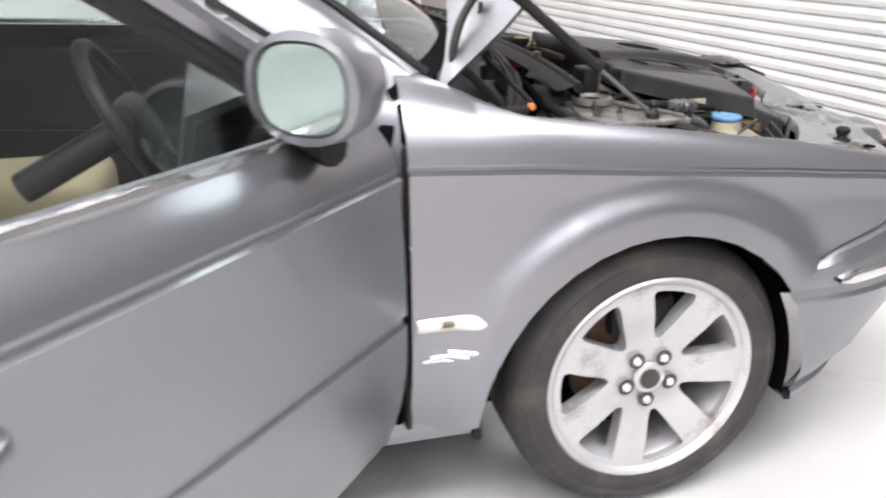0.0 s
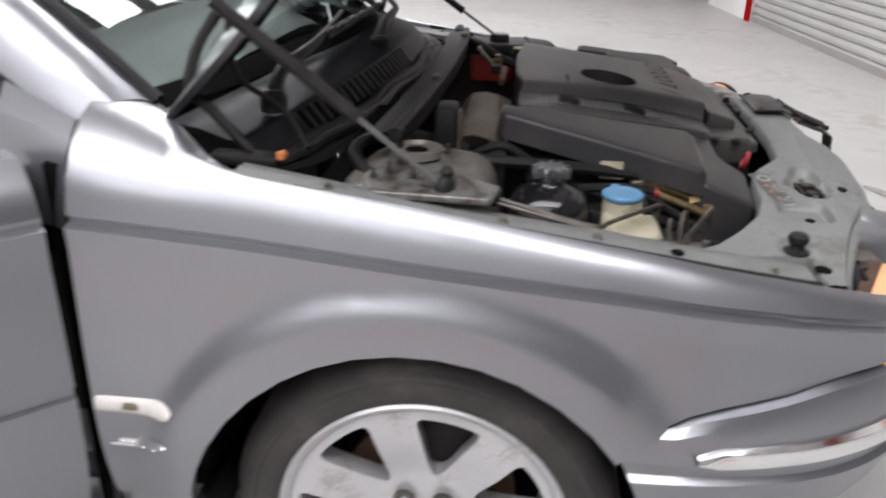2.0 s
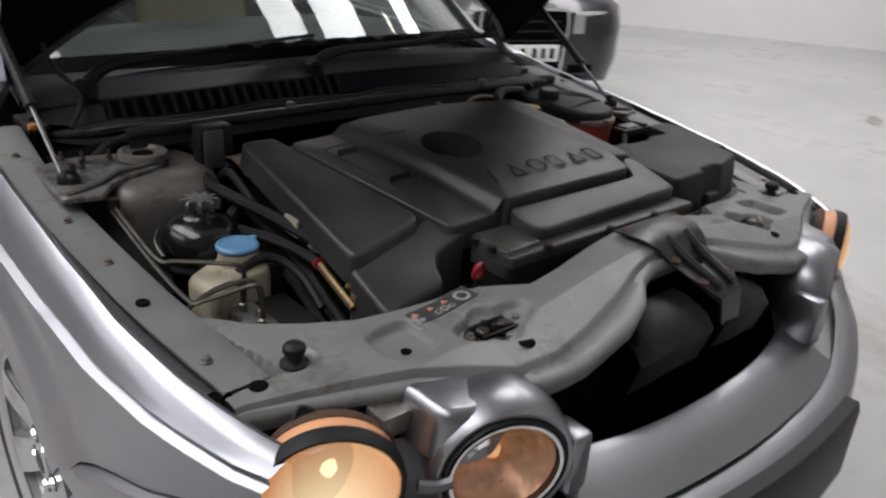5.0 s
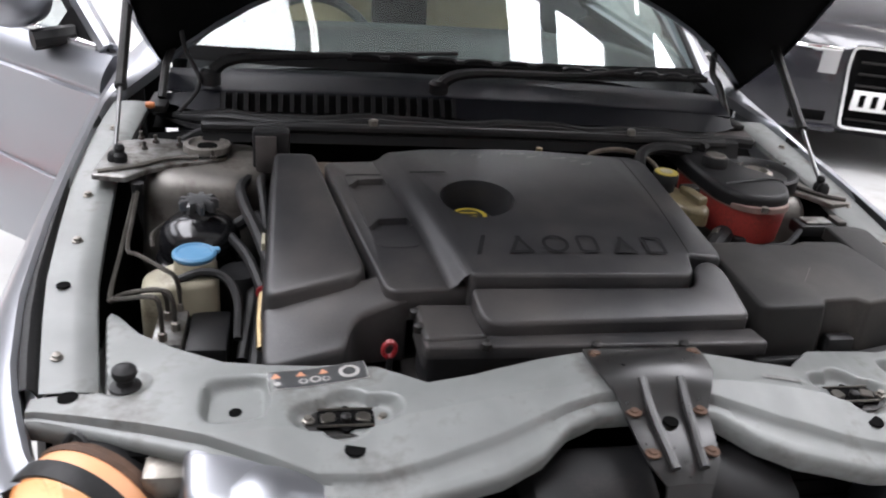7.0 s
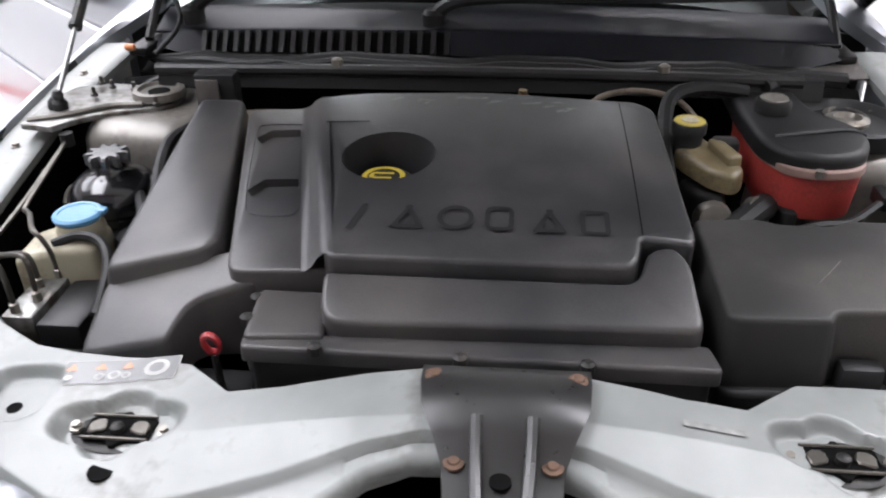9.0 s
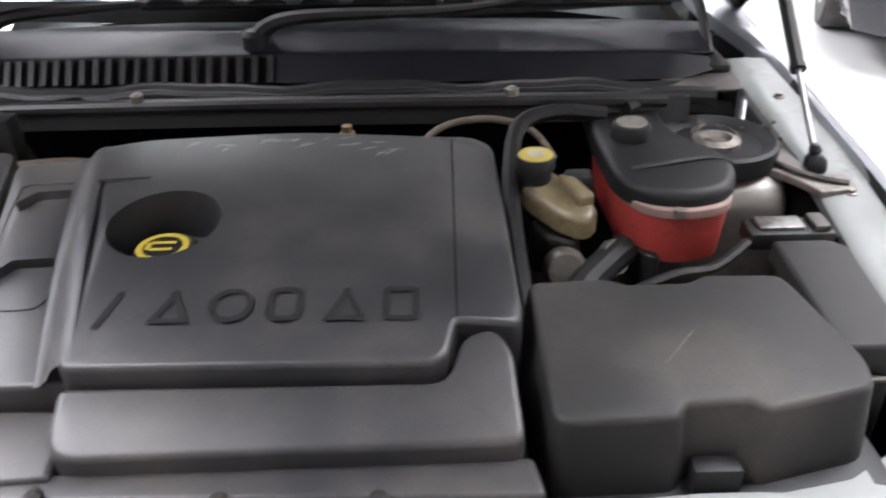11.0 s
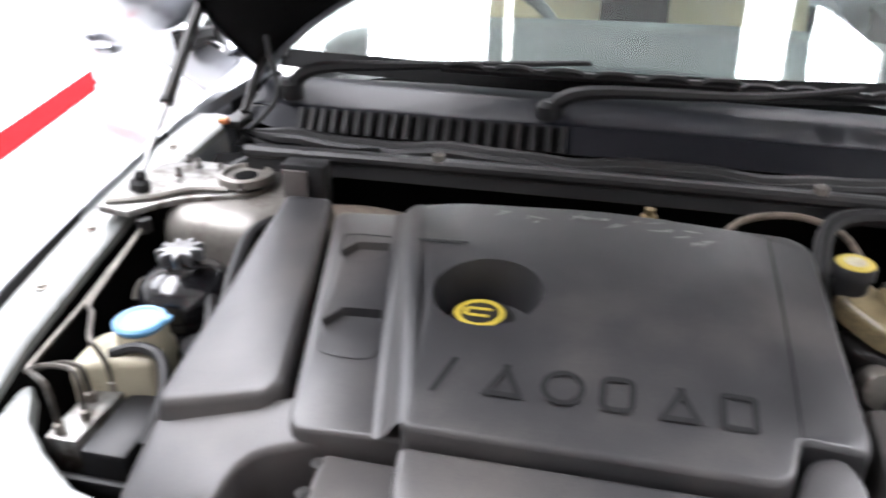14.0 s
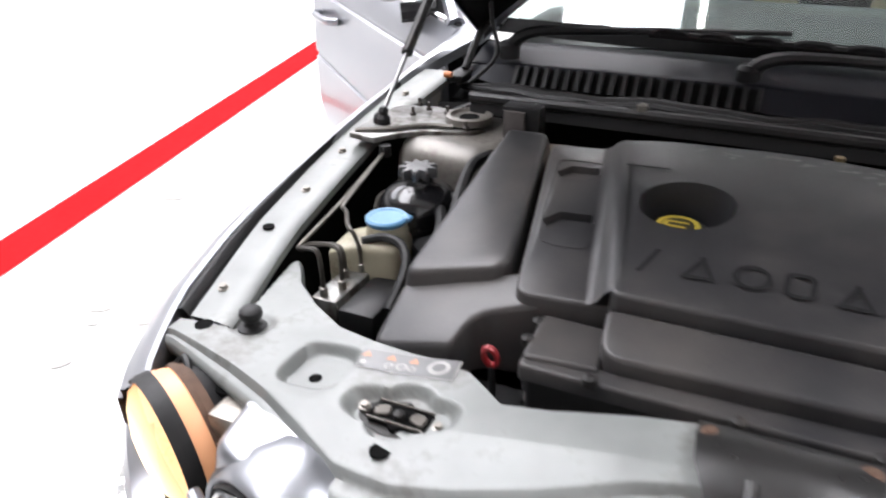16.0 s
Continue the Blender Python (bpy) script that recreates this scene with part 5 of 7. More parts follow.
S_FRONT = [(0, -0.724), (0.06, -0.725), (0.10, -0.738), (0.14, -0.772), (0.19, -0.790), (0.30, -0.798), (0.38, -0.788), (0.45, -0.760), (0.54, -0.709), (0.62, -0.674), (0.70, -0.643), (0.752, -0.624)]


def ease(t):
    t = min(1.0, max(0.0, t))
    return t * t * (3 - 2 * t)


def pocket(x, y, cx, cy, rx, ry, power, depth, edge):
    d = (abs((x - cx) / rx) ** power + abs((y - cy) / ry) ** power) ** (1 / power)
    return depth * ease((1.0 + edge / 2 - d) / edge)


def slam_z(x, y):
    h = curve([(0, 0.056), (0.08, 0.054), (0.14, 0.047), (0.2, 0.037), (0.285, 0.020), (0.36, 0.006), (0.43, 0.0)], abs(x - 0.035))
    z = 0.779 + h - 0.022 * max(0.0, (abs(x) - 0.45) / 0.27) - 0.30 * max(0.0, -0.690 - y)
    z -= 0.032 * ease((abs(x) - rail_x(y) + 0.081) / 0.004) * ease((y + 0.583) / 0.005)
    a = abs(x)
    z -= pocket(a, y, 0.495, -0.622, 0.040, 0.043, 4.0, 0.0170, 0.26)
    z -= pocket(a, y, 0.640, -0.568, 0.030, 0.024, 2.2, 0.006, 0.45)
    return z - max(pocket(a, y, 0.358, -0.666, 0.066, 0.030, 2.8, 0.017, 0.25), pocket(a, y, 0.358, -0.666, 0.034, 0.044, 2.2, 0.017, 0.25))


grid = []
for k in range(401):
    x = -0.752 + 1.504 * k / 400
    rr, cc, ff = (curve(keys, abs(x - 0.012)) for keys in (S_REAR, S_CREASE, S_FRONT))
    row = [(x, rr + 0.003, slam_z(x, rr) - 0.024), (x, rr + 0.002, slam_z(x, rr) - 0.006), (x, rr - 0.003, slam_z(x, rr) - 0.001)]
    for q in range(1, 57):
        y = lerp(rr, cc, q / 56)
        row.append((x, y, slam_z(x, y)))
    zc = slam_z(x, cc)
    ff = min(ff, cc - 0.008)
    w = cc - ff
    drop = 0.013 * min(1.0, w / 0.02)
    row += [(x, cc - 0.05 * w, zc - 0.10 * drop), (x, cc - 0.16 * w, zc - 0.62 * drop), (x, cc - 0.26 * w, zc - drop), (x, cc - 0.68 * w, zc - drop - 0.06 * w), (x, ff + 0.004, zc - drop - 0.12 * w), (x, ff, zc - drop - 0.12 * w - 0.003), (x, ff - 0.002, zc - drop - 0.12 * w - 0.010), (x, ff + 0.004, zc - drop - 0.12 * w - 0.030)]
    grid.append(row)
slam = part("slam_panel", sheet(bm_new(), grid), PAINT_DULL, car, "grey-green painted bonnet slam panel, dusty", 50)
for sx in (-1, 1):
    for x, y in ((sx * 0.706, -0.590), (sx * 0.496, -0.632), (sx * 0.350, -0.727)):
        rr = 0.013 if abs(x) < 0.4 or abs(x) > 0.6 else 0.0085
        # hole drawn as a thin black disc, its shade put into the colour
        part("panel_hole", lathe(bm_new(), [(rr, -0.002), (rr, 0.0005)], 14, Matrix.Translation((x, y, slam_z(x, y) + 0.0008))), DARK, slam)
    # bonnet stop
    z = slam_z(sx * 0.640, -0.568) - 0.001
    st = part("bonnet_stop", lathe(bm_new(), [(0.021, 0.0), (0.020, 0.004), (0.012, 0.007), (0.010, 0.013), (0.014, 0.017), (0.0165, 0.023), (0.0155, 0.029), (0.011, 0.033), (0.005, 0.0345)], 20, Matrix.Translation((sx * 0.640, -0.568, z))), RUBBER, slam, "black rubber bonnet stop")
    # latch
    z = slam_z(sx * 0.358, -0.666) + 0.0008
    m = Matrix.Translation((sx * 0.358, -0.666, z))
    lt = part("bonnet_latch", slab(bm_new(), [(-0.036, -0.017), (-0.010, -0.017), (0.0, -0.027), (0.010, -0.017), (0.036, -0.017), (0.036, 0.017), (0.010, 0.017), (0.0, 0.028), (-0.010, 0.017), (-0.036, 0.017)], 0.005, 0.005, 0.001, 0.003, n=1, seg=1), DARK, slam, "greasy bonnet latch")
    lt.matrix_basis = m
    part("latch_grease", lathe(bm_new(), [(0.046, -0.0014), (0.044, -0.0006), (0.02, -0.0004)], 24, Matrix.Diagonal((1.15, 0.66, 1, 1))), GRIME, lt)
    for k in (-1, 1):
        part("latch_claw", slab(bm_new(), [(k * 0.012, -0.006), (k * 0.030, -0.012), (k * 0.033, 0.004), (k * 0.022, 0.011), (k * 0.014, 0.008)], 0.0085, 0.004, 0.0015, 0.003, n=1, seg=1), PIPE, lt)
        part("latch_edge", rod(bm_new(), (-0.035, k * 0.0165, 0.0062), (0.035, k * 0.0165, 0.0062), 0.0018, 6), PIPE, lt)
        part("latch_bolt", lathe(bm_new(), [(0.008, 0.0), (0.008, 0.003), (0.005, 0.004), (0.005, 0.008)], 6, Matrix.Translation((k * 0.047, 0.0, 0.001))), STEEL, lt)
    part("latch_pin", lathe(bm_new(), [(0.007, 0.0), (0.007, 0.008), (0.004, 0.010)], 12, Matrix.Translation((0.0, -0.004, 0.004))), GRIME, lt)

# warning label on the slam panel: a pale framed strip with plain marks
LBL = material("label_film", (0.045, 0.047, 0.048), 0.36, 0, 0.1, 20, 200, 0.0, 0.0, spec=0.9)
FADED = material("faded_orange_print", (0.46, 0.22, 0.13), 0.5, 0, 0.1, 30, 200, 0.02)
LBLW = material("label_white", (0.34, 0.335, 0.32), 0.5, 0, 0.05, 20, 200, 0.02)


def decal(pts, lift, mat, parent, name):
    bm = bm_new()
    P = [(x, y, slam_z(x, y) + lift) for x, y in pts]
    vs = [bm.verts.new(p) for p in P]
    bm.faces.new(vs)
    return part(name, bm, mat, parent)


lb_c, lb_u, lb_v = Vector((-0.391, -0.588)), Vector((0.992, 0.11)), Vector((-0.11, 0.992))
def label_sheet(hu, hv, lift):
    rows = []
    for v in (-1, -0.5, 0, 0.5, 1):
        pts = [lb_c + lb_u * hu * (u / 8 - 1) + lb_v * hv * v for u in range(17)]
        rows.append([(q.x, q.y, slam_z(q.x, q.y) + lift) for q in pts])
    return sheet(bm_new(), rows)


lab_ = part("warning_label", label_sheet(0.066, 0.0205, 0.0008), LBLW, slam)
part("label_field", label_sheet(0.0648, 0.0193, 0.0013), LBL, lab_)
for u in (-0.055, 0.008, -0.022):
    decal([tuple(lb_c + lb_u * (u + a) + lb_v * (0.004 + b)) for a, b in ((-0.007, -0.001), (0.007, -0.001), (0.0, 0.010))], 0.0021, FADED, lab_, "warning_mark")
for u, v, r in ((-0.004, -0.007, 0.0075), (-0.020, -0.009, 0.006), (0.010, -0.009, 0.0055), (0.042, 0.0, 0.0145), (-0.054, -0.010, 0.0045)):
    decal([tuple(lb_c + lb_u * (u + r * math.cos(a)) + lb_v * (v + r * math.sin(a))) for a in [2 * math.pi * k / 14 for k in range(14)]], 0.0021, LBLW, lab_, "pictogram")
    if r > 0.005:
        decal([tuple(lb_c + lb_u * (u + 0.6 * r * math.cos(a)) + lb_v * (v + 0.6 * r * math.sin(a))) for a in [2 * math.pi * k / 14 for k in range(14)]], 0.0027, LBL, lab_, "pictogram_core")
decal([(0.205, -0.668), (0.265, -0.668), (0.265, -0.676), (0.205, -0.676)], 0.0022, SCUFF, slam, "part_label")

# safety catch bracket in the middle
bk = part("catch_bracket", sheet(bm_new(), [[(0.038 + u * w, y, z - 0.006 + (0.010 if y > -0.70 else 0.003) * (1 - u * u) * (0.0 if y > -0.64 else 1.0)) for u in (-1, -0.9, -0.5, 0, 0.5, 0.9, 1)] for w, y, z in ((0.082, -0.630, 0.850), (0.082, -0.652, 0.852), (0.078, -0.690, 0.852), (0.066, -0.715, 0.842), (0.056, -0.735, 0.822), (0.052, -0.765, 0.812), (0.046, -0.80, 0.800), (0.030, -0.825, 0.785), (0.026, -0.832, 0.74))], 0.004), BRACKET, car, "black safety catch bracket with rusty bolts")
for s in (-1, 1):
    part("bracket_rib", tube(bm_new(), [(0.038 + s * 0.026, -0.702, 0.846), (0.038 + s * 0.024, -0.745, 0.822), (0.038 + s * 0.018, -0.815, 0.796)], 0.006, 8), BRACKET, bk)
    for y, z, dx in ((-0.648, 0.8455, 0.069), (-0.735, 0.8175, 0.044), (-0.79, 0.7985, 0.038)):
        part("bracket_bolt", lathe(bm_new(), [(0.010, 0.0), (0.010, 0.002), (0.006, 0.003), (0.005, 0.005)], 10, Matrix.Translation((0.038 + s * dx, y, z))), RUST, bk)
part("catch_hole", lathe(bm_new(), [(0.010, 0.0), (0.010, 0.003)], 14, Matrix.Translation((0.036, -0.752, 0.8135))), DARK, bk)
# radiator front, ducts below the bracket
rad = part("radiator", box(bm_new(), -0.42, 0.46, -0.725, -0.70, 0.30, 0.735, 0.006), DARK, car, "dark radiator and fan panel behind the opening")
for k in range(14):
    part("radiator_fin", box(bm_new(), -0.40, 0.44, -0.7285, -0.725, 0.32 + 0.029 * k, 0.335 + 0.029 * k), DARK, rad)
for s in (-1, 1):
    loops = []
    for t, y, z in ((0.9, -0.725, 0.758), (1.0, -0.755, 0.758), (1.0, -0.800, 0.742), (1.0, -0.818, 0.72), (0.96, -0.80, 0.66)):
        loops.append([(0.038 + s * (0.022 + q), y + dy * t, z + dz) for q, dy, dz in ((0.0, 0, 0), (0.02, -0.01, 0.006), (0.09, -0.01, 0.006), (0.15, 0.004, -0.012), (0.165, 0.02, -0.03))])
    part("air_duct", sheet(bm_new(), loops, 0.004), PLASTIC, rad, "black plastic intake duct")
# near-black blanks that paint the shade inside the nose opening
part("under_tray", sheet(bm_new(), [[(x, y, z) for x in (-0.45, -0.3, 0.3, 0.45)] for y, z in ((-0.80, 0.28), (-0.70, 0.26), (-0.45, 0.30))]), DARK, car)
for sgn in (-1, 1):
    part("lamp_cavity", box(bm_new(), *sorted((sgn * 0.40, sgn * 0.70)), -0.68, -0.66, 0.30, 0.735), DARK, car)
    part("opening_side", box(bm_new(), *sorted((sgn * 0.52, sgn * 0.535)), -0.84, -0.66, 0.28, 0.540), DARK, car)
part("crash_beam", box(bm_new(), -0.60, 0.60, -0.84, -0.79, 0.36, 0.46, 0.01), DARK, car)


# ---- headlamps ----
def lamp_frame(c, yaw, pitch=-13):
    """Axes of a lamp that looks forward and outward."""
    return Matrix.Translation(c) @ Matrix.Rotation(radians(yaw), 4, "Z") @ Matrix.Rotation(radians(90 + pitch), 4, "X")


def lamp_ring(a, b, h, n=36):
    return [(a * math.cos(2 * math.pi * i / n), b * math.sin(2 * math.pi * i / n), h) for i in range(n)]


def headlamp(sgn):
    for nm, c, yaw, a, b, bulb, str_ in (("outer_lamp", (sgn * 0.681, -0.724, 0.661), sgn * 27, 0.088, 0.086, BULB, 1), ("inner_lamp", (sgn * 0.466, -0.818, 0.656), sgn * 21, 0.078, 0.067, BULB_DIM, 0)):
        m = lamp_frame(c, yaw, 4 if str_ else -2)
        mk = lambda prof: [[tuple(m @ Vector(p)) for p in lamp_ring(a * f + e, b * f + e, h)] for f, e, h in prof]
        lens = part(nm, rings(bm_new(), mk([(1.0, 0, -0.012), (1.0, 0, 0.0), (0.93, 0, 0.010 if str_ else 0.008), (0.72, 0, 0.020 if str_ else 0.014), (0.38, 0, 0.027 if str_ else 0.018), (0.1, 0, 0.029 if str_ else 0.019)]), caps=(False, True)), LIT_LENS if str_ else LENS, car, "round headlamp, lit" if str_ else "round headlamp with dim warm glow")
        lens.visible_shadow = False
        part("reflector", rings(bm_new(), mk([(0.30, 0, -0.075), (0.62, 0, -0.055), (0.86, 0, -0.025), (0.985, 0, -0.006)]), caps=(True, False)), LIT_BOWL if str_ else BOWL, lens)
        part("bulb", lathe(bm_new(), [(0.008, -0.072), (0.012, -0.064), (0.013, -0.048), (0.006, -0.038)] if not str_ else [(0.007, -0.070), (0.011, -0.062), (0.012, -0.046), (0.006, -0.036)], 16, m), bulb, lens, "glowing bulb")
        part("lamp_bezel", rings(bm_new(), mk([(1.0, 0.001, 0.003), (1.0, 0.006, 0.004), (1.0, 0.009, -0.006), (1.0, 0.009 if str_ else 0.010, -0.019 if str_ else -0.05)]), caps=(False, False)), CHROME if not str_ else RUBBER, lens)
        if str_:
            # rubber band, amber ring and rear can
            part("lamp_sleeve", rings(bm_new(), mk([(1.0, 0.004, 0.0), (1.0, 0.008, -0.005), (1.0, 0.009, -0.016), (0.99, 0.006, -0.019)]), caps=(False, False)), RUBBER, lens)
            part("amber_ring", rings(bm_new(), mk([(0.985, 0.006, -0.018), (0.985, 0.007, -0.022), (0.96, 0.005, -0.044)]), caps=(False, False)), AMBER, lens, "amber ring behind the lens, lamp glow put in as emission")
            part("ring_rim", rings(bm_new(), mk([(0.96, 0.007, -0.043), (0.96, 0.009, -0.050), (0.95, 0.004, -0.062)]), caps=(False, False)), RUST, lens)
            part("lamp_can", rings(bm_new(), mk([(0.94, 0.004, -0.060), (0.84, 0.0, -0.082), (0.50, 0.0, -0.09)]), caps=(False, True)), PLASTIC, lens)
        else:
            # painted nacelle over the inner lamp
            part("lamp_groove", rings(bm_new(), mk([(1.0, 0.008, 0.002), (1.0, 0.011, 0.004), (1.0, 0.014, 0.000), (1.0, 0.0145, -0.02)]), caps=(False, False)), RUBBER, lens)
            loops = []
            for f, e, h, up in ((1.0, 0.013, -0.010, 0.0), (1.0, 0.016, 0.0, 0.0), (1.0, 0.021, 0.002, 0.001), (1.0, 0.026, -0.006, 0.004), (1.0, 0.028, -0.04, 0.013), (1.0, 0.022, -0.078, 0.019), (0.96, 0.010, -0.110, 0.016), (0.80, 0.0, -0.135, 0.0)):
                loops.append([tuple(m @ Vector((x, y, z)) + Vector((0, 0, up))) for x, y, z in lamp_ring(a * f + e, b * f + e, h)])
            part("lamp_nacelle", rings(bm_new(), loops, caps=(False, True)), PAINT, lens, "silver-grey nacelle round the lamp")
    slab_pts = [(0.555, -0.690, 0.012), (0.500, -0.694, 0.012), (0.440, -0.715, 0.02), (0.425, -0.765, 0.02), (0.49, -0.795, 0.02), (0.545, -0.775, 0.02)]
    part("nacelle_ridge", slab(bm_new(), [(sgn * x, y, r) for x, y, r in slab_pts], lambda x, y: 0.757 + 0.10 * (y + 0.72), 0.07, 0.018, 0.02, seg=4, draft=0.01), PAINT, car, "flat-topped ridge of the lamp nacelle")
    # inset painted panel between lamps and bumper
    rows = [[(sgn * x, y + dy, z) for x, y in ((0.36, -0.868), (0.41, -0.860), (0.47, -0.84), (0.55, -0.800), (0.62, -0.765), (0.70, -0.715), (0.745, -0.675))] for dy, z in ((-0.03, 0.546), (-0.010, 0.550), (0.010, 0.553), (0.085, 0.565), (0.12, 0.66))]
    part("lamp_panel", sheet(bm_new(), rows, 0.003), PAINT, car, "silver-grey headlamp surround")
    part("lamp_bridge", tube(bm_new(), [(sgn * 0.545, -0.795, 0.662), (sgn * 0.563, -0.788, 0.658), (sgn * 0.585, -0.775, 0.662)], 0.009, 8), PAINT, car)
    part("lamp_tab", box(bm_new(), *sorted((sgn * 0.336, sgn * 0.376)), -0.860, -0.800, 0.590, 0.690, 0.010), PAINT, car)
    part("lamp_bracket", box(bm_new(), *sorted((sgn * 0.55, sgn * 0.60)), -0.72, -0.66, 0.70, 0.735, 0.006), STEEL, car)
    part("lamp_clip", tube(bm_new(), [(sgn * 0.70, -0.665, 0.735), (sgn * 0.685, -0.655, 0.752), (sgn * 0.665, -0.675, 0.742), (sgn * 0.69, -0.69, 0.73)], 0.005, 6), PLASTIC, car)


headlamp(-1)
headlamp(1)


# ---- engine covers ----
def cov_z(x, y):
    """Height of the main cover's top, sloping down to the front."""
    return 0.927 - 0.13 * (-0.12 - y) + 0.010 * math.sin(math.pi * min(1, max(0, (y + 0.5) / 0.4))) + 0.006 * (1 - ((x + 0.03) / 0.25) ** 2) - 4.0 * max(0.0, x - 0.20) ** 2


HOLE = circle(-0.126, -0.292, 0.062, 0.060, 32)
main_pts = [(-0.256, -0.112, 0.02), (-0.20, -0.098, 0.05), (0.0, -0.092, 0.05), (0.160, -0.106, 0.03), (0.215, -0.106, 0.03), (0.239, -0.120, 0.02), (0.252, -0.420, 0.012), (0.246, -0.440, 0.01), (0.186, -0.444, 0.006), (0.176, -0.494, 0.022), (-0.172, -0.494, 0.012)]
edge_x = lambda y: -0.256 - (y + 0.112) * 0.2199        # left edge of the raised field
cover = part("engine_cover", slab(bm_new(), main_pts, cov_z, 0.080, 0.006, 0.02, [(HOLE, 0.058)], seg=4, n=5), COVER, car, "dusty black plastic engine cover, scuffed at the back", 40)
# lower left step of the cover with two moulded pockets
low_z = lambda x, y: cov_z(x, y) - 0.018 - 0.010 * max(0, (-0.2 - y) / 0.28)
step_x = lambda y: -0.372 - (y + 0.106) * 0.2105         # outer edge of the step
shape = ((-0.006, -0.003), (0.012, 0.020), (0.058, 0.020), (0.064, 0.0), (0.046, -0.022), (0.008, -0.022))
pk1 = round_poly([(step_x(-0.205) + 0.026 + dx * 0.93, -0.205 + dy) for dx, dy in shape], 0.0025, 2)
pk2 = round_poly([(step_x(-0.335) + 0.022 + dx, -0.335 + dy) for dx, dy in shape], 0.0025, 2)
part("cover_step", slab(bm_new(), [(-0.372, -0.106, 0.02), (-0.245, -0.108, 0.01), (-0.164, -0.484, 0.006), (-0.292, -0.486, 0.02)], low_z, 0.05, 0.005, 0.02, [(pk1, 0.011), (pk2, 0.011)]), COVER, cover, "lower step of the engine cover", 40)
# fillet between step and cover
part("cover_ramp", sheet(bm_new(), [[(edge_x(y) + dx, y, lerp(low_z(edge_x(y) - 0.027, y) + 0.0008, cov_z(edge_x(y) + 0.01, y) + 0.0004, f)) for y in (-0.112, -0.16, -0.2, -0.26, -0.3, -0.36, -0.42, -0.487)] for dx, f in ((-0.029, 0.0), (-0.023, 0.05), (-0.015, 0.28), (-0.008, 0.66), (0.002, 0.93), (0.012, 1.0))]), COVER, cover)
part("pocket_outline", tube(bm_new(), [(x, y, low_z(x, y) + 0.0004) for x, y in ((edge_x(-0.17) - 0.03, -0.170), (step_x(-0.17) + 0.03, -0.168), (step_x(-0.19) + 0.020, -0.190), (step_x(-0.28) + 0.016, -0.280), (step_x(-0.37) + 0.016, -0.370), (step_x(-0.39) + 0.028, -0.388), (edge_x(-0.39) - 0.045, -0.390), (edge_x(-0.37) - 0.03, -0.378))], 0.0007, 5), PLASTIC, cover)
# right flank
part("cover_seam", sheet(bm_new(), [[(x, y, cov_z(x, y) + 0.0004) for y in [-0.118 - 0.322 * k / 12 for k in range(13)]] for x in (0.1866, 0.1882)]), DARK, cover)
# engraved maker's word as plain flat shapes, its shade painted dark
ENGRAVE_SHADE = material("engraved_shade", (0.0085, 0.0085, 0.009), 0.7, 0, 0.1, 20, 200, 0.1, spec=0.15)
tri_o = [(0.0, 0.0), (0.040, 0.0), (0.020, 0.043)]
sq_o = [(0.0, 0.0), (0.034, 0.0), (0.034, 0.043), (0.0, 0.043)]
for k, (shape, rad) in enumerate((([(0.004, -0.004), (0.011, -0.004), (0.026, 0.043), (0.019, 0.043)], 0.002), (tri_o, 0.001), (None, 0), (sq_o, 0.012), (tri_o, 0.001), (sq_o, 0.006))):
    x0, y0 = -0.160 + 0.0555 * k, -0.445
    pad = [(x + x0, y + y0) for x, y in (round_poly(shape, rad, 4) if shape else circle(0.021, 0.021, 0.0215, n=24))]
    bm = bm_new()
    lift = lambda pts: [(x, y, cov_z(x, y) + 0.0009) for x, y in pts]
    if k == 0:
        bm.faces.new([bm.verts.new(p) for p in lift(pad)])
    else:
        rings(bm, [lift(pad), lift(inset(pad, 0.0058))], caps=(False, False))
    part("engraved_mark", bm, ENGRAVE_SHADE, cover)
# shade of the long moulded slot beside the filler opening, a flat dark strip
part("cover_channel", sheet(bm_new(), [[(x, y + dy, cov_z(x, y) + 0.0012) for x in [-0.228 + 0.062 * k / 8 for k in range(9)]] for y, dy in ((-0.200, 0.0), (-0.200, -0.006))]), ENGRAVE_SHADE, cover)
# pale scuffs along the back of the cover
random.seed(12)
for x0, y0, n_, sx, sy in ((-0.135, -0.120, 3, 0.006, 0.006), (-0.10, -0.128, 3, 0.010, 0.012), (0.0, -0.118, 9, 0.045, 0.004), (0.055, -0.124, 8, 0.05, 0.010), (0.09, -0.150, 5, 0.03, 0.008)):
    for k in range(n_):
        px, py = x0 + random.uniform(-sx, sx), y0 + random.uniform(-sy, sy)
        a, l_, w_ = random.uniform(-0.3, 0.9), random.uniform(0.005, 0.016), random.uniform(0.0008, 0.0018)
        ol = [(px + u * l_ * math.cos(a) - v * w_ * math.sin(a), py + u * l_ * math.sin(a) + v * w_ * math.cos(a)) for u, v in ((-1, 0), (-0.3, 1), (0.6, 0.8), (1, 0), (0.2, -1), (-0.6, -0.7))]
        bm = bm_new()
        bm.faces.new([bm.verts.new((x, y, cov_z(x, y) + 0.0009)) for x, y in ol])
        part("scuff", bm, SCUFF, cover)
# oil filler
cap = part("oil_filler_cap", lathe(bm_new(), [(0.036, 0.0), (0.036, 0.016), (0.031, 0.020), (0.030, 0.020)], 28, Matrix.Translation((-0.132, -0.290, 0.866))), PLASTIC, car, "black oil filler cap with yellow print")
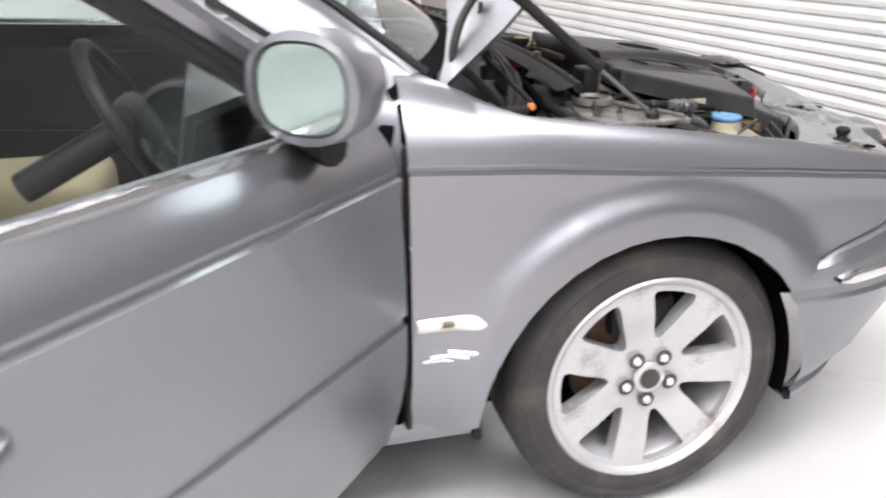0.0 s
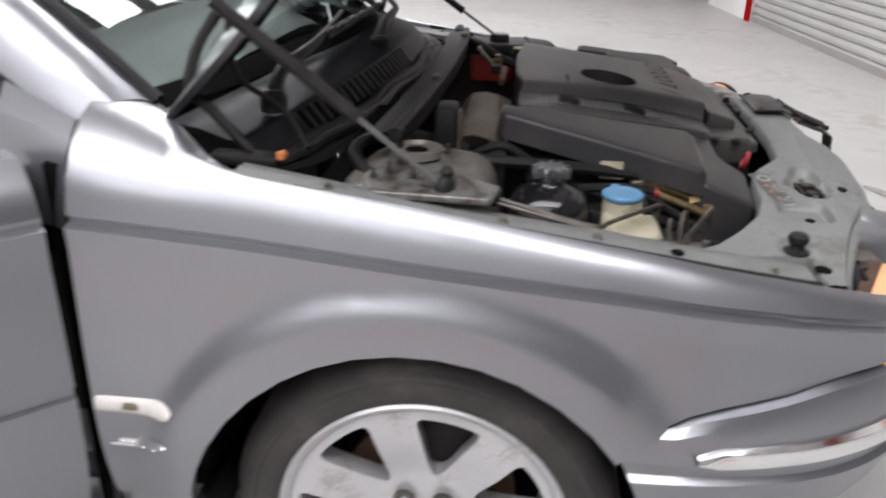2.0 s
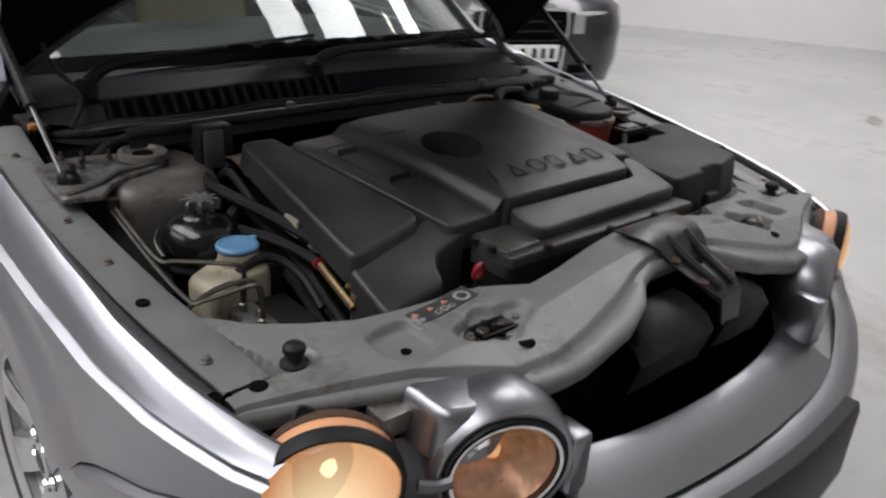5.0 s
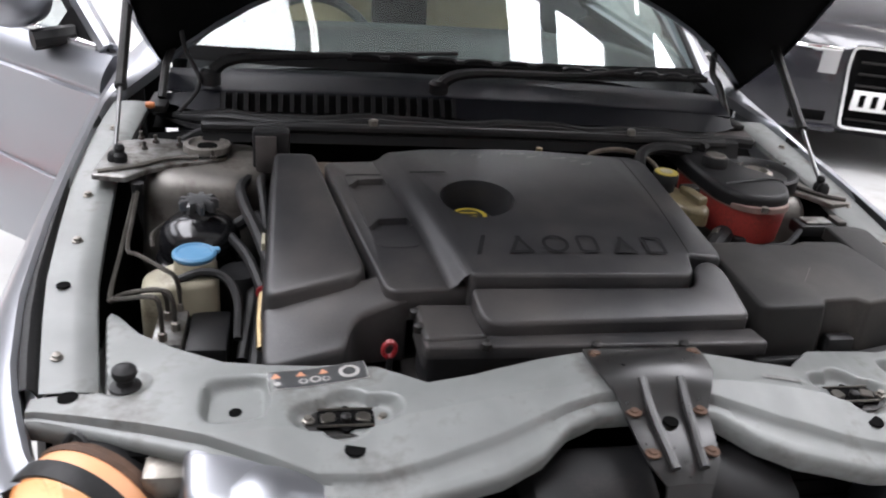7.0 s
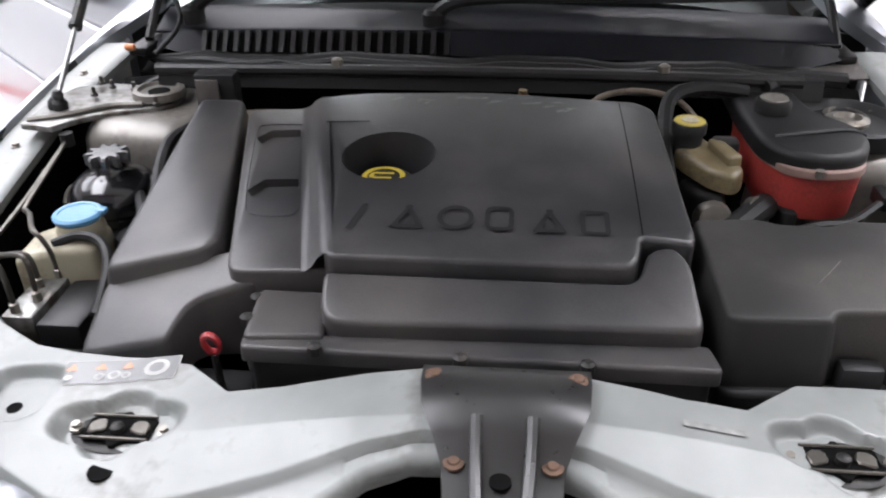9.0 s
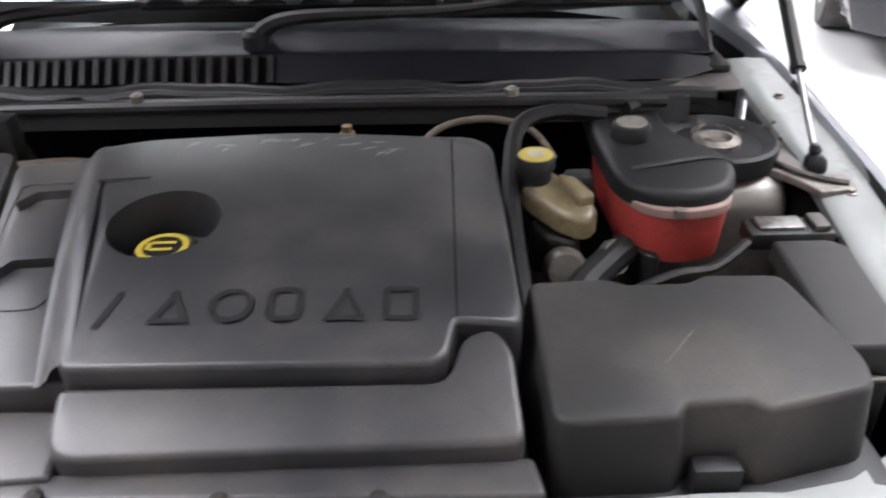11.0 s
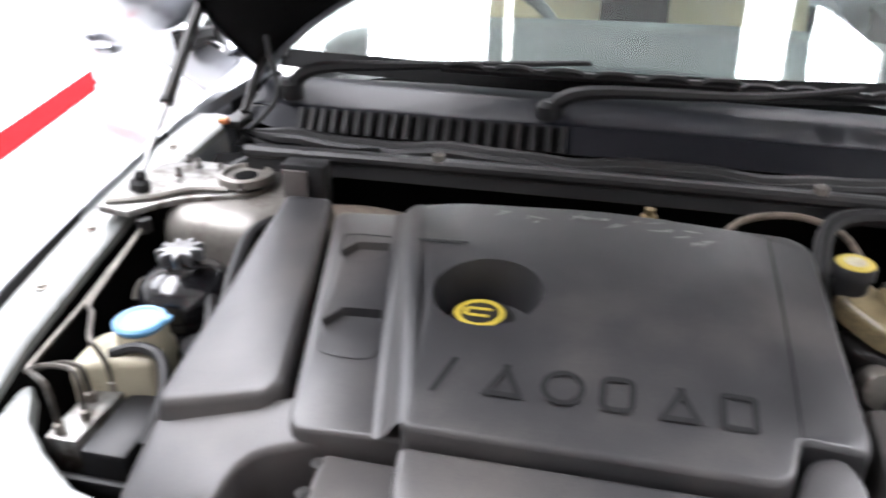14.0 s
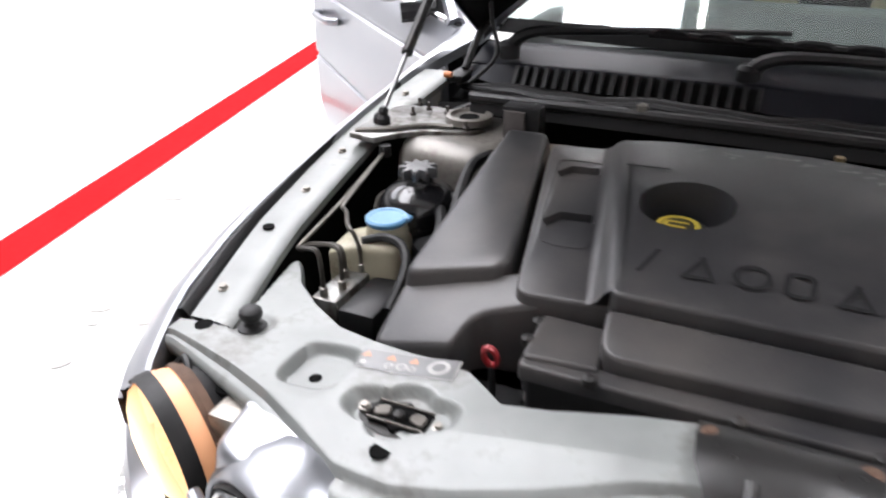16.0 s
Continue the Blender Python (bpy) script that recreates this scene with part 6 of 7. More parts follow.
for r0, r1 in ((0.022, 0.029),):
    ring_a = [(-0.135 + r0 * math.cos(a), -0.290 + r0 * math.sin(a), 0.8868) for a in [2 * math.pi * k / 28 for k in range(28)]]
    ring_b = [(-0.135 + r1 * math.cos(a), -0.290 + r1 * math.sin(a), 0.8868) for a in [2 * math.pi * k / 28 for k in range(28)]]
    part("yellow_ring", rings(bm_new(), [ring_a, ring_b], caps=(False, False)), YELLOW, cap)
bm = bm_new()
for x0, x1, y0, y1 in ((-0.150, -0.122, -0.284, -0.279), (-0.148, -0.124, -0.298, -0.293), (-0.154, -0.148, -0.296, -0.282)):
    bm.faces.new([bm.verts.new((x, y, 0.8868)) for x, y in ((x0, y0), (x1, y0), (x1, y1), (x0, y1))])
part("yellow_mark", bm, YELLOW, cap)

# raised side pod
pod_z = lambda x, y: 0.914 + 0.186 * (y + 0.08) + 0.23 * (x + 0.39) * min(1, max(0, (-0.08 - y) / 0.36))
pod = part("cover_pod", slab(bm_new(), [(-0.458, -0.078, 0.015), (-0.386, -0.078, 0.015), (-0.318, -0.425, 0.02), (-0.332, -0.446, 0.02), (-0.466, -0.454, 0.02)], pod_z, 0.045, 0.010, 0.02, seg=4, draft=0.006), COVER, car, "raised black plastic side cover", 40)
base_z = lambda x, y: 0.842 + 0.25 * (x + 0.262) + 0.40 * (y + 0.484)
part("cover_front", slab(bm_new(), [(-0.468, -0.446, 0.012), (-0.266, -0.430, 0.008), (-0.258, -0.486, 0.006), (-0.338, -0.498, 0.022), (-0.352, -0.546, 0.010), (-0.466, -0.548, 0.020)], base_z, 0.16, 0.008, 0.02, seg=3, n=3), COVER, pod, "front of the side cover", 40)
part("pod_skirt", slab(bm_new(), [(-0.452, -0.09), (-0.36, -0.09), (-0.27, -0.45), (-0.455, -0.45)], lambda x, y: 0.86 + 0.186 * (y + 0.08) + 0.1 * (x + 0.39), 0.22, 0.01, 0.02), DARK, pod)
part("hook_recess", box(bm_new(), -0.350, -0.256, -0.62, -0.47, 0.60, 0.735, 0.01), PLASTIC, pod)
hk = part("dipstick", rod(bm_new(), (-0.290, -0.556, 0.70), (-0.292, -0.558, 0.787), 0.0045, 8), PLASTIC, car, "red looped dipstick handle")
loops = []
for i in range(16):
    a = 2 * math.pi * i / 16
    loops.append([(-0.293 + (0.011 + 0.004 * math.cos(b)) * math.cos(a) * 0.8, -0.559 + 0.005 * math.sin(b) - 0.3 * 0.014 * math.sin(a), 0.802 + (0.015 + 0.004 * math.cos(b)) * math.sin(a)) for b in [2 * math.pi * q / 6 for q in range(6)]])
bm = rings(bm_new(), loops + [loops[0]], caps=(False, False))
bmesh.ops.remove_doubles(bm, verts=bm.verts, dist=1e-5)
part("dipstick_loop", bm, RED, hk)

# air box across the front
ab_z = lambda x, y: 0.846 + 0.32 * (y + 0.566) if y > -0.566 else 0.846
airbox = part("air_box", slab(bm_new(), [(-0.172, -0.500, 0.01), (0.178, -0.502, 0.02), (0.192, -0.455, 0.02), (0.222, -0.446, 0.02), (0.238, -0.470, 0.02), (0.243, -0.560, 0.015), (-0.165, -0.568, 0.03)], ab_z, 0.03, 0.006, 0.015, seg=4), COVER, car, "black plastic air filter box", 40)
part("air_box_left", slab(bm_new(), [(-0.252, -0.492, 0.01), (-0.165, -0.494, 0.005), (-0.160, -0.574, 0.005), (-0.248, -0.580, 0.01)], lambda x, y: 0.832 + 0.05 * (y + 0.56), 0.05, 0.006, 0.01), COVER, airbox)
part("air_box_ledge", slab(bm_new(), [(-0.250, -0.565, 0.006), (0.250, -0.555, 0.006), (0.258, -0.598, 0.01), (-0.248, -0.592, 0.008)], 0.826, 0.020, 0.005, 0.01), COVER, airbox)
part("air_box_body", slab(bm_new(), [(-0.246, -0.50), (0.246, -0.46), (0.250, -0.590), (-0.242, -0.584)], 0.810, 0.25, 0.008, 0.01), PLASTIC, airbox)
for x, y in ((-0.252, -0.505), (-0.252, -0.545), (-0.165, -0.592), (-0.01, -0.600), (0.12, -0.602)):
    part("air_box_screw", lathe(bm_new(), [(0.008, 0.0), (0.008, 0.010), (0.004, 0.013)], 10, Matrix.Translation((x, y, 0.822))), GRIME, airbox)

# box over the battery side
bx_z = lambda x, y: 0.866 - 0.07 * max(0, -0.36 - y) - 0.12 * max(0, x - 0.53) - 0.5 * max(0, (x - 0.565))
box_pts = [(0.262, -0.345, 0.015), (0.345, -0.340, 0.01), (0.365, -0.352, 0.01), (0.43, -0.352, 0.01), (0.45, -0.338, 0.01), (0.530, -0.340, 0.015), (0.544, -0.385, 0.02), (0.568, -0.470, 0.015), (0.560, -0.508, 0.02), (0.455, -0.535, 0.006), (0.442, -0.522, 0.006), (0.385, -0.525, 0.006), (0.375, -0.541, 0.006), (0.268, -0.545, 0.02)]
bcov = part("battery_box_cover", slab(bm_new(), box_pts, bx_z, 0.11, 0.007, 0.02, seg=4, draft=0.01), BOXCOVER, car, "smooth black plastic box cover", 40)
part("scratch", tube(bm_new(), [(x, y, bx_z(x, y) + 0.0002) for x, y in ((0.378, -0.475), (0.395, -0.455), (0.415, -0.430))], 0.0005, 5), DUSTY, bcov)
part("cover_clip", box(bm_new(), 0.392, 0.438, -0.553, -0.53, 0.745, 0.80, 0.006), PLASTIC, bcov)
part("box_tray", slab(bm_new(), [(0.27, -0.35), (0.58, -0.35), (0.585, -0.55), (0.265, -0.565)], 0.77, 0.2, 0.008, 0.02), PLASTIC, bcov)
fuse = part("fuse_box_lid", slab(bm_new(), [(0.550, -0.262, 0.006), (0.616, -0.262, 0.010), (0.632, -0.280, 0.010), (0.630, -0.441, 0.006), (0.557, -0.439, 0.006)], lambda x, y: 0.860 - 0.10 * max(0, -0.28 - y), 0.024, 0.006, 0.01, seg=3), BOXCOVER, car, "black plastic fuse box lid", 40)
part("fuse_box_body", slab(bm_new(), [(0.556, -0.27), (0.622, -0.275), (0.624, -0.434), (0.562, -0.434)], 0.828, 0.2, 0.006, 0.01), PLASTIC, fuse)
part("lid_clip", tube(bm_new(), [(0.582, -0.437, 0.800), (0.600, -0.440, 0.804), (0.617, -0.437, 0.800)], 0.0035, 6), STEEL, fuse)

# ---- fluids and small parts, driver's side ----
wt = part("washer_tank", slab(bm_new(), [(-0.664, -0.275, 0.02), (-0.600, -0.258, 0.015), (-0.545, -0.266, 0.015), (-0.538, -0.335, 0.015), (-0.600, -0.350, 0.015), (-0.656, -0.360, 0.02)], lambda x, y: 0.790 - 0.25 * max(0.0, -0.60 - x), 0.17, 0.014, 0.02, seg=4), CREAM, car, "yellowed washer fluid tank")
part("tank_neck", lathe(bm_new(), [(0.034, -0.03), (0.034, 0.012), (0.031, 0.024)], 24, Matrix.Translation((-0.578, -0.295, 0.785))), CREAM, wt)
lid = part("washer_cap", lathe(bm_new(), [(0.030, -0.004), (0.0345, 0.002), (0.0345, 0.006), (0.031, 0.009), (0.027, 0.0085), (0.026, 0.007), (0.010, 0.007)], 28, Matrix.Translation((-0.579, -0.293, 0.811))), BLUE, wt, "blue washer filler cap")
part("cap_tab", box(bm_new(), -0.556, -0.540, -0.290, -0.276, 0.813, 0.821, 0.003), BLUE, lid)

ps = part("steering_fluid_tank", lathe(bm_new(), [(0.050, -0.13), (0.060, -0.082), (0.074, -0.078), (0.076, -0.073), (0.074, -0.068), (0.066, -0.066), (0.068, -0.058), (0.067, -0.053), (0.066, -0.050), (0.069, -0.046), (0.0685, -0.034), (0.066, -0.022), (0.059, -0.010), (0.048, -0.001), (0.036, 0.004), (0.028, 0.008), (0.025, 0.013), (0.024, 0.022)], 48, Matrix.Translation((-0.583, -0.172, 0.822))), GLOSS, car, "glossy black power steering fluid tank")
bm = bm_new()
teeth = []
for i in range(36):
    a = 2 * math.pi * i / 36
    r = 0.0335 if i % 4 in (0, 1) else 0.022
    teeth.append((r * math.cos(a), r * math.sin(a)))
rings(bm, [[(-0.583 + x * f, -0.172 + y * f, 0.846 + h) for x, y in teeth] for f, h in ((1.0, -0.004), (1.0, 0.010), (0.90, 0.0135), (0.45, 0.0145))])
part("tank_cap", bm, GLARE_CAP, ps, "ribbed black cap, glare put in as grey")
part("tank_bracket", tube(bm_new(), [(-0.660, -0.19, 0.775), (-0.662, -0.165, 0.79), (-0.640, -0.125, 0.795)], 0.004), PIPE, ps)
part("fluid_hose", tube(bm_new(), [(-0.53, -0.165, 0.80), (-0.490, -0.14, 0.812), (-0.470, -0.20, 0.79), (-0.466, -0.29, 0.765), (-0.476, -0.40, 0.725), (-0.480, -0.50, 0.69)], 0.012), RUBBER, ps)
part("fluid_hose", tube(bm_new(), [(-0.525, -0.19, 0.765), (-0.495, -0.22, 0.76), (-0.490, -0.32, 0.735), (-0.500, -0.43, 0.70)], 0.010), RUBBER, ps)
pipe = part("injector_pipe", tube(bm_new(), [(-0.440, -0.26, 0.822), (-0.450, -0.33, 0.801), (-0.452, -0.40, 0.782), (-0.450, -0.445, 0.765), (-0.452, -0.475, 0.74)], 0.0075), BRASS, car, "brass-coloured pipe beside the cover")
part("return_pipe", tube(bm_new(), [(-0.470, -0.36, 0.785), (-0.472, -0.42, 0.765), (-0.470, -0.465, 0.745)], 0.007), BRASS, pipe)
part("pipe_nut", lathe(bm_new(), [(0.013, -0.010), (0.013, 0.010)], 6, Matrix.Translation((-0.452, -0.332, 0.800)) @ Matrix.Rotation(radians(75), 4, "X")), CREAM, pipe)
part("pipe_nut", lathe(bm_new(), [(0.013, -0.009), (0.013, 0.009)], 6, Matrix.Translation((-0.450, -0.438, 0.768)) @ Matrix.Rotation(radians(75), 4, "X")), BRASS, pipe)
part("red_collar", lathe(bm_new(), [(0.010, -0.005), (0.010, 0.005)], 12, Matrix.Translation((-0.471, -0.365, 0.784)) @ Matrix.Rotation(radians(75), 4, "X")), RED, pipe)
part("pipe_label", box(bm_new(), -0.458, -0.436, -0.288, -0.255, 0.826, 0.8285), CREAM, pipe)
part("feed_hose", tube(bm_new(), [(-0.50, -0.01, 0.84), (-0.518, -0.08, 0.842), (-0.505, -0.16, 0.836), (-0.482, -0.24, 0.826), (-0.458, -0.335, 0.811)], 0.0105), RUBBER, pipe)
part("feed_hose", tube(bm_new(), [(-0.47, -0.02, 0.83), (-0.482, -0.08, 0.86), (-0.476, -0.13, 0.835), (-0.470, -0.18, 0.80)], 0.008), RUBBER, pipe)
part("feed_hose", tube(bm_new(), [(-0.535, -0.19, 0.80), (-0.505, -0.25, 0.798), (-0.486, -0.31, 0.795), (-0.472, -0.36, 0.786)], 0.009), RUBBER, pipe)
part("metal_tag", box(bm_new(), -0.474, -0.468, -0.302, -0.262, 0.806, 0.838, 0.001), CREAM, pipe, "pale metal tag on the hose")
part("pipe_clamp", box(bm_new(), -0.470, -0.440, -0.470, -0.452, 0.738, 0.768, 0.004), BRASS, pipe)
part("heat_shield", sheet(bm_new(), [[(x, y, z + 0.005 * math.sin(9 * x + 14 * y) + 0.004 * math.sin(31 * x)) for y, z in ((-0.088, 0.850), (-0.06, 0.862), (-0.03, 0.868), (0.0, 0.862), (0.015, 0.845))] for x in [-0.452 + 0.0245 * k for k in range(17)]], 0.003), SHIELD, car, "brown stained heat shield behind the engine")
# oil filter canister
part("filter_canister", lathe(bm_new(), [(0.036, -0.10), (0.036, -0.006), (0.032, 0.0), (0.027, -0.002), (0.012, -0.002)], 24, Matrix.Translation((-0.512, -0.262, 0.768))), PLASTIC, car, "black ridged canister")
# brake pressure unit with pipes
abs_ = part("brake_unit", box(bm_new(), -0.630, -0.585, -0.445, -0.330, 0.675, 0.742, 0.004), PLATE_LIGHT, car, "grimy alloy brake pressure unit")
part("unit_module", box(bm_new(), -0.582, -0.520, -0.450, -0.335, 0.67, 0.735, 0.006), PLASTIC, abs_)
part("unit_foot", box(bm_new(), -0.635, -0.52, -0.462, -0.45, 0.67, 0.70, 0.004), PLASTIC, abs_)
for x, y in ((-0.613, -0.433), (-0.598, -0.405), (-0.613, -0.372), (-0.598, -0.345)):
    part("pipe_union", lathe(bm_new(), [(0.007, -0.004), (0.007, 0.012), (0.004, 0.014)], 6, Matrix.Translation((x, y, 0.743))), STEEL, abs_)
for pts in ([(-0.697, -0.085, 0.838), (-0.694, -0.17, 0.815), (-0.690, -0.245, 0.798), (-0.670, -0.268, 0.800), (-0.625, -0.335, 0.812), (-0.604, -0.352, 0.808), (-0.598, -0.350, 0.785), (-0.598, -0.346, 0.748)],
            [(-0.702, -0.085, 0.832), (-0.700, -0.25, 0.795), (-0.696, -0.365, 0.780), (-0.680, -0.385, 0.785), (-0.630, -0.425, 0.812), (-0.614, -0.434, 0.806), (-0.613, -0.433, 0.748)],
            [(-0.698, -0.372, 0.774), (-0.665, -0.378, 0.792), (-0.620, -0.388, 0.802), (-0.602, -0.398, 0.795), (-0.598, -0.405, 0.748)],
            [(-0.698, -0.365, 0.768), (-0.660, -0.362, 0.784), (-0.625, -0.368, 0.792), (-0.614, -0.372, 0.78), (-0.613, -0.372, 0.748)]):
    part("brake_pipe", tube(bm_new(), pts, 0.0038, 6), PIPE, abs_)
part("unit_hose", tube(bm_new(), [(-0.60, -0.335, 0.79), (-0.565, -0.328, 0.80), (-0.53, -0.335, 0.795), (-0.508, -0.37, 0.775), (-0.505, -0.43, 0.74)], 0.0075), RUBBER, abs_)
# long brake line lying over the rail side
part("line_clip", lathe(bm_new(), [(0.011, -0.01), (0.011, 0.012)], 10, Matrix.Translation((-0.697, -0.082, 0.838))), RUBBER, abs_)
# relay bracket and sensor box by the bulkhead
rl = part("relay_box", box(bm_new(), -0.500, -0.430, -0.002, 0.035, 0.84, 0.925, 0.006), PLASTIC, car, "black relay on a bracket")
part("relay_bracket", box(bm_new(), -0.494, -0.455, -0.010, -0.004, 0.845, 0.918, 0.002), DUSTY, rl)
part("orange_plug", lathe(bm_new(), [(0.006, -0.008), (0.008, 0.0), (0.006, 0.010)], 10, Matrix.Translation((-0.722, 0.245, 0.895)) @ Matrix.Rotation(radians(90), 4, "Y")), ORANGE, car, "orange wiring plug")
part("wiring_loom", tube(bm_new(), [(-0.68, 0.10, 0.84), (-0.60, 0.16, 0.87), (-0.52, 0.12, 0.88), (-0.46, 0.05, 0.86), (-0.45, -0.02, 0.84)], 0.011), RUBBER, car, "taped wiring loom")
# pieces behind the cover
gold = part("glow_plug_bracket", box(bm_new(), 0.010, 0.075, -0.058, -0.035, 0.885, 0.905, 0.003), GRIME, car, "small bracket with a bright metal fitting")
part("bright_fitting", lathe(bm_new(), [(0.011, 0.0), (0.011, 0.016), (0.007, 0.018), (0.007, 0.026)], 8, Matrix.Translation((0.048, -0.048, 0.898))), BRASS, gold)
part("copper_strip", box(bm_new(), -0.13, 0.02, -0.072, -0.060, 0.890, 0.904, 0.002), RUST, gold)
hose = part("heater_hose", tube(bm_new(), [(0.13, -0.05, 0.87), (0.17, -0.01, 0.90), (0.24, 0.01, 0.905), (0.30, 0.0, 0.89), (0.33, -0.03, 0.86)], 0.005), SHIELD, car, "brown rubber hose behind the engine cover")
part("thick_hose", tube(bm_new(), [(0.41, 0.04, 0.895), (0.34, 0.03, 0.905), (0.285, 0.0, 0.90), (0.268, -0.06, 0.87), (0.262, -0.16, 0.84), (0.268, -0.30, 0.80), (0.29, -0.36, 0.76)], 0.012), RUBBER, hose)
part("thick_hose", tube(bm_new(), [(0.44, 0.05, 0.90), (0.50, 0.085, 0.905), (0.58, 0.09, 0.90)], 0.013), RUBBER, hose)

# ---- passenger side ----
bt = part("brake_fluid_tank", slab(bm_new(), [(0.272, -0.085, 0.015), (0.318, -0.080, 0.015), (0.372, -0.165, 0.015), (0.352, -0.190, 0.015), (0.318, -0.172, 0.01), (0.280, -0.125, 0.015)], lambda x, y: 0.868 + 0.20 * (y + 0.10), 0.030, 0.010, 0.02, seg=4), AGED, car, "yellowed brake fluid tank")
part("tank_lower", slab(bm_new(), [(0.285, -0.11, 0.02), (0.345, -0.13, 0.02), (0.350, -0.185, 0.02), (0.300, -0.165, 0.02)], 0.815, 0.05, 0.012, 0.02), GRIME, bt)
part("tank_rib", slab(bm_new(), [(0.322, -0.115, 0.005), (0.345, -0.120, 0.005), (0.366, -0.158, 0.005), (0.345, -0.165, 0.005)], lambda x, y: 0.882 + 0.20 * (y + 0.10), 0.02, 0.005, 0.005), AGED, bt)
part("tank_neck", lathe(bm_new(), [(0.022, -0.02), (0.022, 0.02)], 20, Matrix.Translation((0.296, -0.101, 0.868))), RUBBER, bt)
cap = part("fluid_cap", lathe(bm_new(), [(0.0255, 0.0), (0.0255, 0.014), (0.0238, 0.017)], 24, Matrix.Translation((0.296, -0.101, 0.882))), RUBBER, bt, "brake fluid cap")
part("cap_face", lathe(bm_new(), [(0.0232, 0.0), (0.0222, 0.002), (0.009, 0.002)], 24, Matrix.Translation((0.296, -0.101, 0.8985))), YELLOW, bt, "yellow cap face")
part("cap_symbol", lathe(bm_new(), [(0.013, 0.0), (0.012, 0.001), (0.005, 0.001)], 24, Matrix.Translation((0.296, -0.101, 0.9010))), CREAM, bt)
part("level_switch", box(bm_new(), 0.335, 0.372, -0.115, -0.085, 0.845, 0.872, 0.006), PLASTIC, bt)
part("vacuum_valve", lathe(bm_new(), [(0.025, -0.02), (0.028, 0.0), (0.022, 0.015)], 16, Matrix.Translation((0.325, -0.205, 0.79)) @ Matrix.Rotation(radians(70), 4, "X")), STEEL, bt)
# coolant tank: red lower half, black upper lid with a domed plate round the strut
tank_pts = [(0.392, 0.045, 0.02), (0.395, -0.13, 0.03), (0.425, -0.190, 0.03), (0.48, -0.200, 0.03), (0.530, -0.180, 0.03), (0.545, -0.10, 0.04), (0.50, -0.02, 0.03), (0.49, 0.045, 0.02)]
ct = part("coolant_tank", slab(bm_new(), tank_pts, 0.862, 0.075, 0.004, 0.03, draft=-0.006), RED_TANK, car, "red translucent coolant tank with black top")
part("tank_foot", slab(bm_new(), [(0.40, -0.15, 0.01), (0.43, -0.195, 0.02), (0.445, -0.20, 0.01), (0.44, -0.12, 0.01)], 0.80, 0.06, 0.004, 0.01), GRIME, ct)
part("tank_band", slab(bm_new(), [(0.5 * (x - 0.47) * 2.06 + 0.47, (y + 0.08) * 1.03 - 0.08, r) for x, y, r in tank_pts], 0.866, 0.012, 0.003, 0.03), BAND, ct, "pale seam of the tank")
top_z = lambda x, y: 0.892 - 0.07 * max(0, -0.10 - y) - 0.12 * max(0, (x - 0.52))
part("tank_lid", slab(bm_new(), [(0.389, 0.128, 0.012), (0.384, -0.03, 0.02), (0.390, -0.135, 0.03), (0.418, -0.180, 0.03), (0.470, -0.196, 0.04), (0.525, -0.180, 0.04), (0.552, -0.125, 0.04), (0.545, -0.08, 0.03), (0.500, -0.030, 0.03), (0.490, 0.06, 0.02), (0.505, 0.122, 0.012)], top_z, 0.030, 0.012, 0.03, seg=5), PLASTIC, ct, "black tank top", 40)
part("lid_ridge", tube(bm_new(), [(0.412, -0.13, 0.8885), (0.46, -0.12, 0.891), (0.52, -0.105, 0.891), (0.548, -0.11, 0.886)], 0.004, 6), PLASTIC, ct)
part("coolant_cap", lathe(bm_new(), [(0.027, 0.0), (0.028, 0.018), (0.025, 0.026), (0.012, 0.028)], 12, Matrix.Translation((0.432, -0.035, 0.886))), RUBBER, ct, "black screw cap")
part("cap_top", lathe(bm_new(), [(0.021, 0.0), (0.020, 0.002)], 24, Matrix.Translation((0.432, -0.035, 0.913))), STEEL, ct)
part("tank_bolt", lathe(bm_new(), [(0.007, 0.0), (0.007, 0.01)], 8, Matrix.Translation((0.458, -0.207, 0.862))), STEEL, ct)
part("collar", lathe(bm_new(), [(0.086, -0.03), (0.086, -0.004), (0.081, 0.0), (0.074, -0.002), (0.064, -0.012), (0.05, -0.013)], 36, Matrix.Translation((0.570, 0.020, 0.866))), PLASTIC, ct, "black moulded ring round the strut top")
part("strut_nut", lathe(bm_new(), [(0.034, 0.0), (0.034, 0.014), (0.022, 0.018), (0.018, 0.01)], 20, Matrix.Translation((0.570, 0.022, 0.846))), STEEL, ct)
ch = part("coolant_hose", tube(bm_new(), [(0.405, -0.175, 0.80), (0.375, -0.205, 0.795), (0.335, -0.25, 0.78), (0.315, -0.32, 0.76), (0.318, -0.38, 0.73)], 0.020, 10), RUBBER, car, "thick black coolant hose with clip")
part("hose_clip", lathe(bm_new(), [(0.0225, -0.006), (0.0225, 0.006)], 20, Matrix.Translation((0.388, -0.193, 0.798)) @ Matrix.Rotation(radians(60), 4, Vector((0.7, 0.7, 0)))), STEEL, ch)
sen = part("pressure_sensor", box(bm_new(), 0.553, 0.660, -0.200, -0.155, 0.805, 0.83, 0.006), PLASTIC, car, "black sensor block with bright clips")
part("sensor_clip", box(bm_new(), 0.632, 0.652, -0.196, -0.160, 0.828, 0.838, 0.003), PLATE_DARK, sen)
part("sensor_plate", box(bm_new(), 0.566, 0.622, -0.192, -0.162, 0.8295, 0.835, 0.002), PLATE_LIGHT, sen)
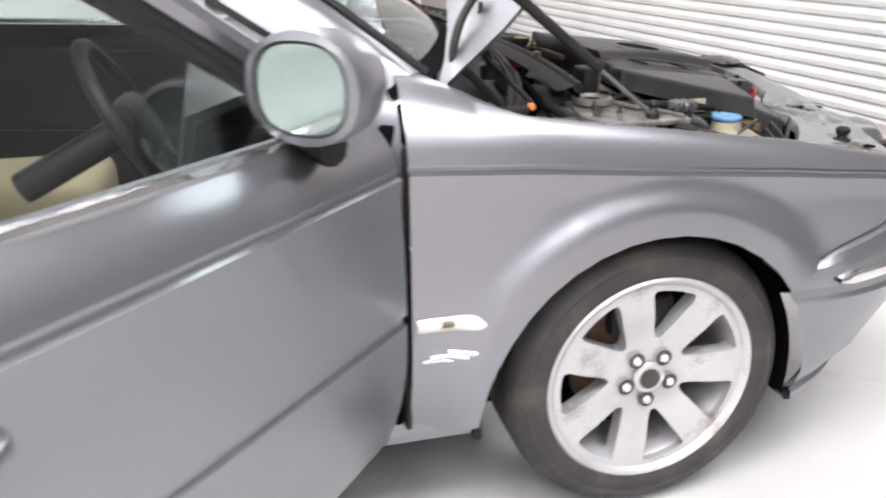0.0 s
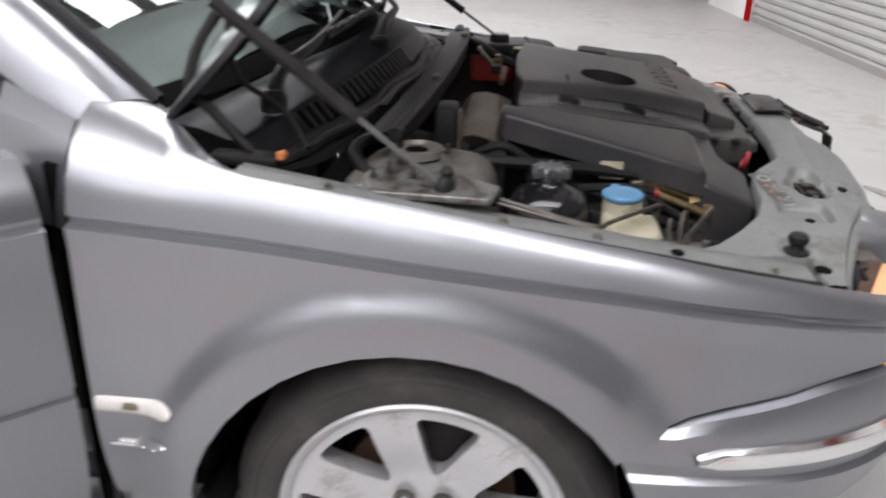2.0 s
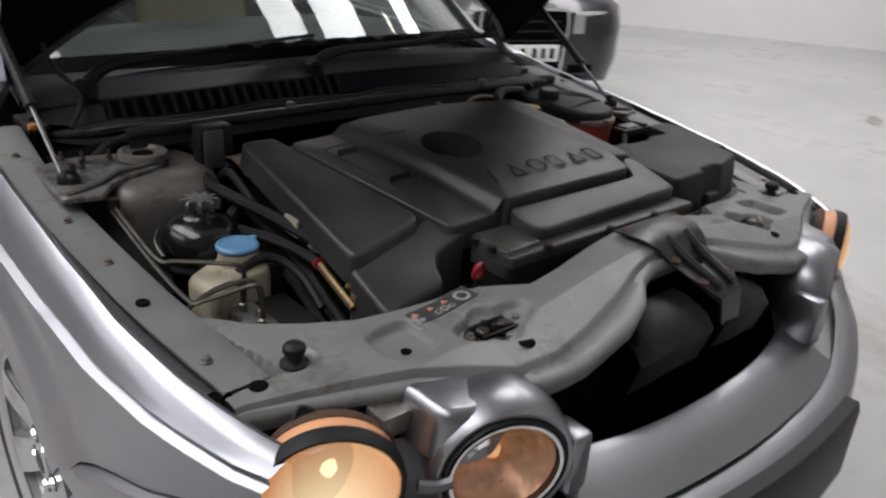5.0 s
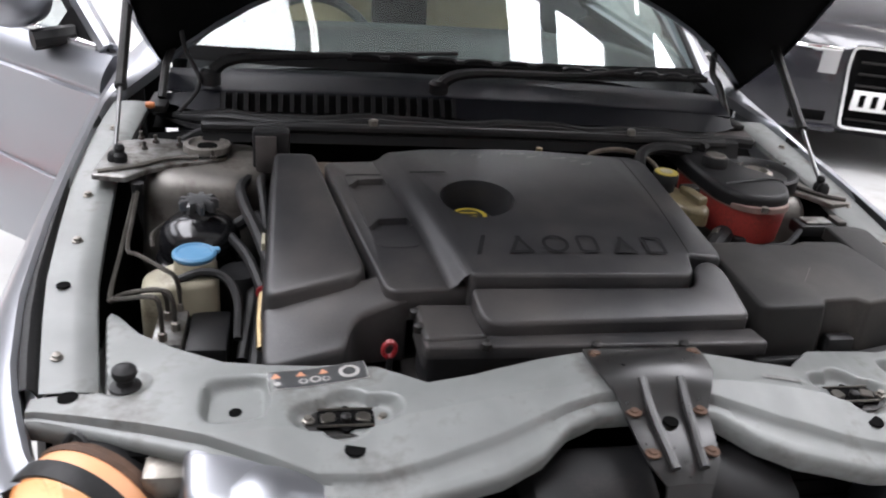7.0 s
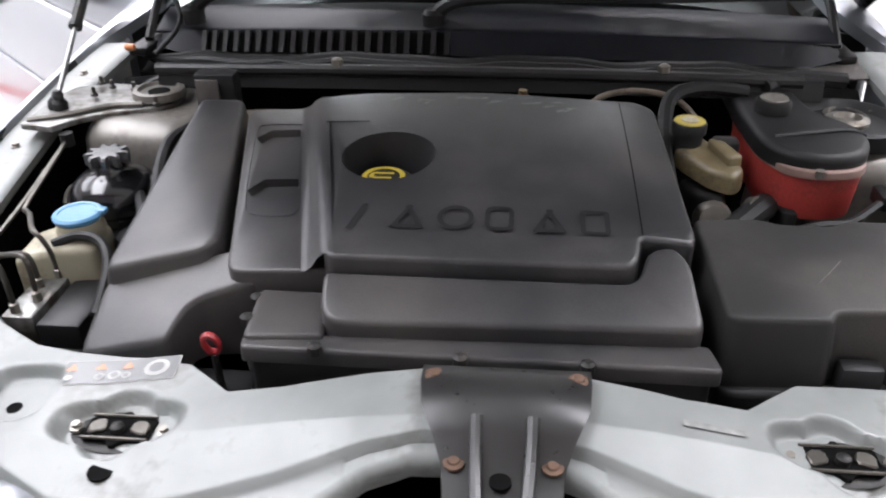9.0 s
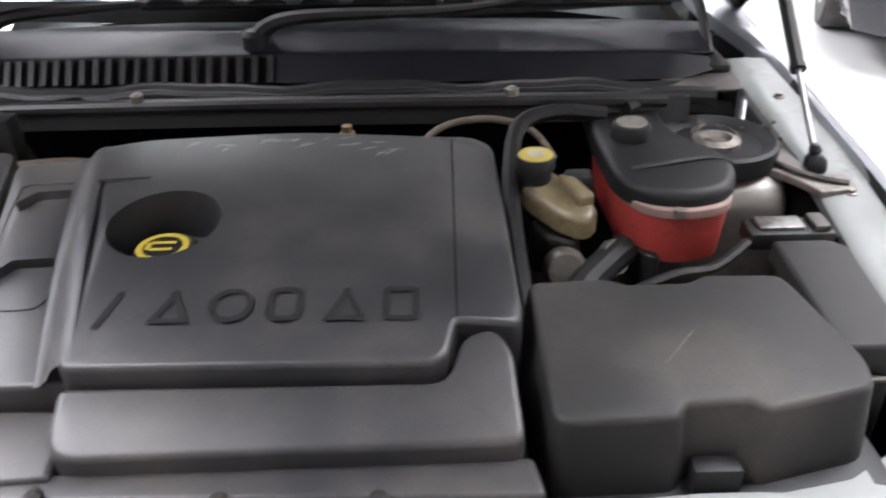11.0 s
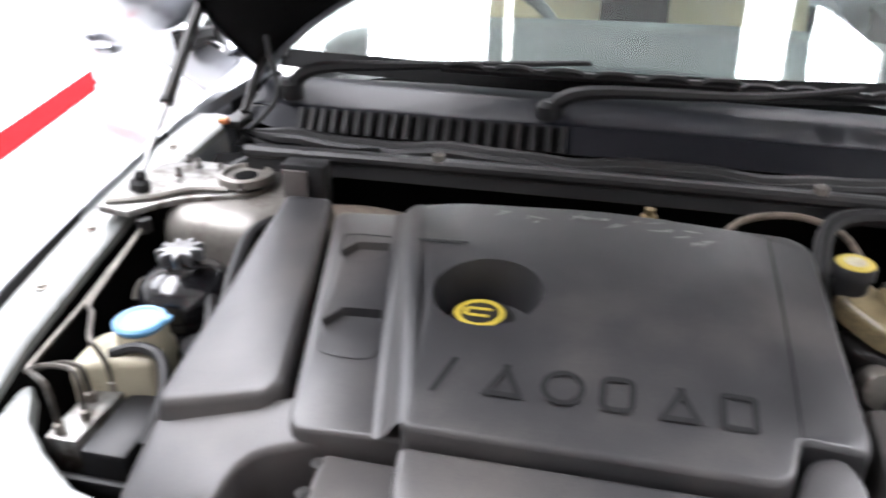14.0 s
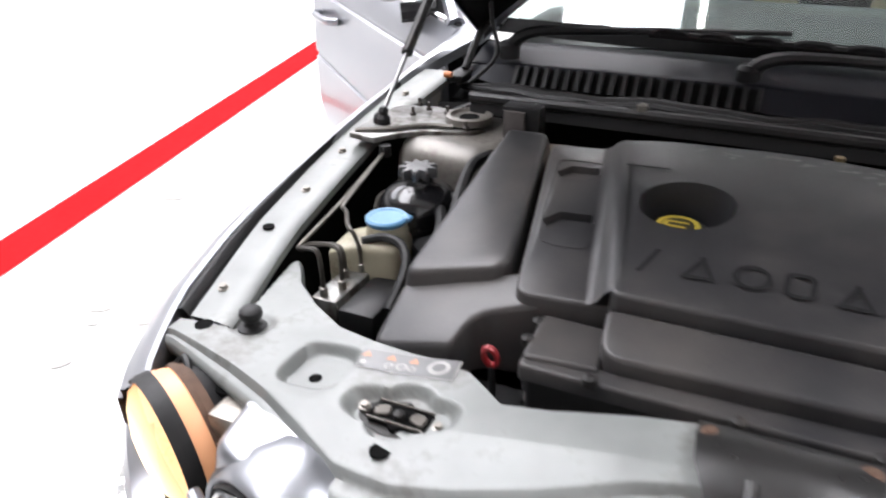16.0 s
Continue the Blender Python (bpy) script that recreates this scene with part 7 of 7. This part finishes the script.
part("yellow_wire", tube(bm_new(), [(0.40, -0.28, 0.80), (0.43, -0.29, 0.795), (0.47, -0.275, 0.80), (0.50, -0.25, 0.79)], 0.004, 6), YELLOW, ch)
part("black_wire", tube(bm_new(), [(0.40, -0.275, 0.805), (0.45, -0.26, 0.815), (0.50, -0.24, 0.81), (0.55, -0.20, 0.82)], 0.006, 6), RUBBER, ch)
part("gearbox_clutter", slab(bm_new(), [(0.28, -0.05), (0.56, -0.12), (0.60, -0.33), (0.30, -0.33)], 0.70, 0.2, 0.02, 0.03), GRIME, bay)
part("engine_block", slab(bm_new(), [(-0.44, -0.05), (0.22, -0.02), (0.25, -0.55), (-0.45, -0.54)], 0.735, 0.34, 0.02, 0.03), GRIME, bay, "dark engine block under the covers")

# the passenger side of the shell stands nearer to the middle of the bay
def nearer(x, y, z):
    return (x - 0.05 * min(1.0, max(0.0, (y + 0.74) / 0.45)) - 0.022 * min(1.0, max(0.0, (y + 0.3) / 0.4)), y, z)


def tower_set(x, y, z):
    k = min(1.0, max(0.0, (x - 0.56) / 0.18))
    return (x - 0.048 * k, y - 0.02 * k, z - 0.025 * min(1.0, max(0.0, (x - 0.40) / 0.12)))


for kinds, shift in ((("front_wing", "inner_wing_rail", "wing_seal", "rail_bolt", "rail_hole"), nearer), (("strut_tower", "tower_plate", "strut_cup", "cup_hole", "tower_stud", "ball_stud", "plate_rib"), tower_set)):
    for ob in [o for o in bpy.data.objects if o.name.split(".")[0] in kinds and o.data.vertices[0].co.x > 0.3]:
        for v in ob.data.vertices:
            v.co = shift(*v.co)

# the mirrors stand high on their arms
for ob in [o for o in car.children_recursive if o.name.split(".")[0] in ("door_mirror", "mirror_rim", "mirror_lip", "mirror_pane")]:
    for v in ob.data.vertices:
        v.co.z += 0.042

# the cowl, screen, pillars, bonnet and doors follow the passenger's side inwards
FITTED = ("front_wing", "inner_wing_rail", "wing_seal", "rail_bolt", "rail_hole", "strut_tower", "tower_plate", "strut_cup", "cup_hole", "tower_stud", "ball_stud", "plate_rib", "gas_strut", "strut_collar", "strut_rod", "coolant_tank", "tank_lid", "collar", "strut_nut", "thick_hose", "heater_hose", "wiper_arm", "wiper_blade", "blade_bridge")
for ob in car.children_recursive:
    if ob.type == "MESH" and ob.name.split(".")[0] not in FITTED and ob.matrix_basis == Matrix.Identity(4) and ob.parent.matrix_basis == Matrix.Identity(4):
        co = [v.co for v in ob.data.vertices]
        if max(c.y for c in co) > 0.1 and max(c.x for c in co) > 0.05:
            for c in co:
                c.x -= 0.072 * min(1.0, max(0.0, c.x / 0.7)) * min(1.0, max(0.0, (c.y + 0.6) / 0.4))

# ---- other parked car ----
def parked_car():
    t = thing("parked_car", "black parked saloon car with chrome-framed grille", "car", 2.82, 2.32, 0, -19)
    # stations along y from the nose back: y, half width, sill z, shoulder z, top z
    st = [(0.0, 0.60, 0.24, 0.56, 0.68), (0.06, 0.75, 0.20, 0.64, 0.74), (0.18, 0.86, 0.19, 0.70, 0.79), (0.6, 0.91, 0.22, 0.76, 0.88), (1.1, 0.90, 0.22, 0.84, 0.98), (1.4, 0.90, 0.22, 0.86, 1.0), (2.6, 0.90, 0.22, 0.90, 1.0), (3.8, 0.89, 0.24, 0.92, 1.02), (4.35, 0.84, 0.30, 0.88, 0.98), (4.5, 0.76, 0.36, 0.78, 0.84)]
    loops = []
    for y, w, z0, zs, zt in st:
        loops.append([(-w * 0.94, y, z0), (-w, y, lerp(z0, zs, 0.3)), (-w * 1.0, y, lerp(z0, zs, 0.75)), (-w * 0.965, y, zs), (-w * 0.86, y, lerp(zs, zt, 0.65)), (-w * 0.5, y, zt), (0, y, zt + 0.012), (w * 0.5, y, zt), (w * 0.86, y, lerp(zs, zt, 0.65)), (w * 0.965, y, zs), (w, y, lerp(z0, zs, 0.75)), (w, y, lerp(z0, zs, 0.3)), (w * 0.94, y, z0)])
    part("body", rings(bm_new(), loops), BLACKPAINT, t, "glossy black bodywork", 30)
    cab = []
    for y, w, z in ((1.25, 0.74, 0.98), (1.95, 0.60, 1.36), (2.5, 0.60, 1.42), (3.2, 0.58, 1.38), (3.95, 0.70, 1.0)):
        cab.append([(-w, y, z - 0.05), (-w * 0.8, y, z), (0, y, z + 0.02), (w * 0.8, y, z), (w, y, z - 0.05), (0.76, y, 0.95), (-0.76, y, 0.95)])
    part("cabin", rings(bm_new(), cab), BLACKPAINT, t)
    part("windscreen", sheet(bm_new(), [[(u * lerp(0.70, 0.56, v), lerp(1.24, 1.93, v) - 0.012, lerp(0.985, 1.372, v)) for u in (-1, -0.5, 0, 0.5, 1)] for v in (0, 0.5, 1)], 0.004), BLACKPAINT, t)
    # grille with chrome frame
    fr = [(-0.32, 0.70), (0.32, 0.70), (0.33, 0.60), (0.29, 0.25), (-0.29, 0.25), (-0.33, 0.60)]
    rp = round_poly(fr, 0.04, 3)
    g = part("grille", rings(bm_new(), [[(x, -0.012 + 0.06 * max(0, (z - 0.5)), z) for x, z in rp], [(x * 0.97, -0.022 + 0.06 * max(0, (z - 0.5)), z) for x, z in rp]]), DARK, t, "dark barred grille")
    bm = bm_new()
    rp2 = inset(rp, 0.016)
    rings(bm, [[(x, -0.005 + 0.06 * max(0, z - 0.5), z) for x, z in rp], [(x, -0.035 + 0.06 * max(0, z - 0.5), z) for x, z in rp], [(x, -0.035 + 0.06 * max(0, z - 0.5), z) for x, z in rp2], [(x, -0.02 + 0.06 * max(0, z - 0.5), z) for x, z in rp2]], caps=(False, False))
    part("grille_frame", bm, CHROME, g, "chrome grille frame")
    for k in range(6):
        z = 0.30 + 0.062 * k
        part("grille_bar", box(bm_new(), -0.26, 0.26, -0.032, -0.02, z, z + 0.012, 0.003), GRIME, g)
    pl = part("number_plate", box(bm_new(), -0.26, 0.26, -0.048, -0.036, 0.36, 0.47, 0.004), PLATE, t, "white number plate with dark bars")
    for k in range(7):
        x = -0.225 + 0.066 * k + (0.02 if k > 3 else 0)
        part("plate_bar", box(bm_new(), x, x + 0.030, -0.0505, -0.0485, 0.382, 0.448), DARK, pl)
    for s in (-1, 1):
        hl = part("headlight", sheet(bm_new(), [[(s * x, y, z) for x, y in ((0.37, -0.010), (0.50, 0.004), (0.60, 0.04), (0.69, 0.10), (0.775, 0.20))] for z in (0.535, 0.57, 0.62, 0.66)], 0.004), REFLECTOR, t, "clear headlight")
        part("headlight_trim", tube(bm_new(), [(s * x, y - 0.012, 0.668) for x, y in ((0.37, 0.0), (0.50, 0.012), (0.60, 0.045), (0.69, 0.105), (0.775, 0.21))], 0.012), CHROME, hl)
        part("fog_intake", box(bm_new(), *sorted((s * 0.36, s * 0.56)), -0.006, 0.06, 0.27, 0.33, 0.01), DARK, t)
        part("bumper_blade", tube(bm_new(), [(s * x, y, 0.235) for x, y in ((0.30, -0.015), (0.48, -0.005), (0.62, 0.05), (0.76, 0.18), (0.84, 0.34))], 0.02), BLACKPAINT, t)
        for yw in (0.95, 3.75):
            w = part("tyre", lathe(bm_new(), [(0.20, -0.10), (0.31, -0.10), (0.325, -0.07), (0.325, 0.07), (0.31, 0.10), (0.20, 0.10)], 36, Matrix.Translation((s * 0.80, yw, 0.325)) @ Matrix.Rotation(radians(90), 4, "Y")), TYRE, t)
            part("rim", lathe(bm_new(), [(0.205, 0.06), (0.20, 0.105), (0.06, 0.10), (0.05, 0.108)], 28, Matrix.Translation((s * 0.80, yw, 0.325)) @ Matrix.Rotation(radians(90 * s), 4, "Y")), ALLOY, w)
    return t


parked_car()
